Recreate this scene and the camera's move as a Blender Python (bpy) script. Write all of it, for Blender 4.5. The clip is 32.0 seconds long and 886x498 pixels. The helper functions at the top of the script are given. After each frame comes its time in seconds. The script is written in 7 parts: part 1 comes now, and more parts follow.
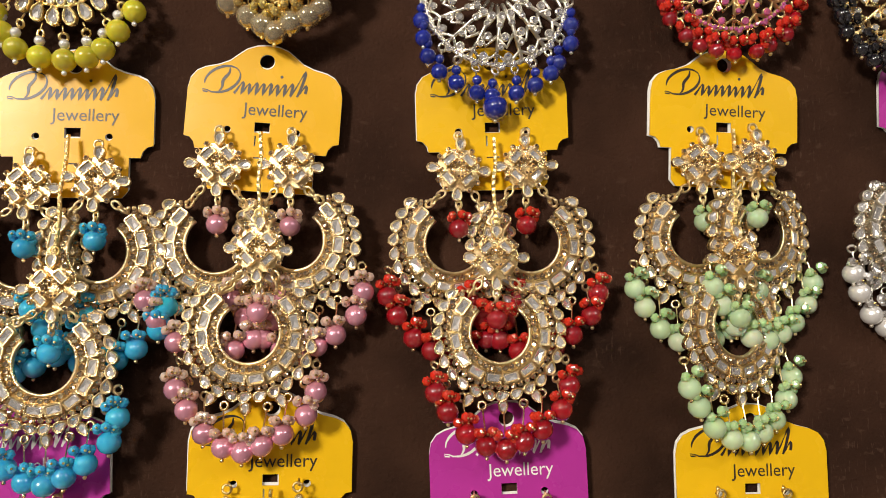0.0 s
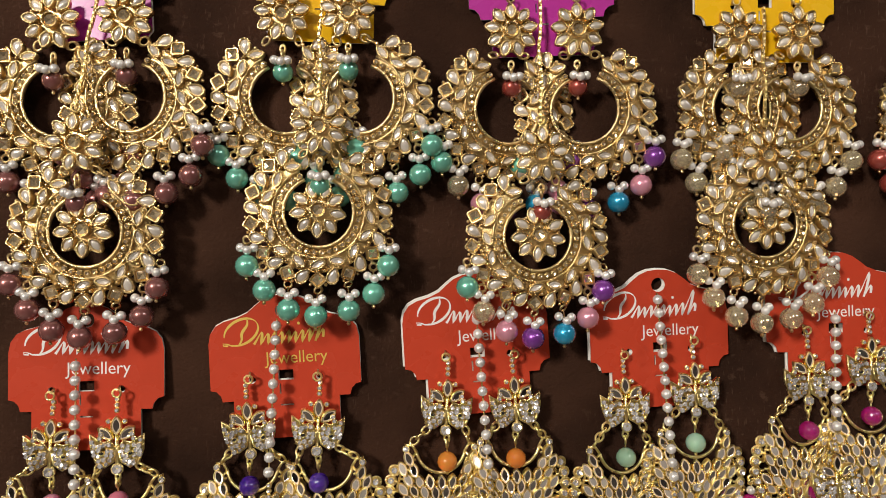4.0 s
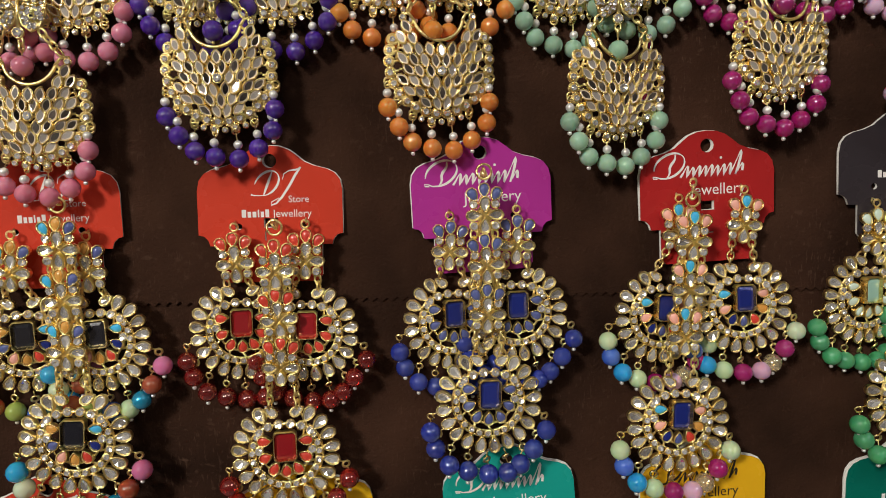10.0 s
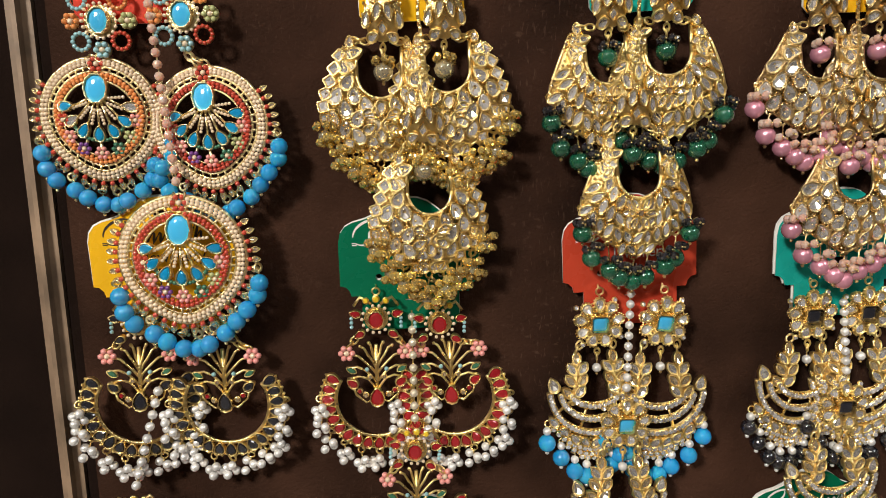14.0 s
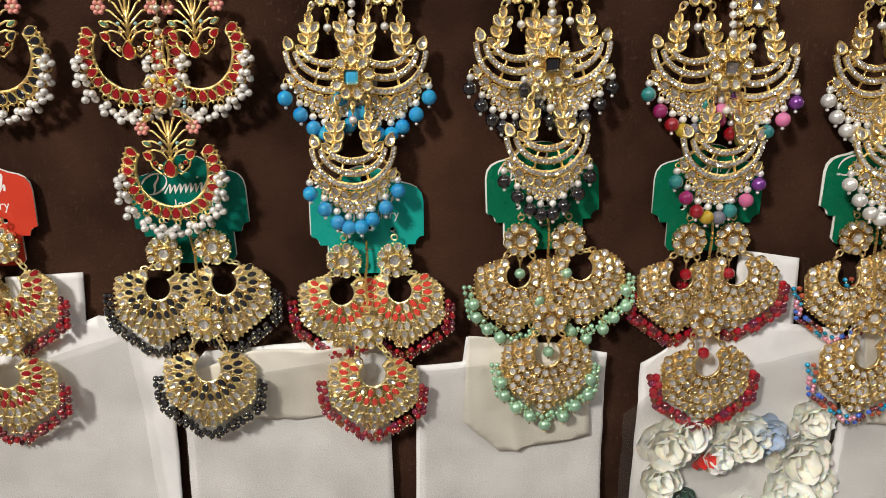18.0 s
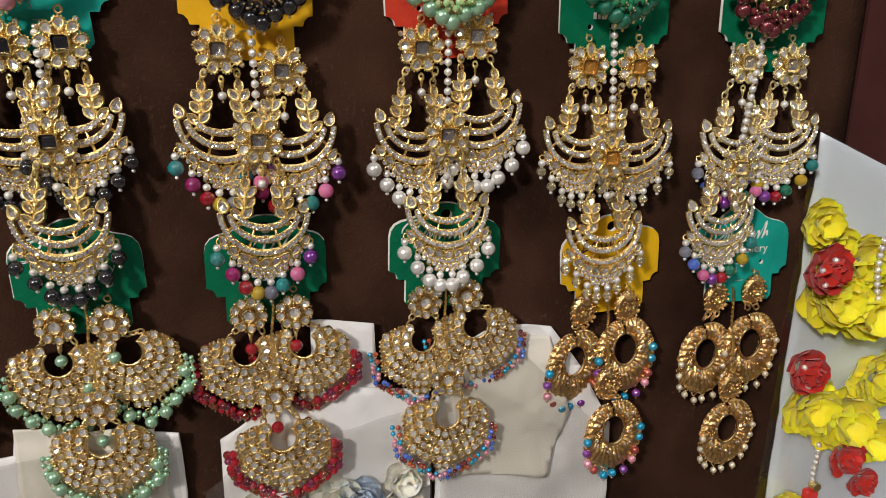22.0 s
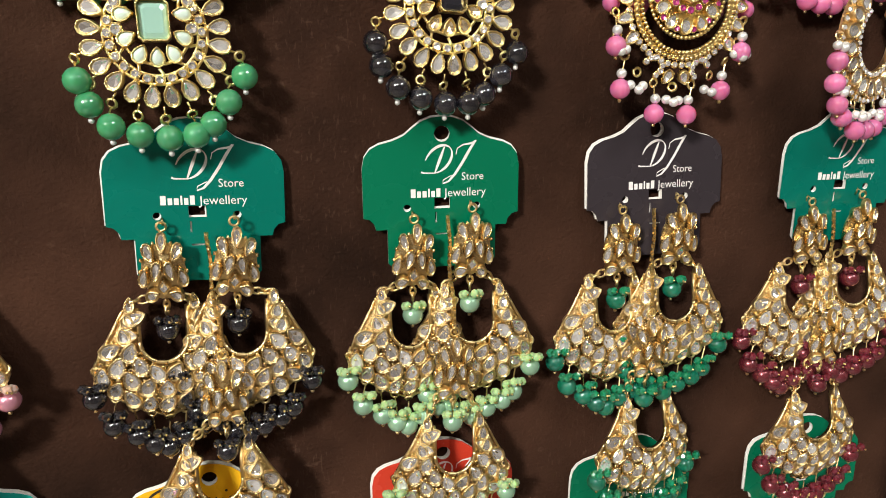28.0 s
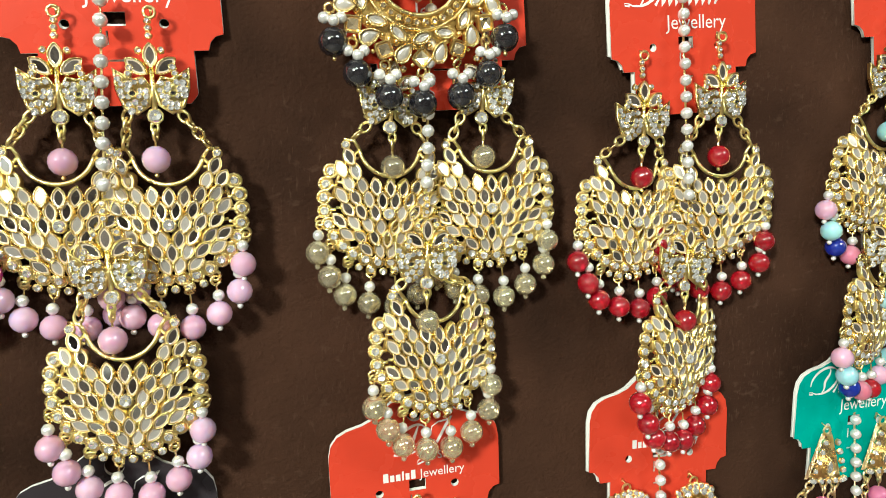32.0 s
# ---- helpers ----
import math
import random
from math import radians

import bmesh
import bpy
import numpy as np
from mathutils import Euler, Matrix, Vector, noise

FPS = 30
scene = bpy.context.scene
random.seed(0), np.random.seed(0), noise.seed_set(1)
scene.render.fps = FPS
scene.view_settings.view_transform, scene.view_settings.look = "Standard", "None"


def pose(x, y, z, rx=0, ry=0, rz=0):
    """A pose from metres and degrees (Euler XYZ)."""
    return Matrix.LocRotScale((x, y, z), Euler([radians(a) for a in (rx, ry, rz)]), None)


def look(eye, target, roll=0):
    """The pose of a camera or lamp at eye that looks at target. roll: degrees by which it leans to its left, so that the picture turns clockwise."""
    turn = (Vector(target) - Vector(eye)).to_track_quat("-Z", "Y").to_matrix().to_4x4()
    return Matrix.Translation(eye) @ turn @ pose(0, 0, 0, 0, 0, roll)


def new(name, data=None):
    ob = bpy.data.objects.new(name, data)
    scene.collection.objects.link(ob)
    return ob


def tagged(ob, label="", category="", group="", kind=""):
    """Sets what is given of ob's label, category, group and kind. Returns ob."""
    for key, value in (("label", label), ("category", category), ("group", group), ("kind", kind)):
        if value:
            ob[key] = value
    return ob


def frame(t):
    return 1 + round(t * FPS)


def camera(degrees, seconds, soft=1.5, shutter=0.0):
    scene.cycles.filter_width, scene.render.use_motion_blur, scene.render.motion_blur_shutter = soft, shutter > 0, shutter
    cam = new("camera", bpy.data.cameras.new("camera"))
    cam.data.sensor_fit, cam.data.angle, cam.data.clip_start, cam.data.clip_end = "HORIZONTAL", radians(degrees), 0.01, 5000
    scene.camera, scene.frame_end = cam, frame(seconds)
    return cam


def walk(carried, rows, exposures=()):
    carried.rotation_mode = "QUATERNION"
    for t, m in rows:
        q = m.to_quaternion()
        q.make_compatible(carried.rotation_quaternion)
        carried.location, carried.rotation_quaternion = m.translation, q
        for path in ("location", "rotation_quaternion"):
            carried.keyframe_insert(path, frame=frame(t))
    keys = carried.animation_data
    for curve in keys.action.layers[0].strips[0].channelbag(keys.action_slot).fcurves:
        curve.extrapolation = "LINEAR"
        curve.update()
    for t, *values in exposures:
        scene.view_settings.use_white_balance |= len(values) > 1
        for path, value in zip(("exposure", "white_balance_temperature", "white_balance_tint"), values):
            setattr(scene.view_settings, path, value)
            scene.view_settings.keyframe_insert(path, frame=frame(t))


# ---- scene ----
from collections import defaultdict

cam = camera(64.08, 32.0, soft=0.75)
PATH = [
    (0, (0.01664, -0.28591, 1.68132), (0.03613, 0.01234, 1.70711), -0.30),
    (0.5, (0.01133, -0.29108, 1.64646), (0.03188, 0.00745, 1.66781), -0.37),
    (1, (0.00369, -0.30053, 1.61980), (0.02512, -0.00179, 1.63692), -0.37),
    (1.5, (0.00000, -0.30374, 1.60000), (0.02171, -0.00483, 1.61359), -0.28),
    (2, (-0.00280, -0.30009, 1.58930), (0.01975, -0.00102, 1.59647), -0.20),
    (2.5, (0.00059, -0.29773, 1.57724), (0.02269, 0.00145, 1.57971), -0.33),
    (3, (-0.00282, -0.29730, 1.55229), (0.01898, 0.00191, 1.55275), -0.58),
    (3.5, (-0.00578, -0.29818, 1.53011), (0.01678, 0.00097, 1.52772), -0.66),
    (5.5, (0.00017, -0.31025, 1.43783), (0.02207, -0.01112, 1.43129), -0.93),
    (6, (0.00326, -0.30739, 1.42149), (0.02487, -0.00843, 1.40912), -0.99),
    (6.5, (0.00836, -0.30855, 1.40354), (0.02879, -0.00981, 1.38524), -0.99),
    (7, (0.00968, -0.31172, 1.38804), (0.02969, -0.01322, 1.36585), -0.99),
    (7.5, (0.01198, -0.31311, 1.38266), (0.03242, -0.01496, 1.35644), -1.02),
    (8, (0.01386, -0.31714, 1.37288), (0.03323, -0.01932, 1.34246), -1.05),
    (8.5, (0.01295, -0.32070, 1.36036), (0.03152, -0.02322, 1.32626), -0.77),
    (9, (0.01123, -0.32378, 1.34558), (0.02986, -0.02642, 1.31049), -0.69),
    (9.5, (0.01559, -0.32012, 1.33320), (0.03483, -0.02288, 1.29753), -0.61),
    (10, (0.01731, -0.31540, 1.31546), (0.03729, -0.01858, 1.27674), -0.61),
    (10.5, (0.02098, -0.31578, 1.29349), (0.04043, -0.01892, 1.25484), -0.48),
    (11, (0.02301, -0.30973, 1.26554), (0.04286, -0.01370, 1.22108), -0.09),
    (11.5, (0.02392, -0.30529, 1.23322), (0.04300, -0.01032, 1.18194), -0.15),
    (12, (0.02183, -0.30568, 1.19890), (0.04030, -0.01095, 1.14606), -0.14),
    (12.5, (0.01514, -0.30675, 1.16667), (0.03329, -0.01237, 1.11176), 0.16),
    (13, (0.00805, -0.31060, 1.13301), (0.02683, -0.01630, 1.07796), 0.16),
    (13.5, (-0.00611, -0.31341, 1.10937), (0.01330, -0.01884, 1.05601), -0.03),
    (14, (-0.03065, -0.31014, 1.08208), (-0.01390, -0.01669, 1.02203), -0.19),
    (14.5, (-0.03180, -0.32494, 1.04310), (-0.01429, -0.03109, 0.98527), -0.37),
    (15, (-0.00280, -0.33934, 1.01668), (0.01412, -0.04502, 0.96108), -0.35),
    (15.5, (0.04695, -0.34836, 1.00232), (0.06362, -0.05510, 0.94132), 0.44),
    (17.5, (0.06462, -0.38540, 0.93165), (0.07555, -0.09290, 0.86587), 0.31),
    (18, (0.10269, -0.38686, 0.93917), (0.11323, -0.09569, 0.86771), -0.12),
    (18.5, (0.13827, -0.39048, 0.94249), (0.14903, -0.10028, 0.86719), -0.58),
    (19, (0.17369, -0.39538, 0.94644), (0.18836, -0.10627, 0.86772), -0.70),
    (19.5, (0.20731, -0.38874, 0.95574), (0.23273, -0.10126, 0.87381), -0.38),
    (20, (0.24119, -0.38012, 0.96596), (0.27845, -0.09539, 0.87910), -0.24),
    (20.5, (0.26111, -0.38057, 0.96964), (0.30717, -0.09679, 0.88391), -0.14),
    (21, (0.27365, -0.38074, 0.97650), (0.32499, -0.09734, 0.89253), -0.11),
    (21.5, (0.27965, -0.37752, 0.98163), (0.33555, -0.09546, 0.89607), 0.05),
    (22, (0.28278, -0.37014, 0.99132), (0.34197, -0.08894, 0.90517), 0.29),
    (22.5, (0.28536, -0.36174, 1.00971), (0.34660, -0.08088, 0.92389), 0.44),
    (23, (0.28727, -0.35612, 1.02977), (0.35098, -0.07505, 0.94647), 0.52),
    (23.5, (0.28709, -0.34804, 1.05353), (0.35374, -0.06819, 0.96841), 0.78),
    (24, (0.28484, -0.34479, 1.06331), (0.35488, -0.06677, 0.97500), 1.09),
    (24.5, (0.28783, -0.34681, 1.08182), (0.35954, -0.06928, 0.99332), 1.15),
    (25, (0.29292, -0.33287, 1.10101), (0.36545, -0.05439, 1.01621), 1.18),
    (25.5, (0.29710, -0.31006, 1.11864), (0.36873, -0.02990, 1.03878), 1.16),
    (27.5, (0.29458, -0.26477, 1.16362), (0.36521, 0.01722, 1.08950), 1.52),
    (28, (0.29331, -0.26881, 1.19694), (0.36215, 0.01334, 1.12176), 1.49),
    (28.5, (0.28663, -0.27463, 1.22915), (0.35633, 0.00737, 1.15417), 1.41),
    (29, (0.28399, -0.27587, 1.24899), (0.35318, 0.00651, 1.17501), 1.37),
    (29.5, (0.28574, -0.27298, 1.27019), (0.35651, 0.00967, 1.19878), 1.32),
    (30, (0.28727, -0.27273, 1.30165), (0.35981, 0.01095, 1.23636), 0.81),
    (30.5, (0.28617, -0.26729, 1.34816), (0.35837, 0.01799, 1.28985), 0.41),
    (31, (0.28743, -0.25853, 1.39650), (0.36102, 0.02853, 1.34981), 0.17),
    (31.5, (0.29433, -0.24719, 1.42037), (0.36864, 0.04047, 1.37875), 0.13),
    (32, (0.30094, -0.24012, 1.42622), (0.37630, 0.04802, 1.39019), -0.30),
]
walk(cam, [(t, look(eye, target, roll)) for t, eye, target, roll in PATH], exposures=[(0,-0.86,6300,11),(3,-1.07,6300,12),(6,-1.12,6150,10),(8,-1.2,6000,9),(10,-1.18,6050,9),(11,-0.66,5900,8),(13,-0.66,5950,9),(15,-0.7,6050,9),(19,-0.57,5980,9),(21,-0.76,5980,10),(23,-0.82,5950,11),(24,-0.78,5980,11),(25,-0.32,6080,11),(28,-0.18,5950,8),(30,-0.05,5870,2),(31,-0.08,5980,0),(32,-0.12,5720,-7)])

# ---- units: the display is laid out in millimetres, x along the wall, z up, y out of the wall is negative ----
MM = 0.001
FLOOR_TO_ORIGIN = 1600.0


def at_wall(x, z, y=0.0):
    return Vector((x * MM, y * MM, (z + FLOOR_TO_ORIGIN) * MM))


# ---- world and lights ----
world = bpy.data.worlds.new("world")
scene.world = world
world.use_nodes = True
world.node_tree.nodes["Background"].inputs[0].default_value = (1.0, 0.9, 0.8, 1)
world.node_tree.nodes["Background"].inputs[1].default_value = 0.008


def area_lamp(name, eye, target, size, watts, colour):
    data = bpy.data.lights.new(name, "AREA")
    data.shape, data.size, data.energy, data.color = "DISK", size, watts, colour
    ob = new(name, data)
    ob.matrix_world = look(eye, target)
    return ob


area_lamp("main_lamp", (-1.55, -2.25, 2.52), (0.2, 0, 1.15), 0.45, 150, (1.0, 0.915, 0.79))
# fill lamp added overhead, brightens the room that mirrors and metal reflect
area_lamp("ceiling_lamp", (1.3, -1.5, 2.66), (1.15, -1.15, 0.0), 0.8, 26, (1.0, 0.96, 0.90))
area_lamp("ceiling_spot", (-0.2, -1.9, 2.66), (0.25, 0, 1.15), 0.3, 16, (1.0, 0.90, 0.76))


# ---- materials ----
MATS = {}


def material(name, colour, rough=0.5, metal=0.0, coat=0.0, spec=0.5, grain=0.0, grain_scale=400.0, mottle=0.0, mottle_scale=30.0,
             shift=0.0, sheen=0.0, subsurface=0.0, rough_var=0.0, transmit=0.0, piece_var=0.0, ior=1.5):
    """A procedural surface: colour with mottling, piece-to-piece change, fine relief."""
    if name in MATS:
        return MATS[name]
    m = bpy.data.materials.new(name)
    m.use_nodes = True
    nt = m.node_tree
    p = nt.nodes["Principled BSDF"]
    p.inputs["Roughness"].default_value = rough
    p.inputs["Metallic"].default_value = metal
    p.inputs["Coat Weight"].default_value = coat
    p.inputs["Coat Roughness"].default_value = 0.05
    p.inputs["Coat IOR"].default_value = 1.8
    p.inputs["Specular IOR Level"].default_value = spec
    p.inputs["Sheen Weight"].default_value = sheen
    p.inputs["Subsurface Weight"].default_value = subsurface
    p.inputs["Subsurface Radius"].default_value = (1.0, 0.8, 0.6)
    p.inputs["Subsurface Scale"].default_value = 0.002
    p.inputs["Transmission Weight"].default_value = transmit
    p.inputs["IOR"].default_value = ior
    coord = nt.nodes.new("ShaderNodeTexCoord")
    c = nt.nodes.new("ShaderNodeRGB")
    c.outputs[0].default_value = (*colour, 1)
    last = c.outputs[0]
    if mottle:
        n = nt.nodes.new("ShaderNodeTexNoise")
        n.inputs["Scale"].default_value, n.inputs["Detail"].default_value = mottle_scale, 5
        nt.links.new(coord.outputs["Object"], n.inputs["Vector"])
        r = nt.nodes.new("ShaderNodeMapRange")
        r.inputs["From Min"].default_value, r.inputs["From Max"].default_value = 0.3, 0.7
        r.inputs["To Min"].default_value, r.inputs["To Max"].default_value = 1 - mottle, 1 + mottle
        nt.links.new(n.outputs["Fac"], r.inputs["Value"])
        h = nt.nodes.new("ShaderNodeHueSaturation")
        nt.links.new(r.outputs[0], h.inputs["Value"])
        nt.links.new(last, h.inputs["Color"])
        last = h.outputs[0]
    if piece_var or shift:
        o = nt.nodes.new("ShaderNodeObjectInfo")
        h = nt.nodes.new("ShaderNodeHueSaturation")
        r = nt.nodes.new("ShaderNodeMapRange")
        r.inputs["To Min"].default_value, r.inputs["To Max"].default_value = 1 - piece_var, 1 + piece_var
        nt.links.new(o.outputs["Random"], r.inputs["Value"])
        nt.links.new(r.outputs[0], h.inputs["Value"])
        if shift:
            g = nt.nodes.new("ShaderNodeNewGeometry")
            q = nt.nodes.new("ShaderNodeMapRange")
            q.inputs["To Min"].default_value, q.inputs["To Max"].default_value = 0.5 - shift, 0.5 + shift
            nt.links.new(g.outputs["Random Per Island"], q.inputs["Value"])
            nt.links.new(q.outputs[0], h.inputs["Hue"])
        nt.links.new(last, h.inputs["Color"])
        last = h.outputs[0]
    nt.links.new(last, p.inputs["Base Color"])
    if rough_var:
        n = nt.nodes.new("ShaderNodeTexNoise")
        n.inputs["Scale"].default_value, n.inputs["Detail"].default_value = 60, 4
        nt.links.new(coord.outputs["Object"], n.inputs["Vector"])
        r = nt.nodes.new("ShaderNodeMapRange")
        r.inputs["To Min"].default_value, r.inputs["To Max"].default_value = max(rough - rough_var, 0.02), rough + rough_var
        nt.links.new(n.outputs["Fac"], r.inputs["Value"])
        nt.links.new(r.outputs[0], p.inputs["Roughness"])
    if grain:
        n = nt.nodes.new("ShaderNodeTexNoise")
        n.inputs["Scale"].default_value, n.inputs["Detail"].default_value = grain_scale, 3
        nt.links.new(coord.outputs["Object"], n.inputs["Vector"])
        b = nt.nodes.new("ShaderNodeBump")
        b.inputs["Strength"].default_value, b.inputs["Distance"].default_value = grain, 0.0006
        nt.links.new(n.outputs["Fac"], b.inputs["Height"])
        nt.links.new(b.outputs[0], p.inputs["Normal"])
    MATS[name] = m
    return m


def gold(kind):
    base = {"gold": (0.95, 0.72, 0.31), "antique gold": (0.80, 0.60, 0.29), "pale gold": (0.98, 0.80, 0.44),
            "champagne gold": (0.93, 0.72, 0.40), "bright gold": (1.0, 0.78, 0.34), "silver": (0.92, 0.86, 0.75), "old gold": (0.72, 0.47, 0.20)}[kind]
    return material(kind, base, rough=0.28, metal=1.0, grain=0.45, grain_scale=1500, mottle=0.15, mottle_scale=250, rough_var=0.1)


STONES = {  # colour, roughness, metal, transmission
    "clear": (1.0, 0.95, 0.89, 0.04, 0.86), "champagne": (0.92, 0.74, 0.46, 0.06, 0.85), "brown": (0.52, 0.38, 0.24, 0.05, 0.85),
    # the paler of the two mirror kinds has bright reflections put into its colour
    "pale edge": (0.72, 0.58, 0.42, 0.3, 0.1), "mirror": (0.86, 0.85, 0.83, 0.03, 1.0), "shell": (0.74, 0.68, 0.62, 0.10, 0.6), "bright": (1.0, 0.97, 0.94, 0.03, 0.72), "pearl cabochon": (0.74, 0.68, 0.60, 0.20, 0.45),
    "red opaque": (0.62, 0.05, 0.03, 0.16, 0.0), "ruby": (0.40, 0.014, 0.02, 0.06, 0.3), "navy": (0.018, 0.03, 0.22, 0.07, 0.2),
    "slate blue": (0.09, 0.11, 0.30, 0.12, 0.0), "black": (0.016, 0.016, 0.022, 0.06, 0.1), "turquoise": (0.07, 0.45, 0.78, 0.10, 0.0),
    "sky": (0.02, 0.36, 0.72, 0.06, 0.35), "mint": (0.40, 0.66, 0.54, 0.08, 0.1), "garnet": (0.50, 0.05, 0.24, 0.06, 0.45), "pale mint": (0.62, 0.74, 0.64, 0.2, 0.0),
    "peach": (0.85, 0.42, 0.34, 0.16, 0.0), "ochre": (0.62, 0.30, 0.06, 0.14, 0.0), "grey": (0.34, 0.32, 0.33, 0.06, 0.7),
    "amber": (0.50, 0.24, 0.04, 0.06, 0.5), "pink crystal": (0.80, 0.20, 0.45, 0.08, 0.3), "red crystal": (0.88, 0.05, 0.02, 0.06, 0.1),
    "green crystal": (0.03, 0.32, 0.16, 0.08, 0.2), "sea crystal": (0.60, 0.86, 0.42, 0.06, 0.35), "black crystal": (0.03, 0.028, 0.035, 0.08, 0.2),
    "rose crystal": (1.0, 0.62, 0.50, 0.06, 0.35), "gold crystal": (1.0, 0.72, 0.22, 0.08, 0.8), "wine crystal": (0.22, 0.03, 0.05, 0.08, 0.25),
    "blue crystal": (0.01, 0.03, 0.38, 0.06, 0.1), "aqua crystal": (0.08, 0.60, 1.0, 0.06, 0.25), "seed red": (0.50, 0.05, 0.02, 0.35, 0.0),
    "seed orange": (0.75, 0.26, 0.06, 0.35, 0.0), "seed cream": (0.80, 0.62, 0.42, 0.35, 0.0), "seed green": (0.04, 0.15, 0.08, 0.35, 0.0),
    "seed pink": (0.80, 0.32, 0.28, 0.35, 0.0), "seed purple": (0.18, 0.05, 0.25, 0.35, 0.0), "seed blue": (0.30, 0.52, 0.55, 0.35, 0.0),
    "seed olive": (0.42, 0.44, 0.18, 0.35, 0.0), "seed yellow": (0.80, 0.52, 0.02, 0.35, 0.0)}


CABOCHONS = ("pearl cabochon", "pale mint", "peach", "turquoise", "ochre", "slate blue", "red opaque", "shell pink")


def stone_mat(kind):
    r, g, b, rough, metal = STONES[kind]
    glassy = "crystal" in kind and kind != "gold crystal"
    metal = 0.0 if glassy else metal
    return material("stone " + kind, (r, g, b), rough=rough, metal=metal, coat=0.8, piece_var=0.22 if metal > 0.4 else 0.1, grain=0.05, grain_scale=300, subsurface=0.8 if glassy else 0.0, transmit=0.4 if glassy else 0.0)


BEADS = {  # colour, finish
    "turquoise": ((0.05, 0.46, 0.95), "jade"), "pink": ((0.78, 0.34, 0.44), "pearly"), "red": ((0.42, 0.008, 0.016), "glass"),
    "mint": ((0.58, 0.78, 0.46), "jade"), "white": ((0.90, 0.87, 0.83), "pearly"), "copper": ((0.28, 0.10, 0.09), "pearly"),
    "aqua": ((0.20, 0.60, 0.45), "pearly"), "champagne": ((1.0, 0.84, 0.55), "clear"), "rust": ((0.40, 0.07, 0.05), "pearly"),
    "violet": ((0.24, 0.05, 0.36), "pearly"), "cyan": ((0.02, 0.34, 0.58), "pearly"), "rose": ((0.98, 0.25, 0.36), "jade"),
    "purple": ((0.075, 0.018, 0.30), "jade"), "orange": ((0.76, 0.26, 0.04), "jade"), "pale green": ((0.36, 0.54, 0.40), "jade"),
    "magenta": ((0.36, 0.01, 0.16), "jade"), "lavender": ((0.74, 0.45, 0.60), "jade"), "gold dust": ((1.0, 0.88, 0.60), "smoky"),
    "cherry": ((0.40, 0.005, 0.018), "glass"), "wine": ((0.42, 0.02, 0.035), "lustre"), "royal": ((0.03, 0.05, 0.32), "jade"),
    "green": ((0.08, 0.36, 0.16), "jade"), "black": ((0.022, 0.020, 0.026), "glass"), "hot pink": ((0.66, 0.19, 0.38), "jade"),
    "yellow": ((0.66, 0.60, 0.03), "jade"), "forest": ((0.015, 0.14, 0.07), "glass"), "sea": ((0.38, 0.62, 0.42), "pearly"),
    "burgundy": ((0.18, 0.025, 0.035), "pearly"), "sky": ((0.035, 0.38, 0.76), "jade"), "lime": ((0.42, 0.52, 0.12), "jade"),
    "brick": ((0.40, 0.08, 0.03), "jade"), "blue": ((0.09, 0.18, 0.60), "jade"), "grey": ((0.22, 0.22, 0.28), "glass"),
    "teal": ((0.03, 0.24, 0.24), "jade"), "mustard": ((0.50, 0.36, 0.02), "jade"), "emerald": ((0.01, 0.17, 0.10), "jade"),
    "ice": ((0.42, 0.66, 0.80), "jade"), "cream pearl": ((0.80, 0.70, 0.52), "pearly"), "olive": ((0.20, 0.25, 0.05), "jade"),
    "cobalt": ((0.01, 0.03, 0.36), "glass")}


def bead_mat(kind):
    colour, finish = BEADS[kind]
    if finish in ("jade", "glass"):
        colour = tuple(min(0.95, 1.3 * c) for c in colour)
    name = kind + " bead"
    if finish == "jade":
        return material(name, colour, rough=0.12, coat=1.0, spec=0.55, subsurface=0.9, transmit=0.36, mottle=0.06, mottle_scale=120, piece_var=0.14, ior=1.45)
    if finish == "pearly":
        return material(name, colour, rough=0.27, metal=0.5, coat=1.0, piece_var=0.12, mottle=0.05, mottle_scale=90)
    if finish == "lustre":
        return material(name, colour, rough=0.06, metal=0.12, coat=1.0, mottle=0.25, mottle_scale=130, piece_var=0.2, transmit=0.7, shift=0.05)
    if finish == "smoky":
        return material(name, colour, rough=0.05, metal=0.35, coat=1.0, piece_var=0.15, mottle=0.3, mottle_scale=160, transmit=0.75)
    if finish == "clear":
        return material(name, colour, rough=0.04, metal=0.3, coat=1.0, piece_var=0.15, mottle=0.1, mottle_scale=200, transmit=0.75)
    return material(name, colour, rough=0.08, coat=1.0, subsurface=0.4, transmit=0.5, piece_var=0.15, mottle=0.08, mottle_scale=120)


# ---- small mesh kit ----
class Shell:
    """Gathers vertices and faces of one part, in millimetres: x right, y up, z out of the wall."""

    def __init__(self):
        self.v, self.f, self.m, self.s = [], [], [], []

    def add(self, verts, faces, at=None, mat=0, smooth=False):
        n = len(self.v)
        self.v += [tuple(at @ Vector(p)) for p in verts] if at is not None else verts
        self.f += [tuple(i + n for i in f) for f in faces]
        self.m += [mat] * len(faces)
        self.s += [smooth] * len(faces)

    def mesh(self, name, mats):
        me = bpy.data.meshes.new(name)
        me.from_pydata([(x * MM, y * MM, z * MM) for x, y, z in self.v], [], self.f)
        for m in mats:
            me.materials.append(m)
        me.polygons.foreach_set("material_index", self.m)
        me.polygons.foreach_set("use_smooth", self.s)
        me.update()
        return me


def place(x, y, z=0.0, turn=0.0, tilt=None):
    m = Matrix.Translation((x, y, z))
    if tilt is not None:
        m = m @ tilt
    return m @ Matrix.Rotation(radians(turn), 4, "Z")


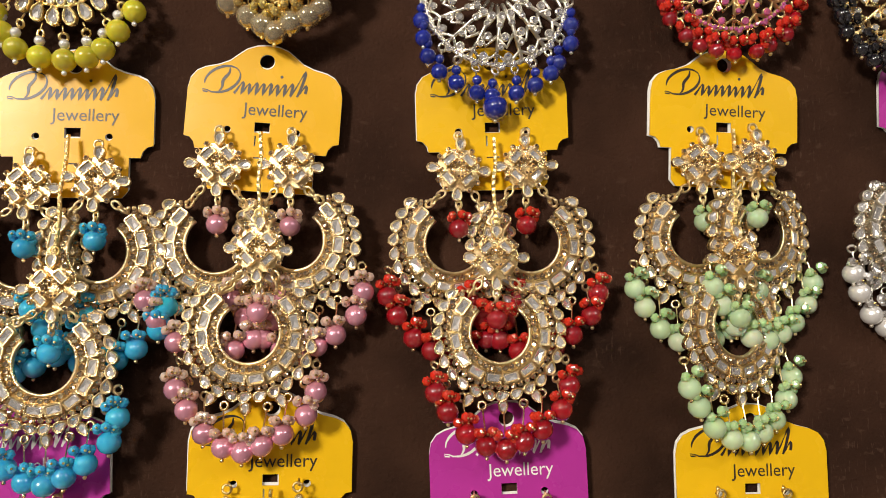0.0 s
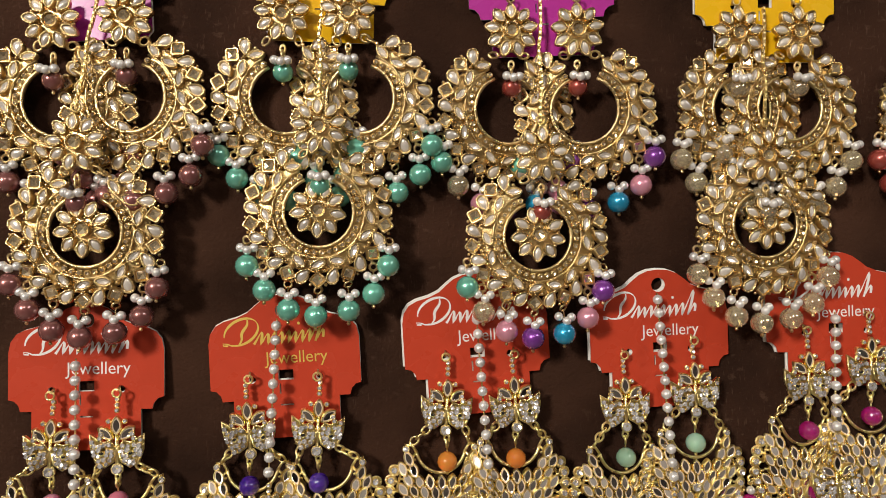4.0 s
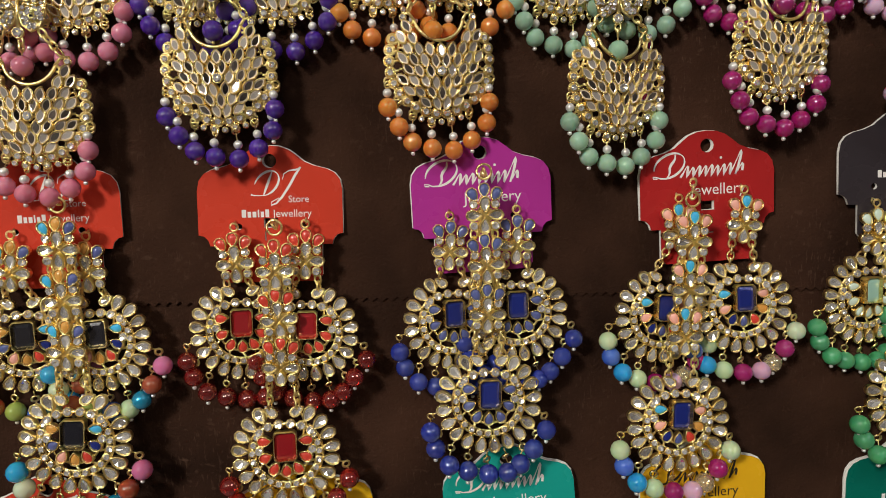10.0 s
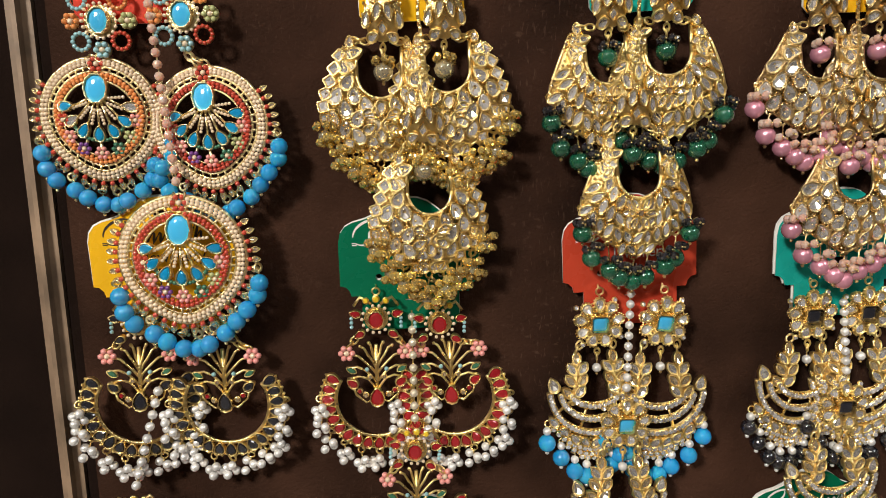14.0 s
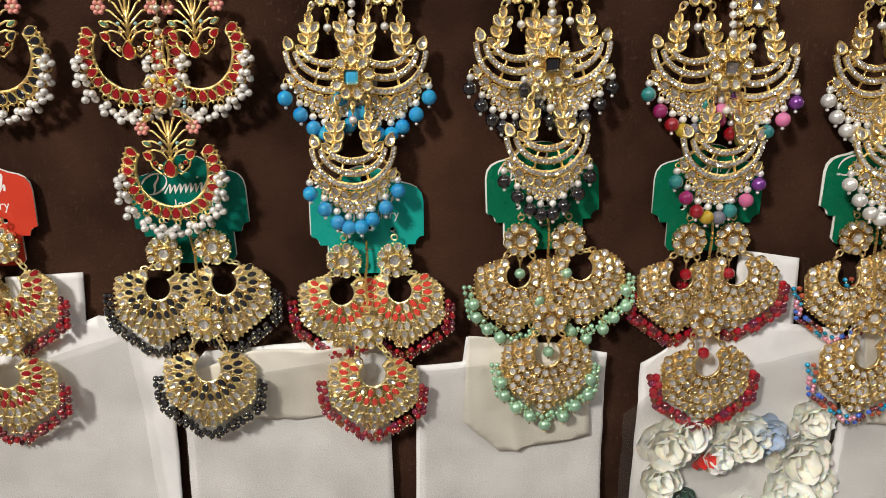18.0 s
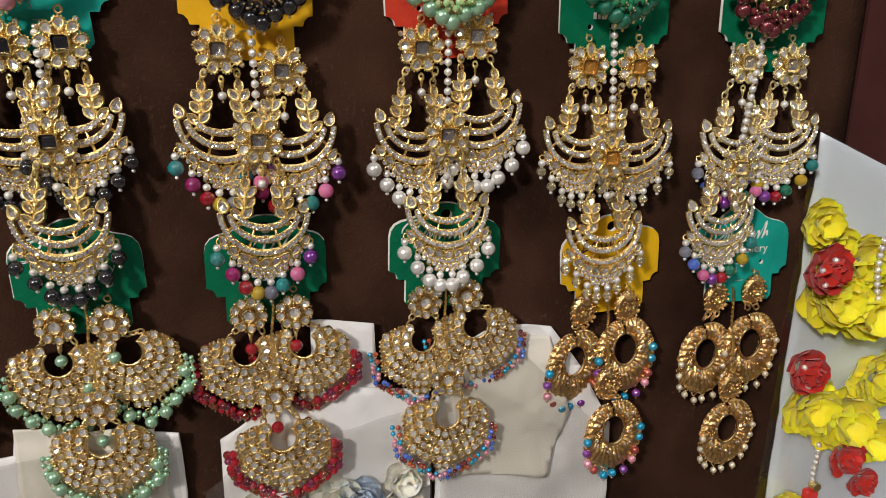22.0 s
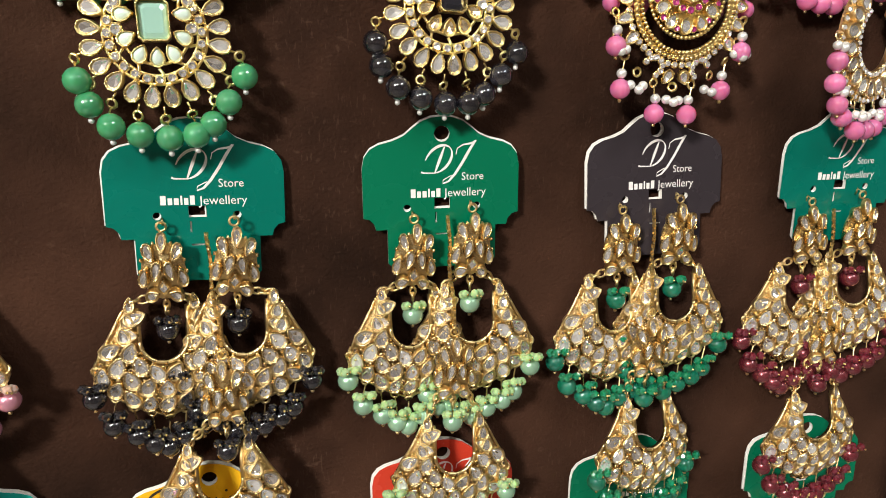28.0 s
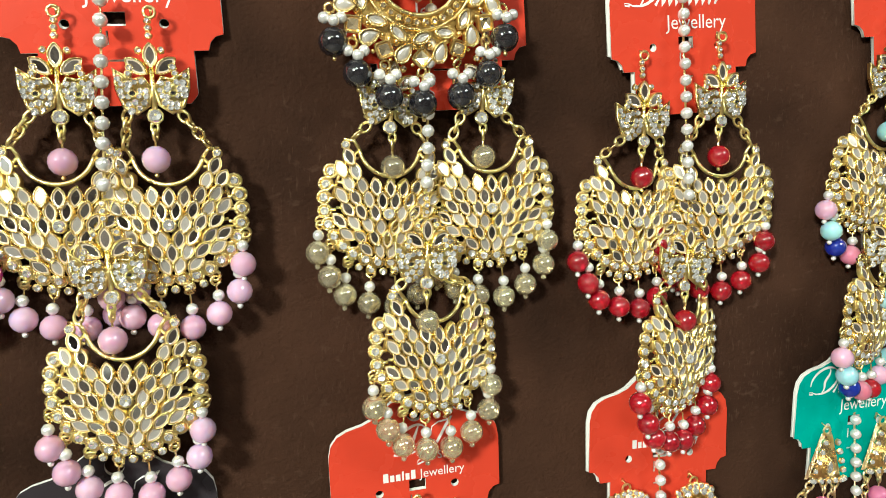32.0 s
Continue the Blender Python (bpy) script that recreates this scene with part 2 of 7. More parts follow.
def outline(shape, length, width, n=10):
    """A closed outline, its tip towards +x."""
    out = []
    if shape == "rect":
        a, b, c = length / 2, width / 2, min(length, width) * 0.12
        return [(a, -b + c), (a, b - c), (a - c, b), (-a + c, b), (-a, b - c), (-a, -b + c), (-a + c, -b), (a - c, -b)]
    n = 14 if shape == "almond" else n
    for i in range(n):
        t = 2 * math.pi * i / n
        x, y = math.cos(t), math.sin(t)
        if shape == "almond":
            y *= abs(y) ** 0.62
        elif shape == "tear":
            y *= abs(math.sin(t / 2)) ** 0.6 * 1.12
        elif shape == "marquise":
            y *= abs(math.sin(t)) ** 0.45
        out.append((x * length / 2, y * width / 2))
    return out


def loft(rings, cap=True):
    """Faces between rings of (outline, z), from the outside in."""
    verts, faces, n = [], [], len(rings[0][0])
    for pts, z in rings:
        verts += [(x, y, z) for x, y in pts]
    for k in range(len(rings) - 1):
        for i in range(n):
            j = (i + 1) % n
            faces.append((k * n + i, k * n + j, (k + 1) * n + j, (k + 1) * n + i))
    if cap:
        faces.append(tuple((len(rings) - 1) * n + i for i in range(n)))
    return verts, faces


def ball(r, seg=14, rings=9, squash=1.0):
    verts, faces = [(0, 0, r * squash)], []
    for k in range(1, rings):
        p = math.pi * k / rings
        verts += [(r * math.sin(p) * math.cos(2 * math.pi * i / seg), r * math.sin(p) * math.sin(2 * math.pi * i / seg), r * squash * math.cos(p)) for i in range(seg)]
    verts.append((0, 0, -r * squash))
    for i in range(seg):
        j = (i + 1) % seg
        faces.append((0, 1 + i, 1 + j))
        for k in range(rings - 2):
            a = 1 + k * seg
            faces.append((a + i, a + seg + i, a + seg + j, a + j))
        a = 1 + (rings - 2) * seg
        faces.append((a + i, len(verts) - 1, a + j))
    return verts, faces


def ringlet(radius, wire, seg=10, sides=5):
    verts, faces = [], []
    for i in range(seg):
        t = 2 * math.pi * i / seg
        for k in range(sides):
            p = 2 * math.pi * k / sides
            d = radius + wire * math.cos(p)
            verts.append((d * math.cos(t), d * math.sin(t), wire * math.sin(p)))
    for i in range(seg):
        for k in range(sides):
            a, b = i * sides, (i + 1) % seg * sides
            faces.append((a + k, b + k, b + (k + 1) % sides, a + (k + 1) % sides))
    return verts, faces


def tube(points, r, sides=5):
    """A round wire along points."""
    verts, faces = [], []
    pts = [Vector(p) for p in points]
    for i, p in enumerate(pts):
        way = (pts[min(i + 1, len(pts) - 1)] - pts[max(i - 1, 0)]).normalized()
        side = way.cross(Vector((0, 0, 1)))
        side = side.normalized() if side.length > 1e-3 else Vector((1, 0, 0))
        up = side.cross(way)
        rad = r[i] if isinstance(r, list) else r
        verts += [tuple(p + rad * (math.cos(2 * math.pi * k / sides) * side + math.sin(2 * math.pi * k / sides) * up)) for k in range(sides)]
    for i in range(len(pts) - 1):
        for k in range(sides):
            faces.append((i * sides + k, i * sides + (k + 1) % sides, (i + 1) * sides + (k + 1) % sides, (i + 1) * sides + k))
    faces.append(tuple(range(sides))[::-1])
    faces.append(tuple((len(pts) - 1) * sides + k for k in range(sides)))
    return verts, faces


CACHE = {}


def facets(pts, width, high, kind="clear"):
    """The faces of a foil-backed stone: a bevelled crown and the facets of its hollow back, or a flat mirror."""
    n = len(pts)
    if kind in ("mirror", "shell"):
        return loft([([(x * 0.76, y * 0.68) for x, y in pts], 0.36), ([(x * 0.70, y * 0.62) for x, y in pts], 0.3)])
    if STONES[kind][4] < 0.4:
        return loft([(pts, 0), ([(x * 0.92, y * 0.92) for x, y in pts], 0.45 * high), ([(x * 0.66, y * 0.66) for x, y in pts], 0.95 * high)])
    verts = [(x, y, 0) for x, y in pts] + [(x * 0.74, y * 0.74, 0.55 * high + (0.10 if i % 2 else -0.06) * high) for i, (x, y) in enumerate(pts)]
    verts.append((0.07 * width, 0.05 * width, 0.55 * high - 0.18 * width))
    faces = [(i, (i + 1) % n, n + (i + 1) % n, n + i) for i in range(n)] + [(n + i, n + (i + 1) % n, 2 * n) for i in range(n)]
    return verts, faces


def mirror_edge(pts):
    """The pale ground edge round a mirror."""
    return loft([(pts, 0.1), ([(x * 0.93, y * 0.92) for x, y in pts], 0.42), ([(x * 0.76, y * 0.68) for x, y in pts], 0.36)], cap=False)


def stone_mesh(shape, length, width, kind, high=1.0):
    key = ("stone", shape, length, width, kind, high)
    if key not in CACHE:
        s = Shell()
        pts = outline(shape, length, width)
        shrink = lambda k: [(x * k, y * k) for x, y in pts]
        if kind in CABOCHONS:
            s.add(*loft([(pts, 0), (shrink(0.86), high * 0.55), (shrink(0.58), high * 0.9), (shrink(0.22), high * 1.05)]), smooth=True)
        else:
            s.add(*facets(pts, width, high, kind))
        if kind in ("mirror", "shell"):
            s.add(*mirror_edge(pts), mat=1)
        CACHE[key] = s.mesh("stone", [stone_mat(kind), stone_mat("pale edge")] if kind in ("mirror", "shell") else [stone_mat(kind)])
    return CACHE[key]


def bead_mesh(kind, diameter, facets=False):
    key = ("bead", kind, diameter, facets)
    if key not in CACHE:
        s = Shell()
        if facets:
            s.add(*ball(diameter / 2, 8, 5, 0.85))
            CACHE[key] = s.mesh("crystal", [stone_mat(kind)])
        else:
            small = diameter < 5
            s.add(*ball(diameter / 2, 9 if small else 14, 6 if small else 9), smooth=True)
            CACHE[key] = s.mesh("bead", [bead_mat(kind)])
    return CACHE[key]


def cluster_mesh(kind, turn):
    """Six faceted crystals on pins, tied round a bead's top."""
    key = ("cluster", kind, turn)
    if key not in CACHE:
        s, rnd = Shell(), random.Random(turn)
        for k in range(6):
            t = radians(60 * k + 25 * turn + rnd.uniform(-18, 18))
            m = place(3.3 * math.cos(t), -0.9 + 1.5 * math.sin(t) + rnd.uniform(-0.9, 0.6), 1.2 + 2.6 * math.sin(t), 40 * k)
            s.add(*ball(rnd.uniform(1.75, 2.15), 7, 5, 0.85), at=m)
            s.add(*ball(0.55, 5, 4), at=m @ Matrix.Translation((0.3, -0.6, 1.8)), mat=1, smooth=True)
        CACHE[key] = s.mesh("crystal_tuft", [stone_mat(kind), gold("gold")])
    return CACHE[key]


def pearl_cluster(kind, n, turn):
    """Three or four small pearls tied together."""
    key = ("pearls", kind, n, turn)
    if key not in CACHE:
        s, rnd = Shell(), random.Random(turn + n)
        if n == 3:
            for k, (dx, dy) in enumerate(((-2.6, -1.4), (2.6, -1.6), (0.2, -2.6))):
                s.add(*ball(1.95, 10, 7), at=place(dx + rnd.uniform(-0.4, 0.4), dy + rnd.uniform(-0.5, 0.5), 2.2 if k == 2 else 0.8), smooth=True)
        else:
            for k in range(4):
                t = radians(90 * k + 30 * turn + rnd.uniform(-25, 25))
                s.add(*ball(2.15, 10, 7), at=place(2.6 * math.cos(t), -3 + 2.4 * math.sin(t), 1 + 1.6 * math.sin(2 * t)), smooth=True)
        CACHE[key] = s.mesh("pearl_tuft", [bead_mat(kind)])
    return CACHE[key]


def part(name, data, parent, m=None, label=""):
    ob = bpy.data.objects.new(name, data)
    scene.collection.objects.link(ob)
    ob.parent = parent
    if m is not None:
        ob.matrix_local = m
    if label:
        ob["label"] = label
    if name in ("pave_setting", "beadwork", "bead_fringe", "linkage", "crystal_tuft", "pearl_tuft"):
        ob["kind"] = "stuff"
    return ob


def mm_matrix(m):
    """A pose in millimetres turned into metres."""
    k = m.copy()
    k.translation = k.translation * MM
    return k


class Piece:
    """One plate of jewellery: a gold frame, stones of their own, small stones joined, and what dangles from it."""

    def __init__(self, metal, small="champagne", dome=0.0, top=0.0, seed=1):
        self.metal, self.small, self.k, self.top = metal, small, dome, top
        self.frame, self.tiny, self.items = Shell(), Shell(), []
        self.kinds, self.tip = [small], "white"
        self.rnd = random.Random(seed)
        self.horns, self.rope = [(-10, 10), (10, 10)], 0

    def spot(self, x, y, turn, lift=0.0, shake=4.0):
        z = self.top - self.k * (x * x + y * y)
        n = Vector((2 * self.k * x, 2 * self.k * y, 1)).normalized()
        q = Vector((0, 0, 1)).rotation_difference(n).to_matrix().to_4x4()
        j = Euler([radians(self.rnd.uniform(-shake, shake)) for _ in range(2)] + [0]).to_matrix().to_4x4()
        return place(x, y, z + lift, turn, q @ j)

    def stone(self, shape, length, width, x, y, turn, kind="clear", high=1.5, single=True, lift=0.0):
        """A stone in its raised bezel. single: an object of its own."""
        m = self.spot(x, y, turn, lift, 17.0 if kind in ("mirror", "shell") else 6.0)
        pts = outline(shape, length, width)
        rim = 0.95 if kind in ("mirror", "shell") else 1.7 if kind == "pearl cabochon" else 1.25 if width > 4.4 else 1.0
        inner = [(a * (1 - rim / length), b * (1 - rim / width)) for a, b in pts]
        self.frame.add(*loft([(pts, -0.8), (pts, high * 0.75), ([(a * (1 - 0.3 / length), b * (1 - 0.3 / width)) for a, b in pts], high), ([(a * (1 - 0.8 * rim / length), b * (1 - 0.8 * rim / width)) for a, b in pts], high), (inner, high * 0.4)], cap=False), at=m, smooth=shape != "rect")
        for i in range(self.rope if width > 4.0 else 0):
            x0, y0 = pts[int(i * len(pts) / self.rope)]
            x1, y1 = pts[(int(i * len(pts) / self.rope) + 1) % len(pts)]
            f = i * len(pts) / self.rope % 1
            self.frame.add(*ball(0.62, 5, 4), at=m @ Matrix.Translation((1.06 * (x0 + f * (x1 - x0)), 1.06 * (y0 + f * (y1 - y0)), high * 0.45)), smooth=True)
        seat = m @ Matrix.Translation((0, 0, high * 0.45))
        le, wi = round(length - rim, 2), round(width - rim, 2)
        if single:
            self.items.append(("stone", stone_mesh(shape, le, wi, kind, 1.0), seat))
        else:
            if kind not in self.kinds:
                self.kinds.append(kind)
            me = outline(shape, le, wi, 10)
            self.tiny.add(*facets(me, wi, 1.0, kind), at=seat, mat=self.kinds.index(kind))
            if kind in ("mirror", "shell"):
                if "pale edge" not in self.kinds:
                    self.kinds.append("pale edge")
                self.tiny.add(*mirror_edge(me), at=seat, mat=self.kinds.index("pale edge"))

    def crystal(self, x, y, d=2.2, bed=True, lift=0.3, kind=None):
        """A tiny faceted crystal in a gold cup."""
        m = self.spot(x, y, self.rnd.uniform(0, 60), lift, 13.0)
        n = 6 if d < 2.4 else 9
        pts = outline("round", d, d, n)
        if bed:
            wide = outline("round", d + 0.6, d + 0.6, n)
            self.frame.add(*loft([(wide, -0.6), (wide, 0.25), (pts, 0.5)]), at=m)
        kind = kind or self.small
        if kind not in self.kinds:
            self.kinds.append(kind)
        self.tiny.add(*facets([(a, b) for a, b in pts], d, 0.5 + 0.2 * d, kind), at=m @ Matrix.Translation((0, 0, 0.35)), mat=self.kinds.index(kind))

    def grain(self, x, y, d=1.2, lift=0.2):
        """A gold granule."""
        self.frame.add(*ball(d / 2, 6, 4), at=self.spot(x, y, 0, lift), smooth=True)

    def plate(self, r_in, r_out, a0, a1, n=28, cx=0.0, cy=0.0, z=-0.8, thick=0.9):
        """A curved backing plate, part of a ring, r_out a number or a function of the angle."""
        verts, faces = [], []
        for i in range(n + 1):
            a = radians(a0 + (a1 - a0) * i / n)
            ro = r_out(math.degrees(a)) if callable(r_out) else r_out
            for r in (r_in, ro):
                x, y = cx + r * math.cos(a), cy + r * math.sin(a)
                h = self.top - self.k * (x * x + y * y) + z
                verts += [(x, y, h), (x, y, h - thick)]
        for i in range(n):
            a, b = 4 * i, 4 * i + 4
            faces += [(a, a + 2, b + 2, b), (a + 1, b + 1, b + 3, a + 3), (a, b, b + 1, a + 1), (a + 2, a + 3, b + 3, b + 2)]
        faces += [(0, 1, 3, 2), (4 * n, 4 * n + 2, 4 * n + 3, 4 * n + 1)]
        self.frame.add(verts, faces)

    def wire(self, points, r=0.6):
        self.frame.add(*tube([(x, y, self.top - self.k * (x * x + y * y)) for x, y in points], r), smooth=True)

    def arc(self, r, a0, a1, cx=0.0, cy=0.0, wire=0.6, n=24, sx=1.0):
        self.wire([(cx + sx * r * math.cos(radians(a0 + (a1 - a0) * i / n)), cy + r * math.sin(radians(a0 + (a1 - a0) * i / n))) for i in range(n + 1)], wire)

    def loop(self, x, y, r=1.6):
        self.frame.add(*ringlet(r, 0.62, 9, 4), at=self.spot(x, y, 0, 0.0, 30), smooth=True)

    def dangle(self, x, y, kind, bead, drop=3.5, size=8.5, tip="gold", crystal="red crystal", pearl="white"):
        """What hangs from a rim: a loop, a pin and its beads, held by gravity."""
        z = self.top - self.k * (x * x + y * y) + 0.5
        sway = self.rnd.uniform(-1.2, 1.2)
        drop = max(0.2, drop + self.rnd.uniform(-0.9, 0.9))
        self.loop(x, y - 1.0)
        x2, y2, z2 = x + sway, y - 2 - drop, z + self.rnd.uniform(-0.5, 1.5)
        centre = y2 - size / 2
        if kind == "pearl1":
            self.items.append(("pearl", bead_mesh(pearl, 4.2), place(x2, y2 - 1.6, z2)))
            centre = y2 - 3.4 - size / 2
        elif kind == "pearls3":
            self.items.append(("pearl_tuft", pearl_cluster(pearl, 3, self.rnd.randrange(3)), place(x2, y2, z2)))
            centre = y2 - 3.6 - size / 2
        elif kind == "cluster":
            self.items.append(("crystal_tuft", cluster_mesh(crystal, self.rnd.randrange(3)), place(x2, y2 - 1.2, z2 + 1.2)))
            centre = y2 - 2.6 - size / 2
        elif kind == "whites":
            self.items.append(("pearl_tuft", pearl_cluster(pearl, 4, self.rnd.randrange(3)), place(x2, y2, z2)))
            self.frame.add(*tube([(x, y - 2, z), (x2, y2 - 2, z2)], 0.35, 4))
            return
        if bead:
            self.items.append(("bead", bead_mesh(bead, size), place(x2, centre, z2, self.rnd.uniform(0, 180))))
            self.frame.add(*tube([(x, y - 2, z), (x2, centre + size / 2, z2)], 0.32, 4))
            if tip == "gold":
                self.frame.add(*ball(0.85, 6, 4), at=place(x2, centre - size / 2 - 0.4, z2 + 0.3), smooth=True)
            else:
                self.tip = tip
                self.frame.add(*ball(1.1, 7, 5), at=place(x2, centre - size / 2 - 0.6, z2), mat=1, smooth=True)

    def done(self):
        out = [("frame", self.frame.mesh("frame", [gold(self.metal), bead_mat(self.tip)]), Matrix.Identity(4))]
        if self.tiny.v:
            out.append(("pave_setting", self.tiny.mesh("pave_setting", [stone_mat(k) for k in self.kinds]), Matrix.Identity(4)))
        return out + self.items


def polar(r, a, cx=0.0, cy=0.0):
    return cx + r * math.cos(radians(a)), cy + r * math.sin(radians(a))


def pick(beads, i):
    return beads[i % len(beads)] if isinstance(beads, (list, tuple)) else beads


# ---- the kinds of plates, each round its own centre ----
def body_baguette(pal):
    """An open ring of rectangular stones with a teardrop rim."""
    p = Piece(pal["metal"], "brown", 0.004, 2.0, 11)
    p.plate(11.6, 20.8, -228, 48, 34)
    p.arc(11.8, -230, 50, wire=0.8)
    for i in range(26):
        p.crystal(*polar(13.6, -226 + 272 * i / 25), 2.5, False, 0.1, "brown" if i % 3 else "champagne")
    for i in range(12):
        a = -218 + 256 * i / 11
        p.stone("rect", 6.9, 4.5, *polar(17.3, a), a + 90, "bright")
    for i in range(36):
        p.crystal(*polar(20.8, -228 + 276 * i / 35), 2.5, False, 0.1, "brown" if i % 3 else "champagne")
    for i in range(21):
        a = -222 + 264 * i / 20
        p.stone("tear", 6.0, 4.9, *polar(23.8, a), a + 180 + (70 if a < -90 else -70), "bright" if i % 3 else "clear")
    for a in (-118, -90, -62):
        p.stone("tear", 6.0, 4.4, *polar(28.2, a), a, "bright", single=False)
    for s in (-1, 1):
        for k in range(5):
            p.grain(s * (9.2 + 2.2 * k), 15.6 + 1.2 * math.sin(k), 2.0)
    for i in range(9):
        a = -158 + 136 * i / 8
        p.dangle(*polar(27.6, a), "cluster", pick(pal["beads"], i), 0.8 + 6.0 * math.cos(radians(a + 90)) ** 2, 8.8, crystal=pal["crystal"])
    p.horns = [(-11, 15), (11, 15)]
    return p


def body_pearl_ring(pal):
    """A round openwork ring of pearl marquises, teardrops and square crystals."""
    p = Piece(pal["metal"], "champagne", 0.003, 2.0, 12)
    p.plate(14.0, 24.5, -241, 61, 44, z=-1.2)
    p.arc(14.2, -247, 67, wire=0.9)
    p.arc(18.6, -245, 65, wire=0.6)
    for i in range(30):
        p.crystal(*polar(16.3, -242 + 304 * i / 29), 2.1)
    for i in range(15):
        a = -240 + 300 * i / 14
        p.stone("marquise", 7.4, 4.5, *polar(20.9, a), a + 90 + (24 if i % 2 else -24), "pearl cabochon", single=False)
    for i in range(12):
        a = -236 + 292 * i / 11
        p.stone("tear", 7.8, 5.9, *polar(26.2, a), a + 150, "pearl cabochon", 1.8)
        for d in (-7, 7, 13):
            p.grain(*polar(23.6, a + d), 1.9)
    for i in range(11):
        a = -223 + 266 * i / 10
        p.stone("rect", 5.6, 5.6, *polar(27.2, a), a + 45, "champagne")
        for d in (-6, 6):
            p.grain(*polar(29.4, a + d), 1.6)
    for i in range(7):
        a = -160 + 140 * i / 6
        p.dangle(*polar(30.5, a), "pearls3", pick(pal["beads"], i), 1.0, 9.6)
    p.horns = [(-7, 23), (7, 23)]
    return p


def body_mirror_fan(pal):
    """A fan of almond-shaped mirrors with a scooped top and a rim of crystal loops."""
    p = Piece(pal["metal"], "bright", 0.006, 3.5, 13)
    cy, hub = 18.5, -5.5
    p.arc(11.0, -168, -12, 0, cy, wire=0.8)
    for k, y in enumerate((16.4, 12.0, 7.4, 3.0, -1.4, -5.8, -10.2, -14.6, -19.0)):
        for i in range(-4, 5):
            x = 4.75 * (i + (0.5 if k % 2 == 0 else 0.0))
            drop = y + 0.10 * abs(x)
            if math.hypot(x, drop - hub) < 2.6:
                continue
            if math.hypot(x, drop + 0.5) < 19.3 + (1.0 if y > 8 else 0) and math.hypot(x, drop - cy) > 13.0:
                lean = 1.2 * math.degrees(math.atan2(x, max(drop + 27, 6)))
                # some mirrors take the paler kind, a bright reflection given by colour
                kind = ("mirror", "shell", "mirror", "shell", "mirror", "mirror", "shell")[(i * 5 + k * 3 + (i * k) % 3) % 7]
                p.stone("almond", 7.3, 4.5, x, drop, 90 - lean, kind, 1.4, single=abs(x) < 14)
    for y in (12.0, 7.4, 3.0, -1.4, -5.8, -10.2, -14.6):
        w = math.sqrt(19 ** 2 - y * y)
        for s in (-1, 1):
            p.wire([(s * (0 if y < 6 else 11), y + (0 if y < 6 else 1.1)), (s * w, y + 0.1 * w)], 0.55)
    p.crystal(0, hub, 4.2, lift=1.6)
    for i in range(20):
        a = -205 + 230 * i / 19
        x, y = polar(22.4, a, 0, -1)
        p.crystal(x, y, 3.1)
        p.arc(2.2, 0, 360, x, y, wire=0.55, n=12)
        p.wire([polar(18.6, a, 0, -1), polar(20.6, a, 0, -1)], 0.6)
    for s in (-1, 1):
        p.crystal(s * 15.4, 17.6, 2.8)
        p.wire([(s * 10.6, 16), (s * 12.5, 19), (s * 16, 19.6)], 0.7)
        p.wire([(s * 11, 16), (s * 17, 9), (s * 19.4, 0)], 0.6)
    for i in range(5):
        p.crystal(-9 + 4.5 * i, -25.4 - 1.6 * (1 - abs(i - 2) / 2), 2.4)
    for i in range(8):
        a = -165 + 150 * i / 7
        x, y = polar(24.0, a, 0, -1)
        p.arc(1.6, 0, 360, x, y - 1.7, wire=0.6, n=12)
        p.dangle(x, y - 2.2, "pearl1", pick(pal["beads"], i), 0.4 + 2.4 * math.cos(radians(a + 90)) ** 2, 8.7, tip=pal.get("tip", "white"))
    p.horns = [(-13, 20), (13, 20)]
    return p


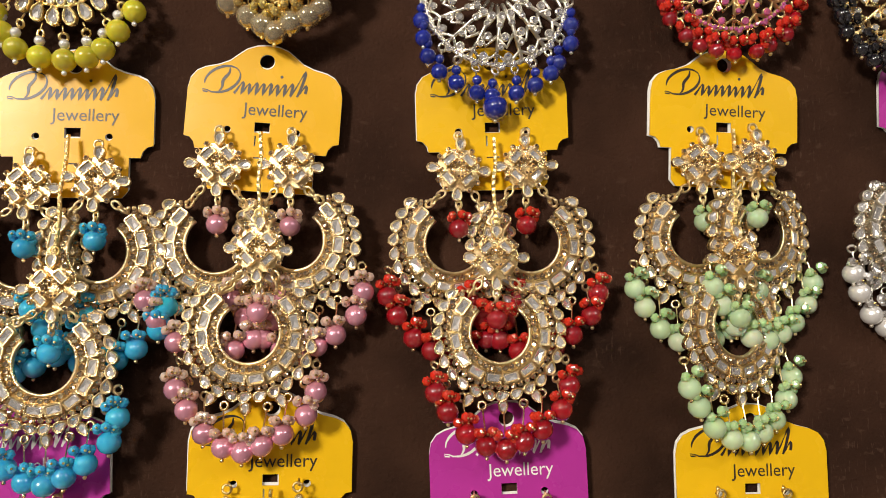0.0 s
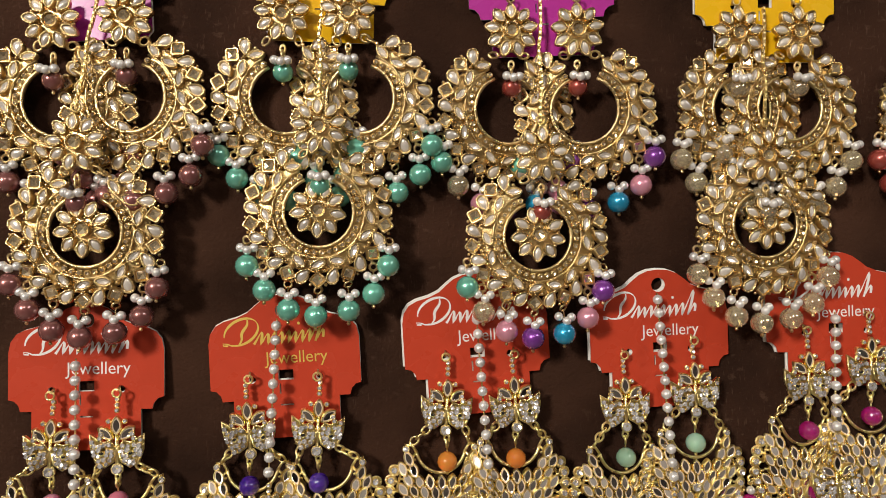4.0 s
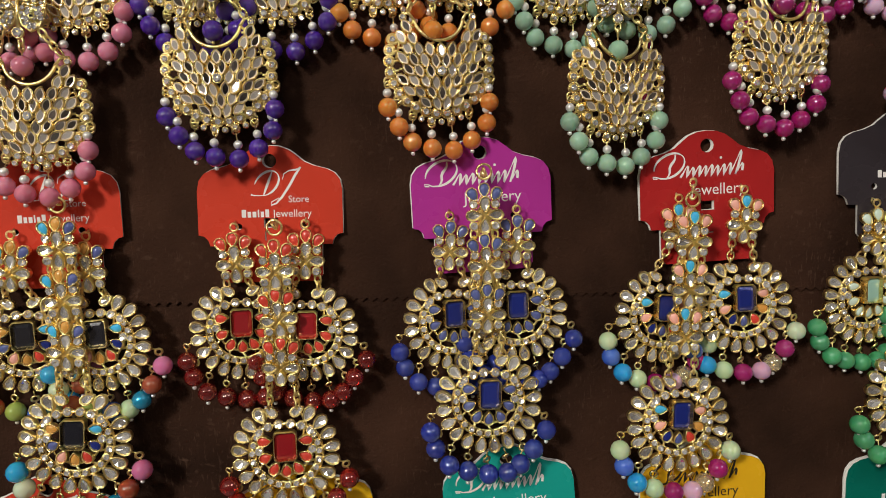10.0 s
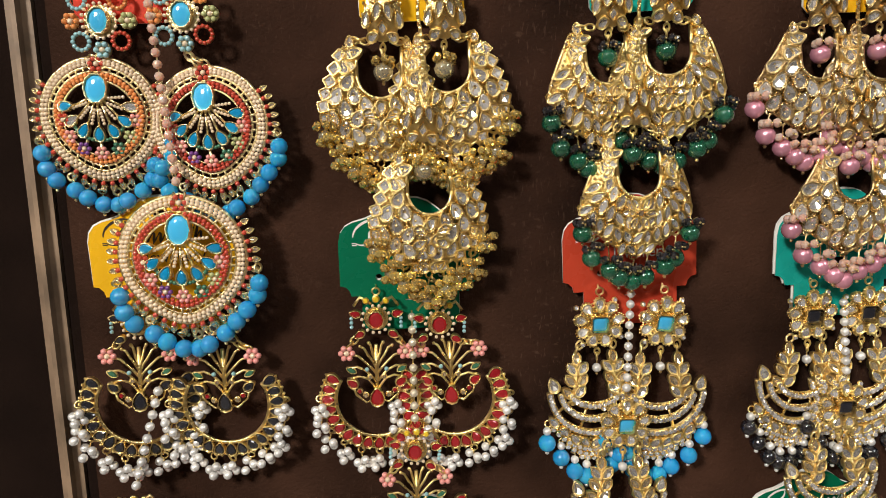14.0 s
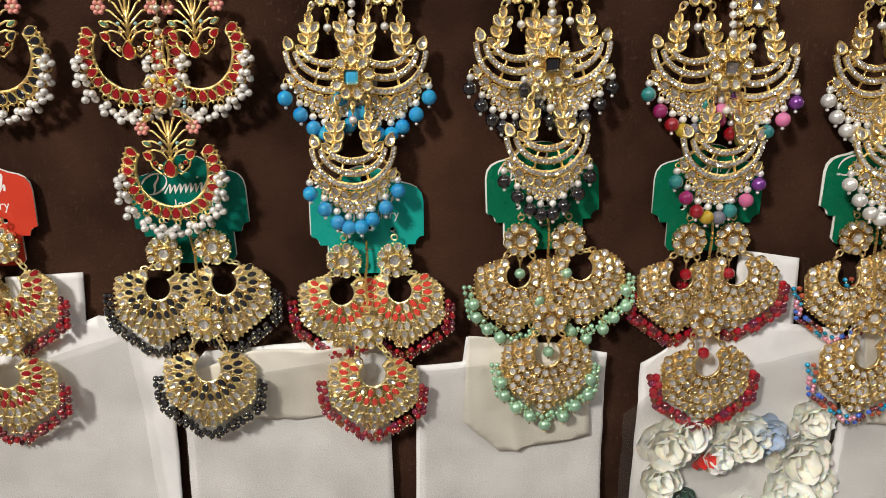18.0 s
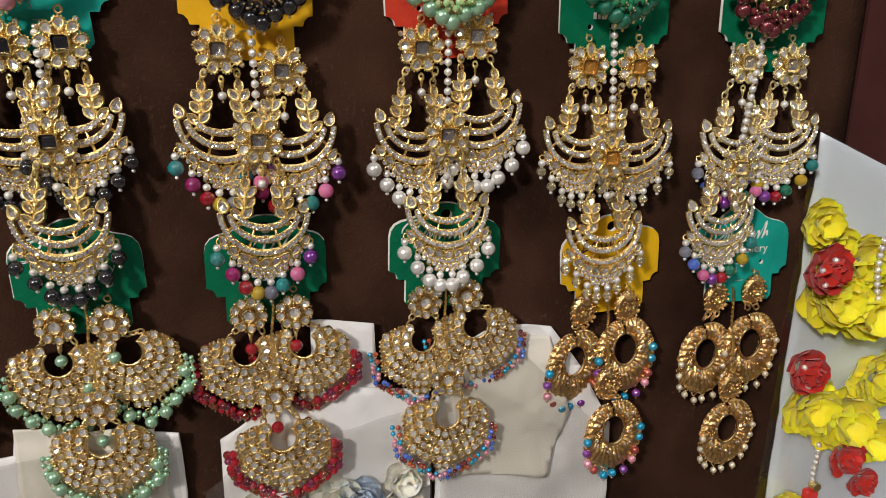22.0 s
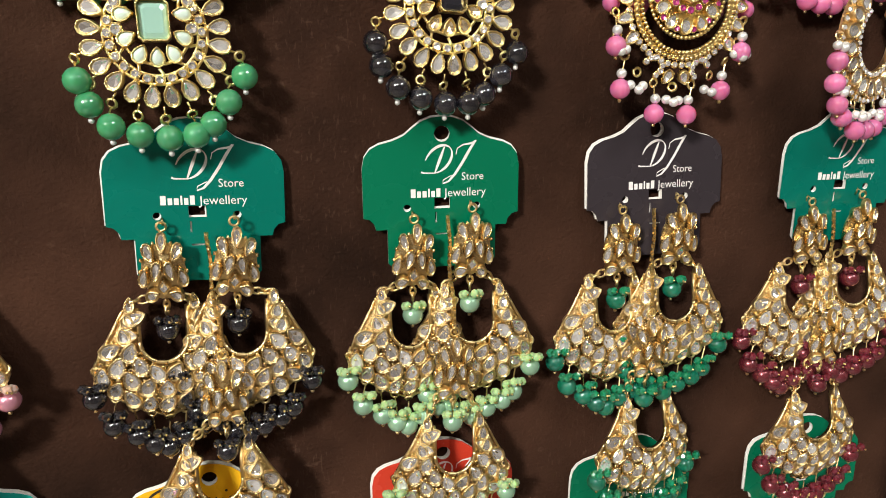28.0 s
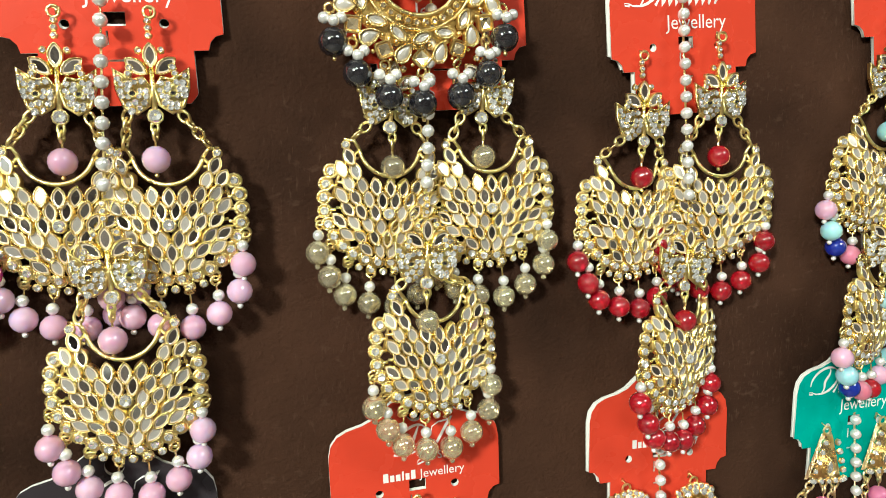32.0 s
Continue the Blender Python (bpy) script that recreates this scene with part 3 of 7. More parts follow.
def body_kundan(pal):
    """A round openwork disc with a rectangular gem and a teardrop rim."""
    p = Piece(pal["metal"], "bright", 0.004, 2.5, 14)
    acc = pal["accent"]
    for i in range(18):
        a = -238 + 296 * i / 17
        p.stone("tear", 8.2, 6.0, *polar(20.0, a), a + 180, "bright" if i % 3 else "clear", 1.6)
    p.arc(16.2, -230, 50, wire=0.6)
    p.arc(13.4, -225, 45, wire=0.6)
    p.arc(10.8, -210, 30, 0, 1, wire=0.6)
    for i in range(17):
        p.crystal(*polar(14.6, -212 + 244 * i / 16), 3.0)
    for i in range(9):
        a = radians(-225 + 270 * i / 8)
        p.wire([(11 * math.cos(a), 11 * math.sin(a)), (13.4 * math.cos(a + 0.12), 13.4 * math.sin(a + 0.12)), (16.2 * math.cos(a), 16.2 * math.sin(a))], 0.6)
    p.stone("rect", 10.2, 13.2, 0, 3.8, 0, pick(pal["gem"], 0), 3.6)
    for i, (x, y, t) in enumerate(((-9.0, 6.0, 5), (9.0, 6.0, 175), (-8.6, -1.4, 30), (8.6, -1.4, 150), (-5.2, -6.4, 62), (5.2, -6.4, 118), (0, -7.4, 90))):
        p.stone("tear", 6.8, 5.5, x, y, t, pick(acc, i), 1.8)
    p.wire([(-13, 9.0), (-9.8, 11.2), (-5.2, 12.8), (0, 13.4), (5.2, 12.8), (9.8, 11.2), (13, 9.0)], 0.8)
    for s in (-1, 1):
        p.wire([(s * 6, 20), (s * 8, 16), (s * 9.8, 11.2)], 0.6)
    for x, y in ((-7.2, 12.2), (-2.6, 13.2), (2.6, 13.2), (7.2, 12.2), (-11.6, 1.4), (11.6, 1.4), (-11.2, 9.8), (11.2, 9.8)):
        p.crystal(x, y, 3.9)
    for s in (-1, 1):
        p.stone("tear", 7.0, 5.2, s * 5.6, 18.6, 90 - s * 60, "bright", 1.6)
    for i in range(9):
        a = -166 + 152 * i / 8
        p.dangle(*polar(26.6, a), pal.get("hang", "plain"), pick(pal["beads"], i), 1.6, 9.2, tip="white")
        p.wire([polar(23.4, a), polar(26.6, a)], 0.4)
    p.horns = [(-6, 20), (6, 20)]
    return p


def fill_crescent(p, shape, kinds, rings, cy, keep, spread=1.0, lean=0):
    for k, (r, size, wide) in enumerate(rings):
        n = max(3, round(2 * math.pi * r * (260 / 360) / (wide * spread)))
        for i in range(n):
            a = -220 + 260 * (i + 0.5 * (k % 2)) / n
            x, y = polar(r, a, 0, cy)
            if keep(x, y):
                p.stone(shape, size, wide, x, y, a + 180 + (lean if a < -90 else -lean) + p.rnd.uniform(-34, 34), kinds[(i + k) % len(kinds)], 1.7)


def body_teardrop(pal):
    """A deep domed crescent packed with teardrop stones."""
    p = Piece(pal["metal"], "brown", 0.010, 6.5, 15)
    horned = not (pal.get("cut") or pal.get("squares"))
    cy, hole, high = (10.5, 8.4, 24.0) if horned else (12.5, 9.4, 27.0)
    side = ((24.6, 12.0), (21, 13.8), (14, 17.4), (7, 21.4), (1, 24.2), (-3, 24.8), (-7, 22.8), (-13, 15.5), (-18, 7), (-21.5, 0)) if horned else ((27, 13.0), (22, 16), (14, 19.5), (5, 23), (-2, 24.5), (-9, 21.5), (-15, 14), (-20, 6.5), (-23, 0))

    def half_width(y):
        for (y0, w0), (y1, w1) in zip(side, side[1:]):
            if y1 <= y <= y0:
                return w0 + (w1 - w0) * (y0 - y) / (y0 - y1)
        return -1.0

    inside = lambda x, y: abs(x) < half_width(y) - 1.6 and (math.hypot(x, y - cy) > hole + 1.2 if y < cy else abs(x) > hole + 0.6)
    bite = lambda y: math.sqrt(max(0.0, hole ** 2 - (y - cy) ** 2)) if y < cy else hole
    rows = [high - 2.5 - (high + (19.0 if horned else 20.0)) * i / 30 for i in range(31)]
    for s in (-1, 1):
        verts, faces = [], []
        for y in rows:
            for x in (bite(y) * s, max(bite(y) + 0.4, half_width(y) - 0.4) * s):
                verts.append((x, y, p.top - p.k * (x * x + y * y) - 0.8))
        faces = [(2 * i, 2 * i + 1, 2 * i + 3, 2 * i + 2) for i in range(30)]
        p.frame.add(verts, faces)
        p.frame.add([(x, y, z - 0.9) for x, y, z in verts], faces)
        p.wire([(half_width(y) * s, y) for y in rows], 0.7)
        p.wire([(s * (hole + 0.2), high - 2), (hole * s, 0.5 * (high + cy)), (hole * s, cy)], 0.9)
    p.arc(hole, -180, 0, 0, cy, wire=0.9)
    shape = pal.get("cut", "tear")
    ring = ((hole + 4.0, 8.4, 6.7), (hole + 10.2, 8.8, 6.9), (hole + 16.6, 8.8, 6.9), (hole + 22.6, 8.2, 6.5))
    if shape == "marquise":
        ring = ((13.2, 8.0, 4.6), (19.8, 8.2, 4.6), (26.4, 8.0, 4.6), (32.2, 7.0, 4.4))
    fill_crescent(p, shape, ("clear", "bright", "clear"), ring, cy, inside, 0.92, 28)
    for s in (-1, 1):
        for y, t in ((high - 1.4, -90), (high - 6.6, -80), (high - 11.8, -70)):
            x = (hole + 0.2 + half_width(y)) / 2
            p.stone(shape, 6.8, min(5.4, half_width(y) - hole), s * x, y, 90 - s * (90 + t), "clear", 1.8, single=False)
    for j in range(24):
        for i in range(-13, 14):
            x, y = 2.2 * i + (1.1 if j % 2 else 0), high - 1 - 2.1 * j
            if abs(x) < half_width(y) - 0.3 and (math.hypot(x, y - cy) > hole + 0.6 if y < cy else abs(x) > hole + 0.6):
                (p.grain if (i + j) % 5 else p.crystal)(x, y, 1.6)
    if shape == "marquise":
        for i in range(6):
            p.stone("marquise", 6.6, 3.8, *polar(4.6, 60 * i, 0, -3), 60 * i, "clear", 2.6)
        p.crystal(0, -3, 3.0, lift=1.6)
    if pal.get("squares"):
        for i in range(9):
            a = -196 + 212 * i / 8
            y = 20 - 40 * i / 8
            for s in (-1, 1):
                p.stone("rect", 5.2, 5.2, s * (half_width(y) - 1.0), y, 45 + s * 8 * i, "bright", 1.8)
        for i in range(6):
            p.stone("tear", 7.0, 5.2, *polar(5.4, 60 * i + 30, 0, -6), 60 * i + 210, "bright", 2.6)
    for i in range(9):
        x = -24 + 48 * i / 8
        y = min((q for q in [3 - (24.0 if horned else 26.0) * k / 60 for k in range(61)]), key=lambda q: abs(half_width(q) - abs(x) - 0.3))
        p.dangle(x, y, "cluster", pick(pal["beads"], i), 3.0, pal.get("size", 8.6), crystal=pal["crystal"])
        if pal.get("squares"):
            p.dangle(x + 1.5, y - 3, "cluster", None, 6.0, crystal=pal["crystal"])
    p.horns = [(-11.4, high), (11.4, high)]
    return p


def seed_flower(p, shells, x, y, kind, r=1.9, d=1.7):
    for k in range(6):
        a = 60 * k
        shells[kind].append((x + r * math.cos(radians(a)), y + r * math.sin(radians(a)), d))
    shells[pal_centre(kind)].append((x, y, d))


def pal_centre(kind):
    return "seed cream" if kind != "seed cream" else "seed green"


def seeds(p, shells):
    """Rows of seed beads, one joined part a colour."""
    for kind, spots in shells.items():
        s = Shell()
        for x, y, d in spots:
            s.add(*ball(d / 2, 7, 5), at=p.spot(x, y, 0, 0.5, 0), smooth=True)
        p.items.append(("beadwork", s.mesh("beadwork", [stone_mat(kind)]), Matrix.Identity(4)))


def body_seed(pal):
    """A rounded heart of seed-bead rows with a turquoise oval and a fan of blue drops."""
    p, sh = Piece(pal["metal"], "clear", 0.006, 4.0, 16), defaultdict(list)
    shape = lambda a, r: (0.83 * r * math.cos(radians(a)), 0.83 * r * (0.98 * math.sin(radians(a)) - (0.12 * max(0, math.cos(radians(a + 90))) ** 8)))
    for r, kind, d, n in ((27.6, "seed cream", 2.0, 74), (26.0, "seed cream", 2.0, 70), (20.6, pal["row"], 2.1, 56), (19.2, pal["row"], 1.7, 54)):
        for i in range(n):
            sh[kind].append((*shape(-262 + 344 * i / (n - 1), r + p.rnd.uniform(-0.2, 0.2)), d))
    for r, w in ((29.0, 0.75), (24.6, 0.6), (22.2, 0.55), (17.8, 0.5)):
        p.wire([shape(-264 + 348 * i / 44, r) for i in range(45)], w)
    for i in range(38):
        a = -264 + 348 * i / 37
        p.wire([shape(a, 22.0), shape(a, 24.8)], 0.55)
    for i in range(30):
        a = -210 + 240 * i / 29
        sh["seed red"].append((*shape(a, 30.6), 2.2))
        p.stone("tear", 3.8, 2.8, *shape(a, 33.0), a, "champagne", 0.9, single=False)
        p.wire([shape(a, 29), shape(a, 32)], 0.5)
    p.stone("round", 10.0, 12.6, 0, 11.0, 0, "turquoise", 2.4)
    for i in range(7):
        a = -172 + 164 * i / 6
        p.stone("tear", 7.2, 5.2, *polar(12.6, a, 0, 5.6), a + 180, "sky" if i not in pal.get("pale", ()) else "bright", 1.7)
        p.wire([polar(3, a, 0, 8), polar(9.5, a, 0, 5.6)], 0.6)
        for k in range(5):
            sh["seed cream"].append((*polar(4.6 + 1.4 * k, a + 13, 0, 7.0), 1.5))
    for i in range(17):
        sh["seed green"].append((*polar(11.2, -150 + 120 * i / 16, 0, 1.4), 1.8))
    p.arc(11.2, -165, -15, 0, 1.4, wire=0.6)
    for i, kind in enumerate(("seed red", "seed pink", "seed purple", "seed pink", "seed green", "seed olive", "seed pink")):
        a = -176 + 172 * i / 6
        seed_flower(p, sh, *polar(14.4, a, 0, -0.5), kind, 2.0, 2.1)
        p.wire([polar(10.5, a, 0, 0), shape(a, 18)], 0.7)
    p.arc(3.4, 0, 360, 0, 21, wire=0.5, n=12)
    seed_flower(p, sh, 0, 21, "seed red", 2.4, 2.4)
    seeds(p, sh)
    for i in range(13):
        a = -160 + 152 * i / 12
        p.dangle(*shape(a, 33.8), "plain", pick(pal["beads"], i), 0.4, 7.4)
    p.horns = [(-2, 24), (2, 24)]
    return p


def body_arcs(pal):
    """Two leaf sprays over three crescents of crystal rows, with a stone band below."""
    p = Piece(pal["metal"], "bright", 0.006, 4.0, 17)
    cy = 11.0
    tone = "clear" if pal["metal"] == "gold" else "bright"
    at = lambda r, a: ((7.0 + 0.68 * r) * math.cos(radians(a)), cy + r * math.sin(radians(a)))
    low = lambda x, y: (x, y + 0.029 * x * x)
    for r, a0, a1 in ((8.0, -164, -16), (14.4, -172, -8), (21.4, -177, -3)):
        run = [at(r, a0 + (a1 - a0) * i / 26) for i in range(27)]
        p.frame.add(*tube([(x, y, p.top - p.k * (x * x + y * y) - 1.1) for x, y in run], 1.2, 6), smooth=True)
        for d in (-1.5, 1.5):
            p.wire([at(r + d, a0 + (a1 - a0) * i / 26) for i in range(27)], 0.55)
        n = int(r * 1.22) + 5
        for i in range(n):
            p.crystal(*at(r, a0 + 3 + (a1 - a0 - 6) * i / (n - 1)), 2.7, lift=0.8, kind="bright" if i % 4 else tone)
    for a in (-150, -112, -68, -30):
        p.wire([at(8.6, a), at(20.6, a)], 0.8)
    for i in range(9):
        x = -20 + 5 * i
        p.stone("tear" if i != 4 else "round", 7.2, 5.2, *low(x, -15.6), (130 if i < 4 else 50) + (180 if i % 2 else 0), tone, 1.7, single=False)
        if i < 8:
            p.grain(*low(x + 2.5, -17.4), 1.9)
            p.grain(*low(x + 2.5, -13.6), 1.7)
    for d, wide, n in ((-19.2, 20, 17), (-22.0, 13, 10), (-24.4, 6, 5)):
        for i in range(n):
            p.crystal(*low(-wide + 2 * wide * i / (n - 1), d), 2.6, lift=0.6)
    p.wire([low(-21 + 2.1 * i, -18.2) for i in range(21)], 0.7)
    for s in (-1, 1):
        p.wire([(s * 11.5, 4), (s * 10.0, 12), (s * 8.8, 22)], 1.1)
        for x, y, t in ((8.6, 25.0, 94), (6.0, 20.6, 128), (11.2, 20.6, 54), (6.6, 15.4, 130), (12.0, 15.2, 50), (7.8, 10.4, 130), (13.4, 9.8, 46)):
            p.stone("marquise", 7.6, 5.0, s * x, y, 90 - s * (90 - t), tone if y % 2 < 1 else "champagne", 1.8, single=False)
        p.stone("tear", 8.0, 6.4, s * 19.6, 13.4, 90 - s * 20, tone, 1.8)
    for i in range(8):
        a = -168 + 156 * i / 7
        p.dangle(*low(-22.4 + 6.4 * i, -18.6 - 5.4 * (1 - abs(i - 3.5) / 3.5)), "pearl1", pick(pal["beads"], i), 0.3, pal.get("size", 7.8), tip="white")
    p.horns = [(-8.6, 28.2), (8.6, 28.2)]
    return p


def body_hoop(pal):
    """A hoop of coloured drops round a filigree tree, with clusters of white pearls."""
    p = Piece(pal["metal"], "seed green", 0.002, 1.5, 18)
    kind = pal["stone"]
    p.arc(18.9, -211, 31, wire=1.0, n=34)
    p.arc(25.4, -211, 31, wire=0.5, n=34)
    for i in range(36):
        p.grain(*polar(26.0, -209 + 238 * i / 35), 1.6)
    for i in range(19):
        a = -208 + 236 * i / 18
        p.stone("tear", 7.2, 5.8, *polar(22.2, a), a + 180, kind, 1.6)
    p.wire([(0, 2), (0, 26)], 1.0)
    for s in (-1, 1):
        for x1, y1, x2, y2 in ((4.0, 9, 11.5, 10.5), (5.0, 13, 12.5, 15.5), (5.0, 17, 11.0, 21.5), (3.6, 20, 7.2, 25.5), (1.6, 21, 3.2, 27.0)):
            p.wire([(0, y1 - 5), (s * 0.5 * x1, y1 - 1.6), (s * x1, y1 + 1.0), (s * 0.5 * (x1 + x2), 0.5 * (y1 + y2) + 1.6), (s * x2, y2)], 0.62)
            p.grain(s * x2, y2, 1.9, 0.3)
        p.wire([(0, 1), (s * 5, -1.6), (s * 9.6, 2.4), (s * 11.2, 8)], 0.6)
        p.stone("tear", 6.4, 5.2, s * 11.0, 8.4, 90 - s * 50, kind, 1.8)
        p.stone("marquise", 5.6, 3.2, s * 11.4, 14.4, 90 - s * 60, "seed green", 1.2, single=False)
        p.crystal(s * 5.2, 2.4, 2.6, kind="champagne")
        p.crystal(s * 7.8, 4.4, 2.2, kind="ruby")
        p.crystal(s * 3.2, 11.0, 2.2, kind="champagne")
    p.stone("tear", 10.0, 7.6, 0, 1.6, 90, kind, 2.4)
    sh = defaultdict(list)
    for s in (-1, 1):
        seed_flower(p, sh, s * 13.2, 22.4, "seed pink", 2.6, 2.9)
    for s in (-1, 1):
        sh["seed blue"].append((s * 4.4, 14.6, 2.2))
    seeds(p, sh)
    for i in range(11):
        a = -184 + 188 * i / 10
        p.dangle(*polar(26.4, a), "whites", None, 1.4)
    p.horns = [(-12.8, 25), (12.8, 25)]
    return p


def body_fan(pal):
    """A wide fan of small stones with a dense fringe of beads."""
    p = Piece(pal["metal"], pal.get("small", "clear"), 0.006, 4.0, 19)
    cy = 11.0
    rim = lambda a: min(36 * 0.82 / max(0.2, math.cos(radians(abs(a + 90) - 35))), 25.0 / max(0.2, math.cos(radians(abs(a + 90) - 85))), 26.0 - 0.27 * (abs(a + 90) - 84) if abs(a + 90) > 84 else 99)
    p.plate(7.2, lambda a: rim(a) - 1, -224, 44, 44, 0, cy)
    p.arc(7.4, -226, 46, 0, cy, wire=0.9)
    leaf = pal["cut"] == "leaf"
    for k, r in enumerate((10.4, 15.6, 20.8, 26.0, 31.2)):
        n = int(r * (1.12 if leaf else 1.12))
        for i in range(n):
            a = -222 + 264 * (i + 0.5 * (k % 2)) / (n - 0.5)
            x, y = polar(r, a, 0, cy)
            if r > rim(a) - 1.6:
                continue
            if leaf:
                p.stone("marquise", 6.4, 4.3, x, y, a, pal["stone"] if k == 1 or (k == 0 and i % 2) else ("bright", "champagne", "clear")[i % 3], 1.4, single=False)
            else:
                p.stone("round", 5.1, 5.1, x, y, 0, ("bright", "bright", "clear", "champagne")[(i + k) % 4], 1.4, single=False)
    if not leaf:
        p.stone("round", 8.4, 8.4, 0, -9.0, 0, "bright", 2.0)
    for r in (13.0, 18.2, 23.4, 28.6):
        n = int(r * 1.7)
        for i in range(n):
            if r < rim(-186 + 192 * i / (n - 1)):
                p.grain(*polar(r, -186 + 192 * i / (n - 1), 0, cy), 1.4, 0.6)
    for i in range(44):
        p.grain(*polar(rim(-222 + 264 * i / 43) - 0.6, -222 + 264 * i / 43, 0, cy), 1.8, 0.3)
    fringe, rnd = [Shell() for _ in pal["beads"]], random.Random(4)
    for i in range(30):
        a = -166 + 152 * i / 29
        for row in range(2):
            x, y = polar(rim(a) + 2.0 + 3.0 * row, a + rnd.uniform(-2, 2), 0, cy)
            z = p.top - p.k * (x * x + y * y) + rnd.uniform(-0.5, 1.8)
            d = pal.get("size", 3.8) * rnd.uniform(0.85, 1.1)
            fringe[(i // 2 + row) % len(fringe)].add(*ball(d / 2, 8, 6), at=place(x, y - 1.5, z), smooth=True)
            p.frame.add(*ball(0.5, 5, 4), at=place(x, y - 1.5 - d / 2, z + 1))
    for k, s in enumerate(fringe):
        p.items.append(("bead_fringe", s.mesh("bead_fringe", [bead_mat(pal["beads"][k])]), Matrix.Identity(4)))
    for i in range(pal.get("drops", 0)):
        a = -162 + 144 * i / (pal["drops"] - 1)
        p.dangle(*polar(rim(a), a, 0, cy), "plain", pick(pal["beads"], i), 2.6, pal.get("drop_size", 6.0))
    p.horns = [(-9, 20.5), (9, 20.5)]
    return p


def body_gold_hoop(pal):
    """A textured antique-gold oval hoop with small crystals and pearls."""
    p = Piece(pal["metal"], "gold crystal", 0.004, 2.5, 20)
    out = lambda a: 20.5 + 7.0 * math.cos(radians((a + 90) * 0.6))
    oval = lambda r, a: (0.72 * r * math.cos(radians(a)), r * math.sin(radians(a)))
    verts, faces, n = [], [], 60
    for i in range(n + 1):
        a = -266 + 352 * i / n
        for k in range(6):
            r = 10.4 + (out(a) - 10.4) * k / 5
            bulge = 2.6 * math.sin(math.pi * (k + 0.3) / 5.6) + p.rnd.uniform(-0.35, 0.35) + (0.35 if i % 2 else -0.3) * (k > 0)
            verts.append((*oval(r, a + 2.0 * k), p.top + bulge - 1.6))
    faces = [(6 * i + k, 6 * i + k + 1, 6 * i + k + 7, 6 * i + k + 6) for i in range(n) for k in range(5)]
    p.frame.add(verts, faces)
    p.frame.add([(x, y, z - 1.2) for x, y, z in verts], faces)
    p.wire([oval(10.4, -266 + 352 * i / 36) for i in range(37)], 1.0)
    for i in range(52):
        a = -262 + 344 * i / 51
        p.grain(*oval(out(a), a + 10), 2.2, 0.2)
        p.grain(*oval(14 + (out(a) - 14) * p.rnd.random(), a), 1.5, 1.4)
    for i in range(26):
        a = -252 + 324 * i / 25
        p.crystal(*oval(12 + 9 * p.rnd.random(), a), 1.9, lift=1.5, kind="bright" if i % 3 else "gold crystal")
    for i in range(11):
        a = -185 + 190 * i / 10
        p.dangle(*oval(out(a), a + 8), "plain", pick(pal["beads"], i), 0.3, pal.get("size", 5.6))
    p.horns = [(-3, 22), (3, 22)]
    return p


def body_dot_ring(pal):
    """A disc framed by a dotted gold ring, with pink crystals, rows of white crystals and pearl drops."""
    p = Piece(pal["metal"], "garnet", 0.005, 4.0, 21)
    p.plate(0.1, 14.0, 0, 360, 30, 0, 5, -1.0)
    p.stone("tear", 12.0, 9.6, 0, 7, 90, "bright", 3.2)
    for i in range(13):
        p.crystal(*polar(7.4, 360 * i / 13, 0, 6.4), 2.9, lift=1.0)
    for i in range(9):
        a = -214 + 248 * i / 8
        p.stone("tear" if i % 2 else "round", 6.6, 5.6, *polar(11.8, a, 0, 5), a + 180, "bright" if i % 3 else "clear", 1.8)
        if i < 8:
            p.crystal(*polar(13.2, a + 15.5, 0, 5), 2.4, lift=0.6)
    for i in range(38):
        p.grain(*polar(15.6, -205 + 230 * i / 37, 0, 4.6), 1.9, 0.6)
    p.arc(20.0, -208, 28, 0, 2, wire=1.3, n=34)
    for i in range(46):
        p.grain(*polar(18.4, -212 + 244 * i / 45, 0, 2), 2.0, 0.9)
        p.grain(*polar(20.8, -212 + 244 * i / 45, 0, 2), 2.0, 0.9)
    for i in range(34):
        p.crystal(*polar(23.0, -214 + 248 * i / 33, 0, 2), 2.4, kind="bright")
    for s in (-1, 1):
        for k, (x, y, t) in enumerate(((23.4, 9, 20), (24.6, 2, 0), (24.0, -5, -25), (20.6, -12, -50))):
            p.stone("tear", 6.8, 5.2, s * x, y, t if s > 0 else 180 - t, "bright", 1.6, single=False)
        for k in range(9):
            t = k / 8
            p.crystal(s * (4 + 17 * t), 23.5 - 9.5 * t * t, 3.1, kind="bright")
            p.crystal(s * (3 + 13 * t), 20.6 - 8.5 * t * t, 2.5, kind="bright")
        for k in range(7):
            t = 0.5 + 0.62 * k
            p.crystal(s * (10 + 3.6 * math.cos(t)), -22 + 3.6 * math.sin(t), 2.4, kind="bright")
        p.stone("tear", 6.4, 5.0, s * 3.6, -25.5, -90 + s * 30, "bright", 1.6, single=False)
    for i in range(11):
        a = -178 + 176 * i / 10
        x, y = polar(27.4, a, 0, -1)
        if i % 2:
            p.dangle(x, y, "pearls3", None, 2.8)
        else:
            p.dangle(x, y, "pearl1", pick(pal["beads"], i), 3.2, 8.0)
    p.horns = [(-12, 20), (12, 20)]
    return p


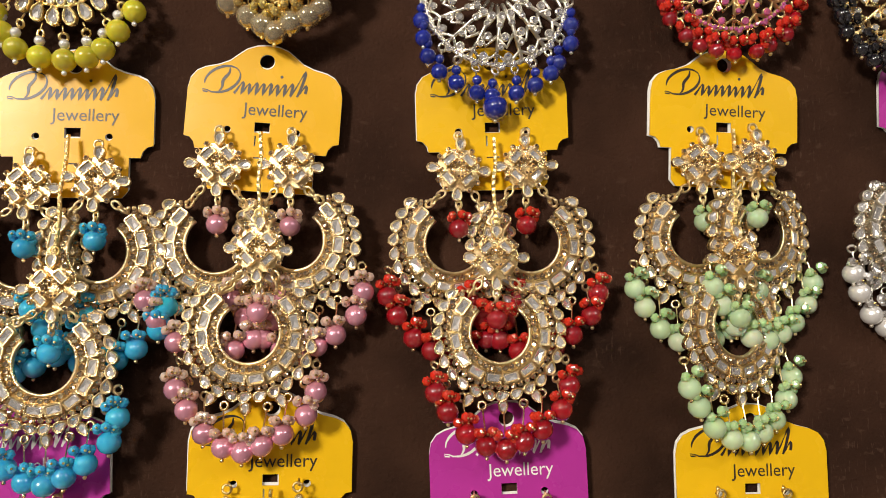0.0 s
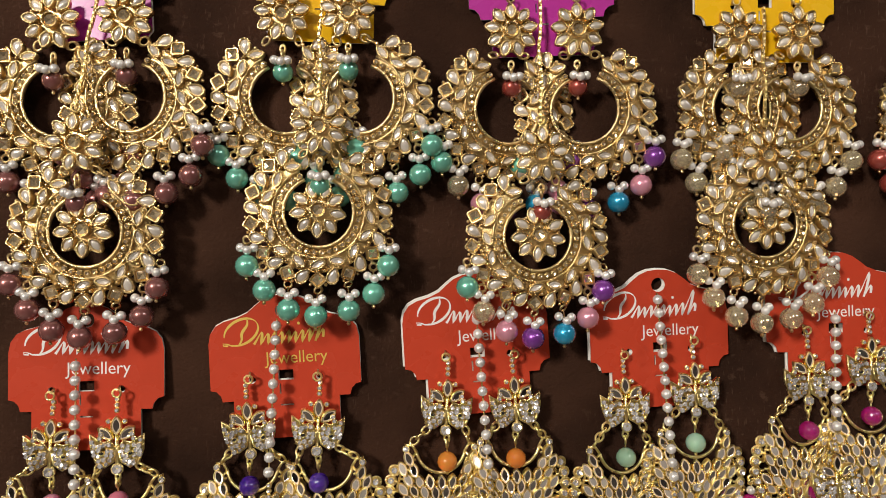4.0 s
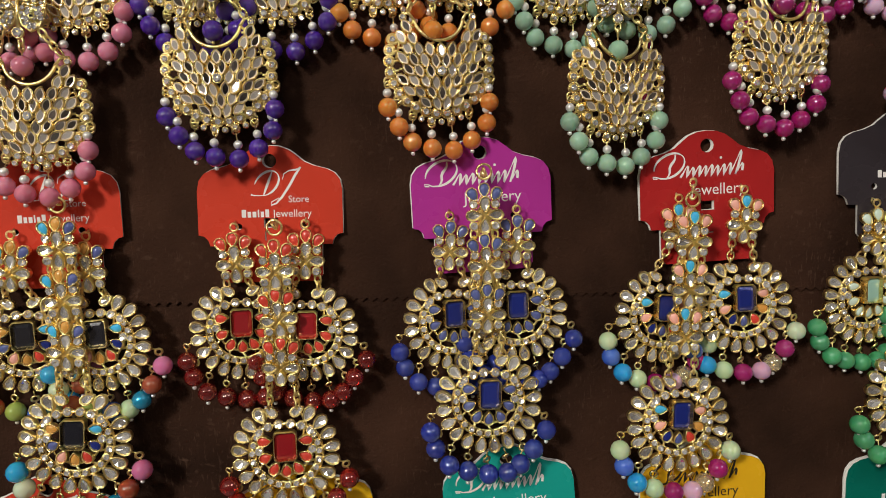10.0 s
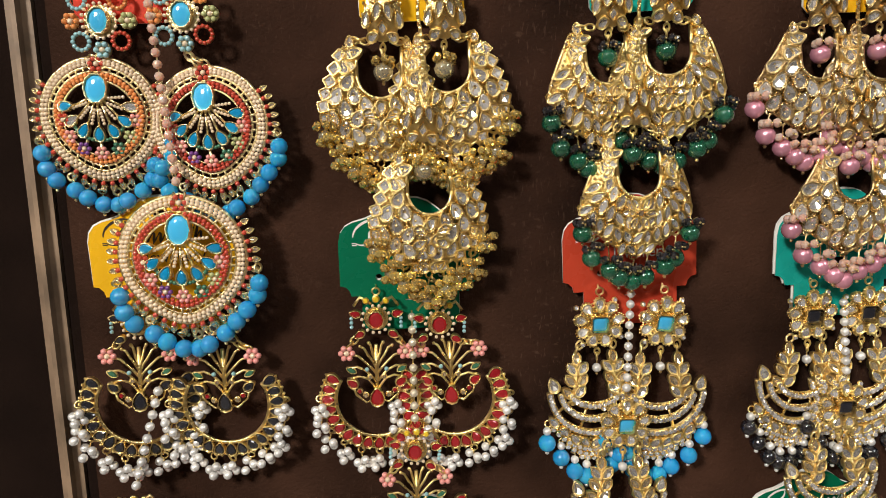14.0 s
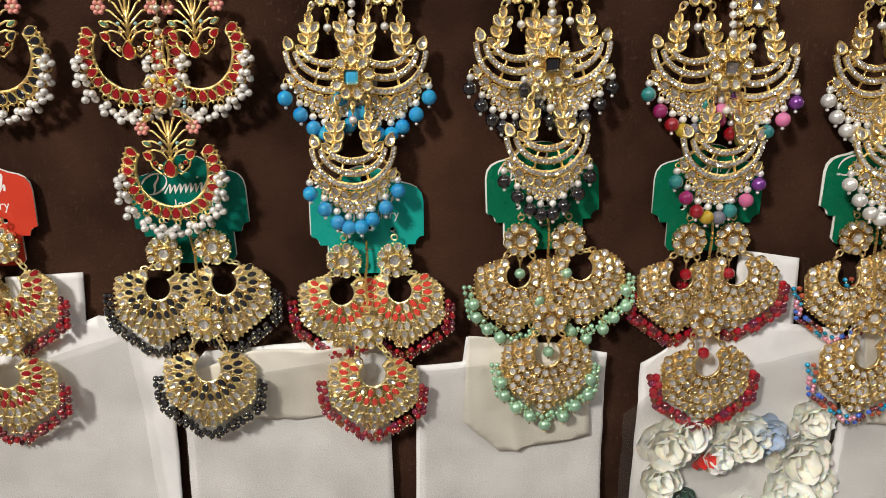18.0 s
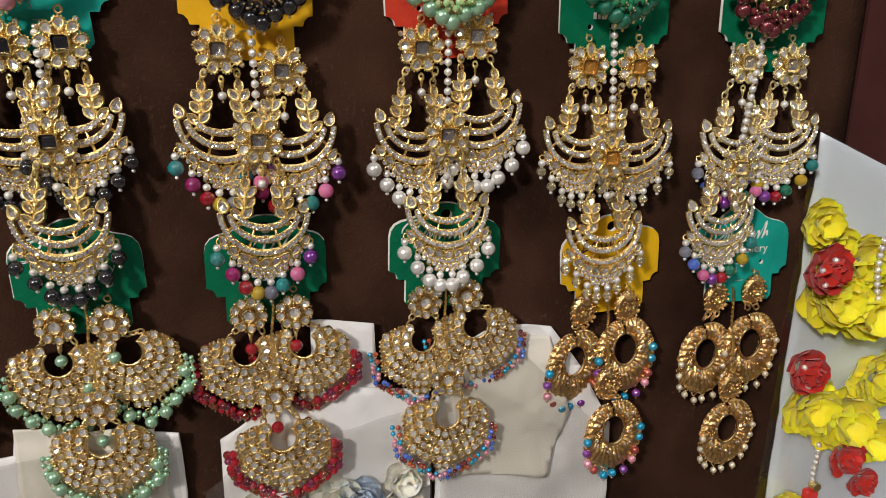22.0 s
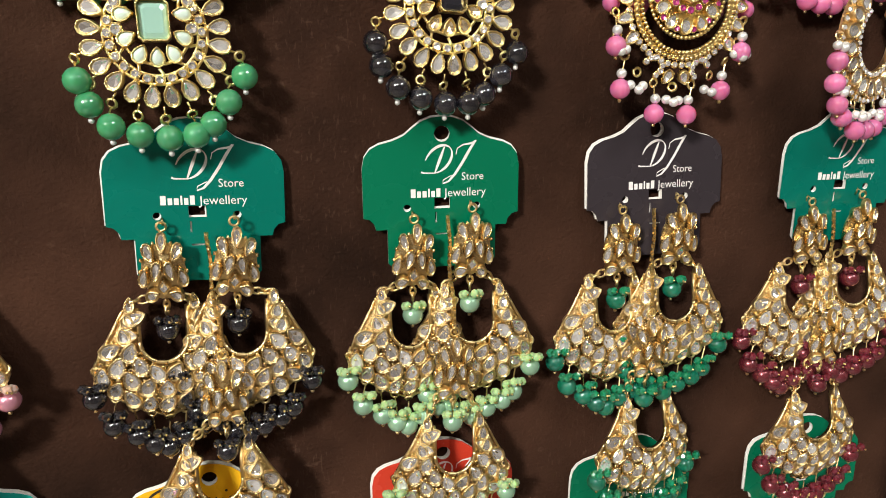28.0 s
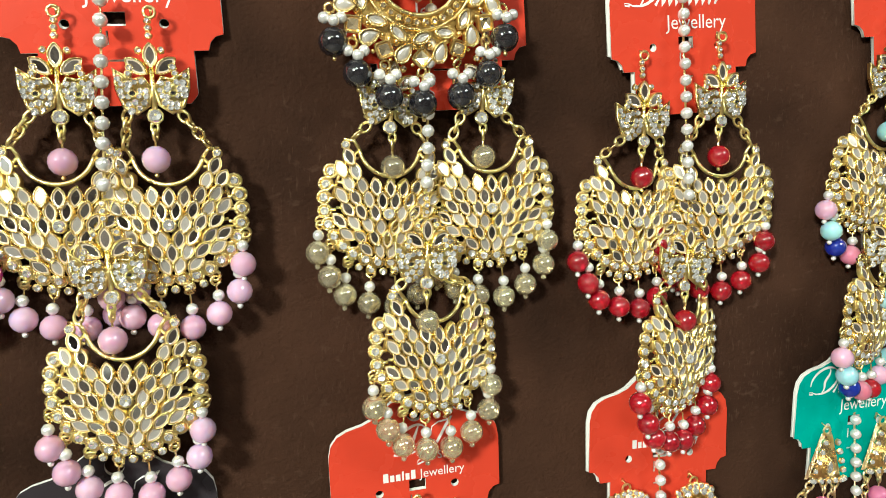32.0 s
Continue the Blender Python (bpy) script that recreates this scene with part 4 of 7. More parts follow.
def body_oval_hoop(pal):
    """A pale hoop of oval crystals lined with tiny stones."""
    p = Piece(pal["metal"], "bright", 0.003, 2.5, 22)
    p.plate(12.6, 24.6, -236, 56, 34)
    for i in range(30):
        p.crystal(*polar(13.8, -232 + 284 * i / 29), 2.3)
    for i in range(15):
        a = -228 + 276 * i / 14
        p.stone("round", 8.0, 6.4, *polar(19.2, a), a, "clear" if i % 3 else "bright", 1.7)
    for i in range(34):
        p.crystal(*polar(24.4, -232 + 284 * i / 33), 2.3)
    for i in range(11):
        a = -184 + 188 * i / 10
        p.dangle(*polar(25.8, a), "pearl1" if i % 2 else "pearls3", pick(pal["beads"], i), 2.0, 8.2)
    p.horns = [(-11, 19), (11, 19)]
    return p


def body_lattice(pal):
    """A cut-out fan of scrolled metal set with crystals."""
    p = Piece(pal["metal"], pal.get("small", "bright"), 0.004, 3.0, 23)
    rnd = random.Random(9)
    for i in range(9):
        a = -178 + 176 * i / 8
        p.wire([polar(5, a, 0, 4), polar(15, a + 4, 0, 4), polar(29, a, 0, 4)], 0.9)
        for r in (10, 18.5, 26.5):
            p.crystal(*polar(r, a + 11, 0, 4), 3.2)
            p.crystal(*polar(r + 3.6, a + 5, 0, 4), 2.4)
        p.wire([polar(9, a, 0, 4), polar(13, a + 11, 0, 4), polar(9, a + 22, 0, 4)], 0.8)
        p.wire([polar(18, a, 0, 4), polar(22.5, a + 11, 0, 4), polar(18, a + 22, 0, 4)], 0.8)
        p.wire([polar(29, a - 11, 0, 4), polar(25, a, 0, 4), polar(29, a + 11, 0, 4)], 0.8)
    p.arc(29.2, -186, 6, 0, 4, wire=1.0)
    for i in range(44):
        p.crystal(*polar(29.2, -184 + 188 * i / 43, 0, 4), 1.9)
    p.crystal(0, 6, 6.5)
    for i in range(13):
        a = -180 + 180 * i / 12
        x, y = polar(30.6, a, 0, 4)
        p.dangle(x, y, "cluster" if pal.get("dense") else "pearl1", pick(pal["beads"], i), 2.2, pal.get("size", 6.6), crystal=pal["crystal"], pearl=pal.get("top", "white"))
    if pal.get("pendant"):
        p.dangle(0, -33, "plain", pal["pendant"], 2, 10.5)
    p.horns = [(-10, 14), (10, 14)]
    return p


# ---- the studs and links above the plates ----
def stud_diamond(pal):
    p = Piece(pal["metal"], "brown", 0.006, 2.0, 31)
    p.plate(0.1, 9.0, 0, 360, 16)
    for k in range(4):
        p.stone("rect", 6.0, 3.7, *polar(5.4, 45 + 90 * k), 135 + 90 * k, "bright", 1.8)
        p.stone("tear", 6.2, 4.8, *polar(10.0, 90 * k), 90 * k + 180, "bright", 1.6)
        for d in (-14, 14):
            p.crystal(*polar(9.2, 45 + 90 * k + d), 1.9)
        p.grain(*polar(2.2, 45 + 90 * k), 1.6)
    for k in range(12):
        p.crystal(*polar(2.9 + 0.4 * (k % 3), 30 * k), 1.4)
    p.ears, p.foot = [(-6, -9), (6, -9)], (0, -13)
    return p


def stud_flower(pal):
    p = Piece(pal["metal"], "champagne", 0.008, 2.0, 32)
    p.plate(0.1, 8.6, 0, 360, 18)
    for k in range(9):
        a = 90 + 40 * k
        p.stone("marquise", 7.4, 5.0, *polar(7.9, a), a, "pearl cabochon", 1.7)
        p.grain(*polar(8.4, a + 20), 1.8)
    p.stone("round", 6.6, 6.6, 0, 0, 0, "champagne", 2.6)
    p.ears, p.foot = [(-6, -10), (6, -10)], (0, -13)
    return p


def stud_butterfly(pal):
    p = Piece(pal["metal"], "bright", 0.004, 1.5, 33)
    for t, x, y in ((90, 0, 7.6), (140, -4.0, 4.6), (40, 4.0, 4.6)):
        p.stone("almond", 7.8, 4.5, x, y, t, "mirror", 1.4)
    for s in (-1, 1):
        wing = [(0.5, -2.2), (2.6, 1.4), (5.2, 0.6), (7.4, 1.4), (10.6, 4.0), (10.2, -2.0), (8.4, -7.4), (5.0, -9.4), (1.6, -7.0)]
        p.frame.add(*loft([([(s * x, y) for x, y in wing], -0.6), ([(s * x, y) for x, y in wing], 0.6)]))
        p.wire([(s * x, y) for x, y in wing + wing[:1]], 0.6)
        for y, xs in ((1.4, (9.2,)), (-0.4, (2.8, 4.8, 6.9, 9.0)), (-2.4, (1.9, 3.8, 7.4, 9.3)), (-4.4, (2.3, 4.0, 7.0, 8.9)), (-6.4, (2.8, 4.8, 6.8)), (-8.2, (4.4, 6.2))):
            for x in xs:
                p.crystal(s * (x + p.rnd.uniform(-0.45, 0.45)), y + p.rnd.uniform(-0.45, 0.45), p.rnd.uniform(1.9, 2.5), False, 0.6, "bright" if p.rnd.random() < 0.7 else "clear")
        # black stone stands in for the dark hole through each wing
        p.stone("round", 2.6, 2.2, s * 5.6, -3.6, 0, "black", 1.0, single=False, lift=0.5)
        p.crystal(s * 6.0, 4.2, 2.2)
        p.crystal(s * 6.6, 2.4, 1.9)
        p.crystal(s * 3.2, 9.2, 1.8)
    p.crystal(0, -10.2, 4.4)
    p.wire([(0, 4), (0, -9)], 0.9)
    for k in range(3):
        p.crystal(0, 13.5 + 2.2 * k, 1.8)
    p.ears, p.foot = [(-7.5, -9), (7.5, -9)], (0, -12.5)
    return p


def stud_kundan(pal):
    p = Piece(pal["metal"], "bright", 0.004, 2.0, 34)
    p.plate(0.1, 4.0, 0, 360, 12, 0, -3)
    for k in range(4):
        a = 90 * k
        p.stone("tear", 7.6, 5.6, *polar(4.6, a, 0, -3), a + 180, "bright" if k % 2 else "clear", 1.7)
    for k, (x, y, t) in enumerate(((0, 7.6, -90), (-5.0, 5.8, -60), (5.0, 5.8, -120))):
        p.stone("tear", 6.8, 5.6, x, y, t, pick(pal["accent"], k), 1.7)
    for x, y in ((-4.7, 1.7), (4.7, 1.7), (-4.7, -7.7), (4.7, -7.7)):
        p.crystal(x, y, 3.8)
    p.ears, p.foot = [(-4.5, -10), (4.5, -10)], None
    return p


def stud_dome(pal):
    p = Piece(pal["metal"], "brown", 0.022, 4.5, 35)
    p.plate(0.1, 9.2, 0, 360, 18, 0, -1)
    shape = "marquise" if pal.get("cut") == "marquise" else "tear"
    for x, y, t in ((0, 8.0, -90), (-5.4, 5.0, -55), (5.4, 5.0, -125), (-2.6, -0.4, -110), (2.6, -0.4, -70), (-7.6, -2.6, 70), (7.6, -2.6, 110), (-4.6, -8.2, 20), (4.6, -8.2, 160)):
        p.stone(shape, 7.0, 5.0, x, y, t, "clear", 1.7, single=False)
    for k in range(16):
        p.grain(*polar(9.6, 22.5 * k, 0, -1), 1.6)
    p.stone("rect", 4.4, 4.4, 0, -5.4, 45, "clear", 1.7)
    p.ears, p.foot = [(-6, -11.8), (6, -11.8)], (0, -13.2)
    return p


def stud_square(pal):
    p = Piece(pal["metal"], "bright", 0.004, 2.0, 36)
    p.rope = 14
    p.plate(0.1, 8.0, 0, 360, 16)
    for k in range(9):
        a = 90 + 40 * k
        p.stone("tear", 6.6, 5.8, *polar(8.4, a), a + 180, "bright" if k % 2 else "clear", 1.6, single=False)
    p.stone("rect", 8.2, 8.2, 0, 0, 0, pal["gem"], 3.4)
    for k in range(4):
        p.crystal(*polar(12.6, 55 + 90 * k), 2.2)
    p.ears, p.foot = [(-7.5, -10), (7.5, -10)], (0, -13)
    return p


def stud_ruby(pal):
    p = Piece(pal["metal"], "seed yellow", 0.004, 2.0, 37)
    p.plate(0.1, 5.5, 0, 360, 14)
    p.stone("round", 7.6, 9.0, 0, 0, 0, pal["stone"], 2.4)
    sh = defaultdict(list)
    for k in range(14):
        sh["seed cream"].append((*polar(6.3, 360 * k / 14), 1.7))
    for s in (-1, 1):
        p.stone("tear", 5.6, 4.2, s * 9.4, 2.6, 90 - s * 80, pal["stone"], 1.6)
        p.stone("tear", 5.6, 4.2, s * 7.6, -7.0, 90 - s * 120, pal["stone"], 1.6)
        for k in range(3):
            sh["seed blue"].append((s * 11.0, 0.4 - 2.0 * k, 1.9))
        p.wire([(s * 2, 7), (s * 7, 10), (s * 10, 6)], 0.8)
        p.crystal(s * 4.4, 8.4, 2.6)
    p.crystal(0, 9.2, 3.0)
    seeds(p, sh)
    p.ears, p.foot = [(-9, -9), (9, -9)], None
    return p


def stud_round(pal):
    p = Piece(pal["metal"], "champagne", 0.006, 2.5, 38)
    p.plate(0.1, 7.5, 0, 360, 16)
    p.stone("round", 7.6, 7.6, 0, 0, 0, pal.get("centre", "bright"), 2.4)
    for k in range(9):
        a = 40 * k
        p.stone("round" if pal["cut"] != "leaf" else "tear", 5.4, 5.2, *polar(7.4, a), a + 180, "bright" if k % 2 else "clear", 1.5, single=False)
        p.grain(*polar(9.4, a + 20), 1.6)
    p.ears, p.foot = [(-6, -8), (6, -8)], (0, -10)
    return p


def stud_seed(pal):
    p, sh = Piece(pal["metal"], "clear", 0.003, 2.0, 39), defaultdict(list)
    p.plate(0.1, 6.5, 0, 360, 14)
    p.stone("round", 9.0, 11.0, 0, 0, 0, "turquoise", 2.2)
    for k in range(18):
        sh["seed cream"].append((*polar(6.8, 20 * k), 1.6))
    for k, kind in enumerate(("seed olive", "seed orange", "seed red", "seed blue", "seed orange", "seed blue", "seed blue", "seed red")):
        a = 45 * k
        cx, cy = polar(11.2, a)
        if k % 2:
            for i in range(12):
                sh[kind].append((*polar(3.3, 30 * i, cx, cy), 2.0))
            p.arc(3.3, 0, 360, cx, cy, wire=0.9, n=12)
        else:
            p.plate(0.1, 3.4, 0, 360, 12, cx, cy, -0.4)
            seed_flower(p, sh, cx, cy, kind, 2.4, 2.5)
    seeds(p, sh)
    p.ears, p.foot = [(0, -15), (0, -15)], None
    return p


def stud_tear(pal):
    p = Piece(pal["metal"], "garnet", 0.005, 2.5, 40)
    p.plate(0.1, 9.6, 0, 360, 18)
    p.stone("tear", 11.4, 9.2, 0, -0.5, 90, "bright", 2.8)
    for k in range(13):
        p.crystal(*polar(7.0, 360 * k / 13, 0, -0.5), 2.7, lift=0.7)
    for k in range(7):
        p.crystal(*polar(10.4, 30 + 20 * k, 0, 0), 3.0, kind="bright")
        p.crystal(*polar(12.6, 54 + 12 * k, 0, 0), 2.2, kind="bright")
    for s in (-1, 1):
        p.stone("round", 5.8, 5.0, s * 10.2, 1.0, 0, "clear", 1.5)
        p.stone("round", 4.8, 4.4, s * 8.6, -6.6, 0, "clear", 1.5)
    for k in range(4):
        p.crystal(-4 + 2.7 * k, -9.8, 2.4, kind="bright")
    p.ears, p.foot = [(-7, -9), (7, -9)], None
    return p


def stud_fan(pal):
    p = Piece(pal["metal"], "bright", 0.005, 2.5, 41)
    verts, faces = loft([([(-9, -8), (9, -8), (2.5, 12), (-2.5, 12)], 0), ([(-8, -7), (8, -7), (2, 11), (-2, 11)], 1.4)])
    p.frame.add(verts, faces)
    p.stone("tear", 8.0, 5.0, 0, -1.5, 90, "clear", 2.4)
    for k in range(5):
        for s in (-1, 1):
            p.crystal(s * (8.4 - 1.3 * k), -7 + 4 * k, 2.3, lift=1.2)
    for k in range(5):
        p.crystal(-7 + 3.5 * k, -7.4, 2.4, lift=1.2)
    p.ears, p.foot = [(-6, -9), (6, -9)], (0, -9)
    return p


def stud_gold(pal):
    p = Piece(pal["metal"], "gold crystal", 0.03, 3.2, 42)
    verts, faces = loft([([(k * 7.8 * math.cos(t), k * (9.4 + 1.2 * math.sin(t)) * math.sin(t)) for t in [q * math.pi / 9 for q in range(18)]], z) for k, z in ((1, -0.6), (0.95, 1.2), (0.7, 2.6), (0.35, 3.2))])
    p.frame.add(verts, faces)
    for k in range(44):
        r, a = 9.0 * math.sqrt(p.rnd.random()), p.rnd.uniform(0, 360)
        p.grain(0.84 * r * math.cos(radians(a)), r * math.sin(radians(a)), p.rnd.uniform(1.3, 2.3), 0.1)
    for k in range(18):
        p.grain(7.9 * math.cos(radians(20 * k)), 9.8 * math.sin(radians(20 * k)), 2.0, 0.3)
    p.crystal(0, 0, 3.0, lift=0.6)
    p.ears, p.foot = [(-3, -9), (3, -9)], None
    return p


# ---- putting pieces together ----
RECIPES = {}
PLATE_NAMES = {"baguette": "crescent", "pearl_ring": "ring_plate", "mirror_fan": "fan_plate", "kundan": "disc", "teardrop": "crescent", "seed": "disc", "arcs": "crescent",
               "hoop": "hoop", "fan": "fan_plate", "gold_hoop": "hoop", "dot_ring": "disc", "oval_hoop": "hoop", "lattice": "fan_plate"}
BODIES = {"baguette": body_baguette, "pearl_ring": body_pearl_ring, "mirror_fan": body_mirror_fan, "kundan": body_kundan, "teardrop": body_teardrop, "seed": body_seed,
          "arcs": body_arcs, "hoop": body_hoop, "fan": body_fan, "gold_hoop": body_gold_hoop, "dot_ring": body_dot_ring, "oval_hoop": body_oval_hoop, "lattice": body_lattice}
STUDS = {"baguette": stud_diamond, "pearl_ring": stud_flower, "mirror_fan": stud_butterfly, "kundan": stud_kundan, "teardrop": stud_dome, "seed": stud_seed, "arcs": stud_square,
         "hoop": stud_ruby, "fan": stud_round, "gold_hoop": stud_gold, "dot_ring": stud_tear, "oval_hoop": stud_fan, "lattice": stud_flower}
WORDS = {"baguette": "crescent of rectangular crystals", "pearl_ring": "round ring of pearl petals", "mirror_fan": "fan of almond mirrors", "kundan": "disc with rectangular gem",
         "teardrop": "crescent of teardrop stones", "seed": "disc of seed beads", "arcs": "crystal crescents with leaves", "hoop": "filigree hoop of drops",
         "fan": "fan of small stones", "gold_hoop": "ribbed antique hoop", "dot_ring": "disc in a dotted ring", "oval_hoop": "hoop of oval crystals", "lattice": "cut-out crystal fan"}


def recipe(style, pal, what):
    key = (style, what, pal["key"])
    if key not in RECIPES:
        piece = (BODIES if what == "body" else STUDS)[style](pal)
        RECIPES[key] = (piece, piece.done())
    return RECIPES[key]


def instance(made, name, parent, m):
    """The frame as a part, its stones and beads as parts of the frame."""
    frame_ob = part(name, made[0][1], parent, mm_matrix(m))
    for nm, me, local in made[1:]:
        part(nm, me, frame_ob, mm_matrix(local))
    return frame_ob


def link_run(s, a, b, r=1.7):
    """A short chain of rings between two points."""
    a, b = Vector(a), Vector(b)
    n = max(1, round((b - a).length / 3.0))
    way = b - a
    turn = math.degrees(math.atan2(way.y, way.x))
    for i in range(n):
        c = a.lerp(b, (i + 0.5) / n)
        m = Matrix.Translation(c) @ Matrix.Rotation(radians(turn), 4, "Z") @ Matrix.Rotation(radians(90 * (i % 2) + 20), 4, "X") @ Matrix.Diagonal((1.25, 0.9, 1, 1))
        s.add(*ringlet(r, 0.58, 9, 5), at=m, smooth=True)


def hook_mesh(metal, top):
    key = ("hook", metal, top)
    if key not in CACHE:
        s = Shell()
        s.add(*ringlet(1.7, 0.5, 10, 5), at=place(0, top + 1.4, 0.8), smooth=True)
        s.add(*tube([(0, top + 2.6, 0.8), (0, top + 3.6, -2.5), (0, top + 1.0, -3.2)], 0.45), smooth=True)
        CACHE[key] = s.mesh("hook", [gold(metal)])
    return CACHE[key]


HANG = {"teardrop": 0.2, "arcs": 0.4, "fan": 0.55, "baguette": 0.7, "gold_hoop": 0.6}  # how far a plate swings aside from under its stud
TOPS = {"baguette": 12.5, "pearl_ring": 12.5, "mirror_fan": 19, "kundan": 11.5, "teardrop": 13.6, "seed": 15.5, "arcs": 13, "hoop": 11, "fan": 11, "gold_hoop": 10, "dot_ring": 12.5, "oval_hoop": 12, "lattice": 12}
PLATE_SCALE = {("kundan", "earring"): 0.94, ("mirror_fan", "earring"): 0.95, ("mirror_fan", "pendant"): 0.96, ("seed", "pendant"): 1.1,
               ("dot_ring", "earring"): 0.89, ("fan", "pendant"): 1.05}
PLATE_DROP = {"hoop": -4.0, "arcs": -2.2, "dot_ring": -1.5}
STUD_SHAPE = {"teardrop": Matrix.Diagonal((0.84, 1.18, 1, 1))}
PIECES = random.Random(77)


def hung_plate(root, style, pal, dx, dy, dz, yaw, roll, drop=True, role="earring"):
    """Stud, links, plate and middle drop under one root."""
    stud, stud_made = recipe(style, pal, "stud")
    body, body_made = recipe(style, pal, "body")
    turn = Euler((radians(PIECES.uniform(-3, 3)), radians(yaw), radians(roll))).to_matrix().to_4x4()
    m = Matrix.Translation((dx, dy + PLATE_DROP.get(style, 0.0), dz)) @ turn @ Matrix.Scale(PLATE_SCALE.get((style, role), 1.0), 4)
    instance(body_made, PLATE_NAMES[style], root, m)
    s = Shell()
    for ear, horn in zip(stud.ears, body.horns):
        link_run(s, (*ear, 0.6), m @ Vector((*horn, body.top - body.k * (horn[0] ** 2 + horn[1] ** 2))))
    if stud.foot and drop and pal.get("drop"):
        x, y = stud.foot
        size = pal.get("drop_bead", 8.6)
        link_run(s, (x, y, 0.6), (x, y - 4.5, 1.0), 1.3)
        s.add(*tube([(x, y - 4, 1), (x, y - 7, 1)], 0.35, 4))
        if pal.get("crystal") and style in ("baguette", "teardrop"):
            part("crystal_tuft", cluster_mesh(pal["crystal"], 1), root, mm_matrix(place(x, y - 6, 2)))
        if style == "pearl_ring":
            part("pearl_tuft", pearl_cluster("white", 3, 1), root, mm_matrix(place(x, y - 5, 5)))
        part("drop_bead", bead_mesh(pal["drop"], size), root, mm_matrix(place(x, y - 6.5 - size / 2, 1.5)))
        s.add(*ball(0.8, 6, 4), at=place(x, y - 7 - size, 1.5), smooth=True)
    part("linkage", s.mesh("linkage", [gold(pal["metal"])]), root)
    return stud_made


def root_at(name, x, z, y):
    root = new(name)
    root.empty_display_size = 0.01
    root.matrix_world = Matrix.Translation(at_wall(x, z, y)) @ Matrix.Rotation(radians(90), 4, "X")
    return root


def earring(style, pal, place4, side, yaw=0.0):
    sx, sz, bx, bz = place4
    bx = sx + HANG.get(style, 1.0) * (bx - sx)
    root = root_at("earring", sx, sz, -4.5 if side < 0 else -6.0)
    made = hung_plate(root, style, pal, bx - sx, bz - sz, -0.5, PIECES.uniform(-4, 4) + side * -5 + yaw, max(-9, min(9, (bx - sx) * 0.7)) + PIECES.uniform(-2, 2))
    instance(made, "stud", root, place(0, 0, 0, PIECES.uniform(-5, 5)) @ STUD_SHAPE.get(style, Matrix.Identity(4)))
    part("hook", hook_mesh(pal["metal"], TOPS[style]), root)
    tagged(root, f"{pal['metal']} {WORDS[style]}, {pal['word']}", "earring", "earrings on the display board")
    return root


def box_chain(s, a, b):
    """A fine square-link chain."""
    a, b = Vector(a), Vector(b)
    n = max(2, int((b - a).length / 1.35))
    turn = math.degrees(math.atan2(b.y - a.y, b.x - a.x))
    e = [(-0.8, -0.75, -0.5), (0.8, -0.75, -0.5), (0.8, 0.75, -0.5), (-0.8, 0.75, -0.5), (-0.55, -0.5, 0.5), (0.55, -0.5, 0.5), (0.55, 0.5, 0.5), (-0.55, 0.5, 0.5)]
    f = [(0, 3, 2, 1), (4, 5, 6, 7), (0, 1, 5, 4), (1, 2, 6, 5), (2, 3, 7, 6), (3, 0, 4, 7)]
    for i in range(n + 1):
        c = a.lerp(b, i / n)
        sag = math.sin(math.pi * i / n)
        s.add(e, f, at=place(c.x + 0.6 * sag * math.sin(i * 0.3), c.y, c.z, turn, Matrix.Rotation(radians(16 if i % 2 else -16), 4, "Y")))


